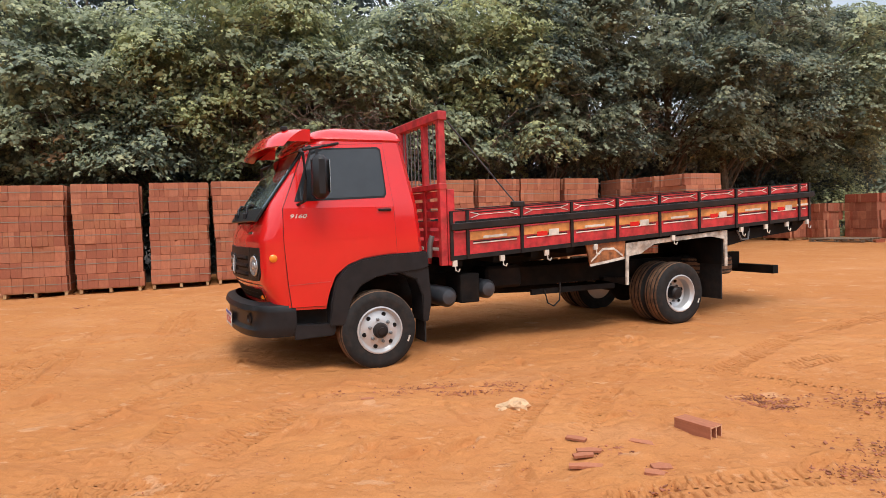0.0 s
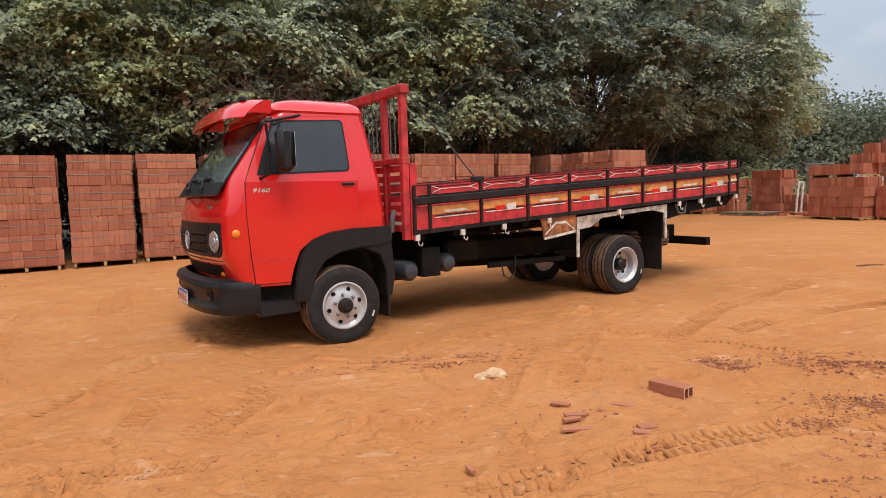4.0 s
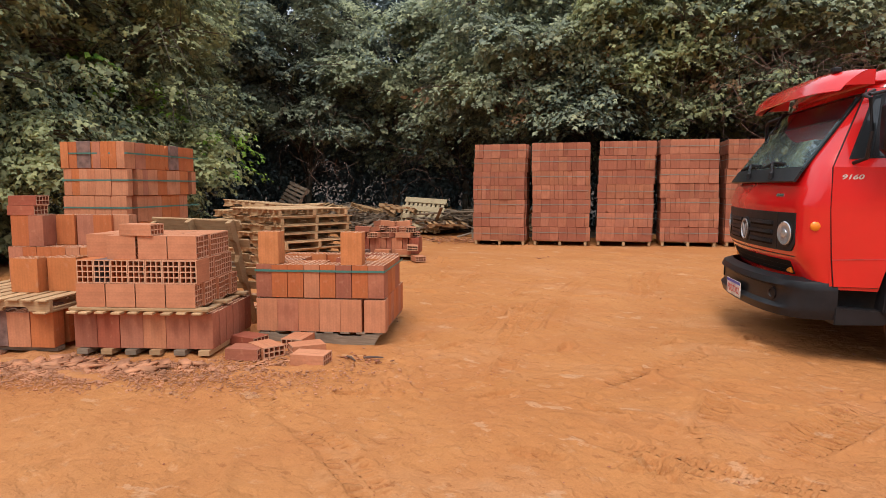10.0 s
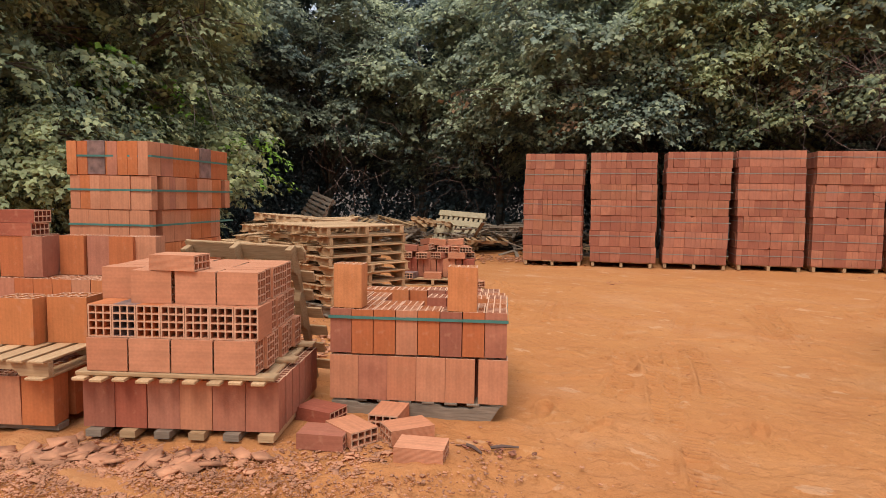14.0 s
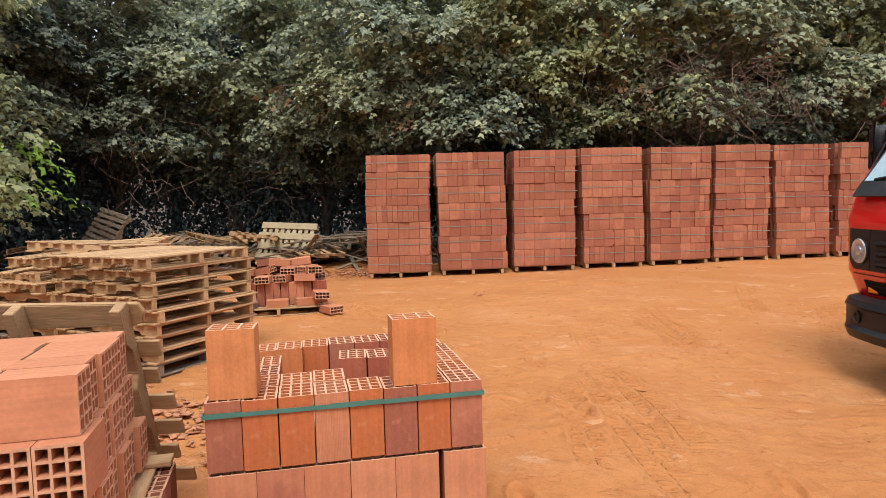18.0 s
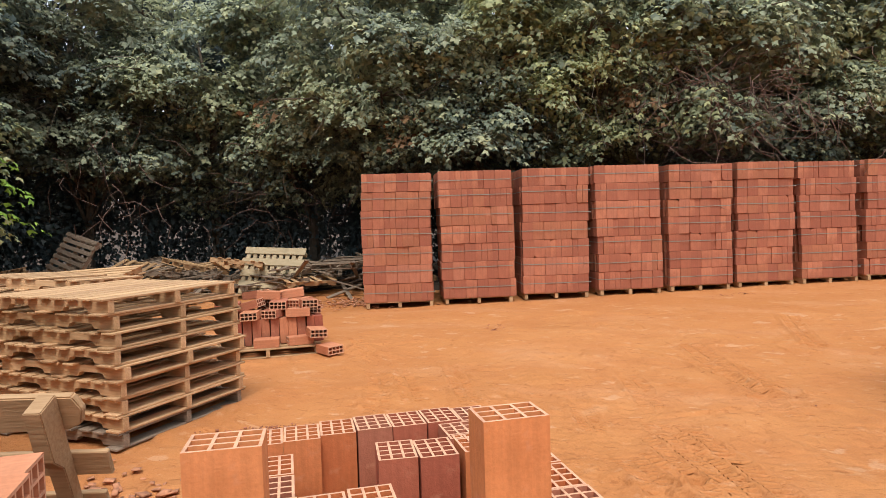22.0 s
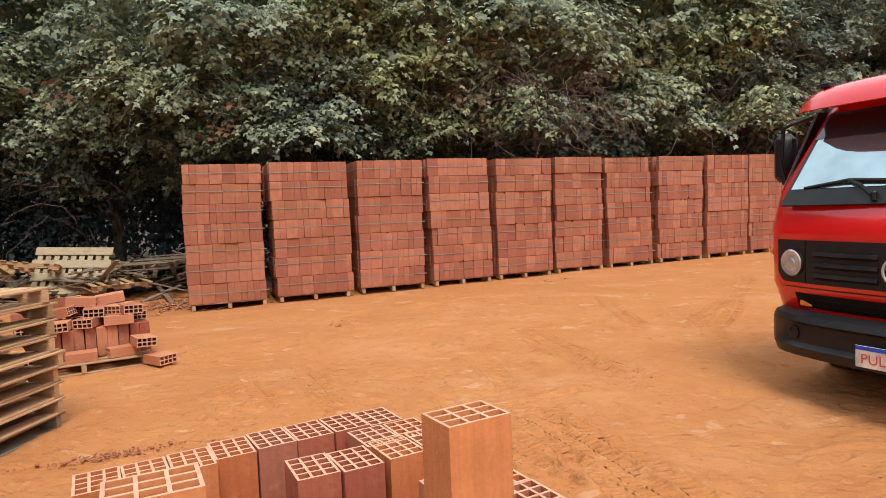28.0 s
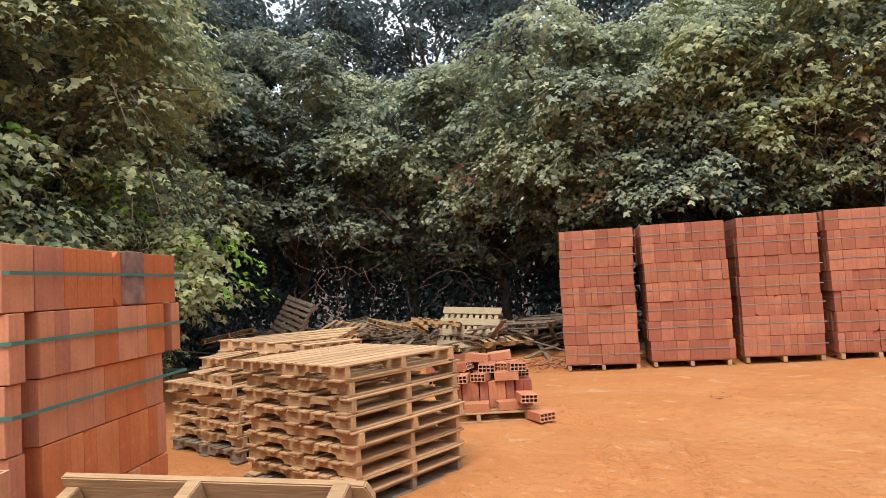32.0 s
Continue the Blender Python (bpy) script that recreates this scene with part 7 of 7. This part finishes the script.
for v, x, y, turn, s in PLAN:
    m = pose(x, y, ground_z(x, y) - 0.05, 0, 0, turn) @ Matrix.Diagonal((s, s, s, 1))
    if first[v]:
        WOODS[v].matrix_basis = m
        first[v] = False
    else:
        copy_thing(WOODS[v], pose(x, y, ground_z(x, y) - 0.05, 0, 0, turn)).scale = (s, s, s)

# undergrowth that closes the view below the crowns, its leaves coloured as deep shade
r_under = random.Random(77)
under = []
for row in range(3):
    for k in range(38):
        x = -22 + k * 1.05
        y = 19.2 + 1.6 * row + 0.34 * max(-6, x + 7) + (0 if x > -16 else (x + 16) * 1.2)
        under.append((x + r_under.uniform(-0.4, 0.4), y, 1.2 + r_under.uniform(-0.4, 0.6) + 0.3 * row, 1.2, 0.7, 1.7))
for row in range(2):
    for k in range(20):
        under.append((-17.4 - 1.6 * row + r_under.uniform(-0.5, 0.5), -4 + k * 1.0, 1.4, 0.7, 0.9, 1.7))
tagged(new("undergrowth", leaf_cloud("undergrowth", under, 14000, 14, 0.135, 9, LEAF_DEEP_SHADE)), "leafy undergrowth below the trees, deep shade put into its colour", "undergrowth", kind="stuff")

# dark leaf litter on the ground under the trees
litter_edge = [(-15.2, -8.0), (-15.2, 6.0), (-15.6, 10.0), (-16.0, 12.6), (-13.0, 14.4), (-9.6, 14.1), (-6.5, 15.3), (-2.0, 17.2), (4.0, 19.4), (10.0, 22.4), (13.5, 25.5), (16.0, 27.5)]
litter_co, litter_faces = [], []
for k, (x, y) in enumerate(litter_edge):
    away = Vector((-0.95, 0.3)) if y < 13 and x < -14 else Vector((-0.25, 0.97))
    for q in (0.0, 2.0, 6.0, 18.0, 40.0):
        px, py = x + away.x * q, y + away.y * q
        litter_co.append((px, py, ground_z(px, py) + (0.015 if q else -0.01) + r_under.uniform(0.0, 0.03) * (q > 0) + (3.0 if q > 30 else 0.0)))
    if k:
        litter_faces += [((k - 1) * 5 + q, k * 5 + q, k * 5 + q + 1, (k - 1) * 5 + q + 1) for q in range(4)]
tagged(new("leaf_litter", sheet("leaf_litter", np.array(litter_co), np.array(litter_faces), LITTER, True)), "dark brown leaf litter on the ground under the trees", "leaf litter", kind="stuff")

# bushes and bright young shoots at the yard's edge
shrub = [(-13.4, 3.4, 0.6, 0.9, 0.8, 0.8), (-13.8, 4.8, 0.9, 1.0, 0.9, 1.1), (-13.2, 2.0, 0.5, 0.8, 0.9, 0.7), (-13.6, 6.2, 0.7, 0.8, 0.9, 0.9), (-12.8, 3.0, 0.3, 0.6, 0.7, 0.4), (-14.4, 8.0, 0.8, 0.8, 1.0, 1.0), (-15.6, 9.0, 0.8, 0.9, 0.9, 1.0)]
shrub += [(13.4, 25.6, 1.1, 1.2, 1.0, 1.3), (14.8, 24.9, 1.0, 1.2, 1.0, 1.2), (16.3, 24.3, 0.9, 1.1, 1.0, 1.1), (11.6, 26.4, 1.2, 1.3, 1.0, 1.4), (15.5, 26.0, 2.0, 1.3, 1.0, 1.3)]
tagged(new("bush", spray_cloud("bush", shrub, 1700, 12, 0.105, 21, LEAF_OLIVE, 0.2)), "leafy olive bushes at the edge of the yard", "bush", kind="stuff")
shoots = [(-12.75, 8.95, 2.35, 0.45, 0.45, 0.28), (-12.45, 9.0, 1.75, 0.3, 0.35, 0.2), (-13.5, 7.5, 3.15, 0.5, 0.6, 0.28), (-13.9, 8.2, 2.75, 0.4, 0.4, 0.2), (-13.6, 6.3, 3.7, 0.4, 0.5, 0.25)]
tagged(new("bright_shoots", spray_cloud("bright_shoots", shoots, 42, 9, 0.13, 22, LEAF_BRIGHT, 0.1)), "bright green young leaves among darker bushes", "bush", kind="stuff")

# woods in the distance beyond the right-hand stacks
far_lobes = []
for k in range(60):
    a = r_under.uniform(-0.15, 0.75)
    d = r_under.uniform(58, 75)
    x, y = d * math.sin(a + 0.35), d * math.cos(a + 0.35)
    top = 6.5 + 6.0 * min(1, max(0, a))
    far_lobes.append((x, y, r_under.uniform(0.15, 0.85) * top, 4.2, 4.2, 2.6))
tagged(new("far_woods", leaf_cloud("far_woods", far_lobes, 15000, 14, 0.3, 31, LEAF_FAR, spread=0.9)), "hazy green woods in the distance", "woods", kind="stuff")
around = []
for k in range(90):
    a = 2 * math.pi * k / 90
    if 0.1 < a < 1.6:
        continue
    around.append((62 * math.sin(a), 62 * math.cos(a), 3.0, 4.0, 4.0, 4.5))
tagged(new("far_treeline", leaf_cloud("far_treeline", around, 5000, 12, 0.6, 33, LEAF_FAR, spread=0.9)), "distant green tree line round the yard", "woods", kind="stuff")

# dead leaves and dry twigs caught in the crowns
dry = [(-8.4, 14.5, 3.4, 0.2, 0.2, 0.5), (-4.55, 15.6, 4.7, 0.2, 0.2, 0.6), (-1.6, 16.6, 4.6, 0.35, 0.3, 0.45), (-6.5, 15.0, 4.3, 0.2, 0.2, 0.4), (-4.0, 15.8, 3.7, 0.7, 0.3, 0.4), (2.4, 18.0, 3.6, 0.4, 0.3, 0.4), (-11.0, 14.2, 3.9, 0.3, 0.3, 0.3)]
tagged(new("dead_leaves", spray_cloud("dead_leaves", dry, 80, 7, 0.12, 41, LEAF_DRY, 0.1)), "brown withered leaves hanging in the trees", "dead leaves", kind="stuff")
twigs = bmesh.new()
r_twig = random.Random(91)
for cx, cy, cz, spread_x, count in ((-2.6, 15.7, 3.6, 2.0, 260), (1.9, 17.5, 3.5, 1.8, 90), (-8.6, 15.8, 2.4, 1.6, 40), (-11.8, 15.4, 2.0, 1.6, 40), (5.0, 19.0, 3.6, 2.0, 60), (-14.0, 13.0, 2.4, 1.2, 30)):
    for _ in range(count):
        p = Vector((cx + r_twig.gauss(0, spread_x * 0.5), cy + r_twig.gauss(0, 0.4), cz + r_twig.gauss(0, 0.55)))
        d = Vector((r_twig.uniform(-1, 1), r_twig.uniform(-0.5, 0.3), r_twig.uniform(-0.9, 0.6))).normalized()
        pts = [p]
        for _ in range(3):
            d = (d + Vector((r_twig.uniform(-0.9, 0.9), r_twig.uniform(-0.5, 0.5), r_twig.uniform(-0.9, 0.5)))).normalized()
            pts.append(pts[-1] + d * r_twig.uniform(0.2, 0.4))
        tube(pts, [0.008, 0.006, 0.005, 0.002], 4, twigs)
tagged(new("dry_twigs", mesh_of("dry_twigs", twigs, TWIG)), "tangled dry brown twigs and vines under the crowns", "twigs", kind="stuff")
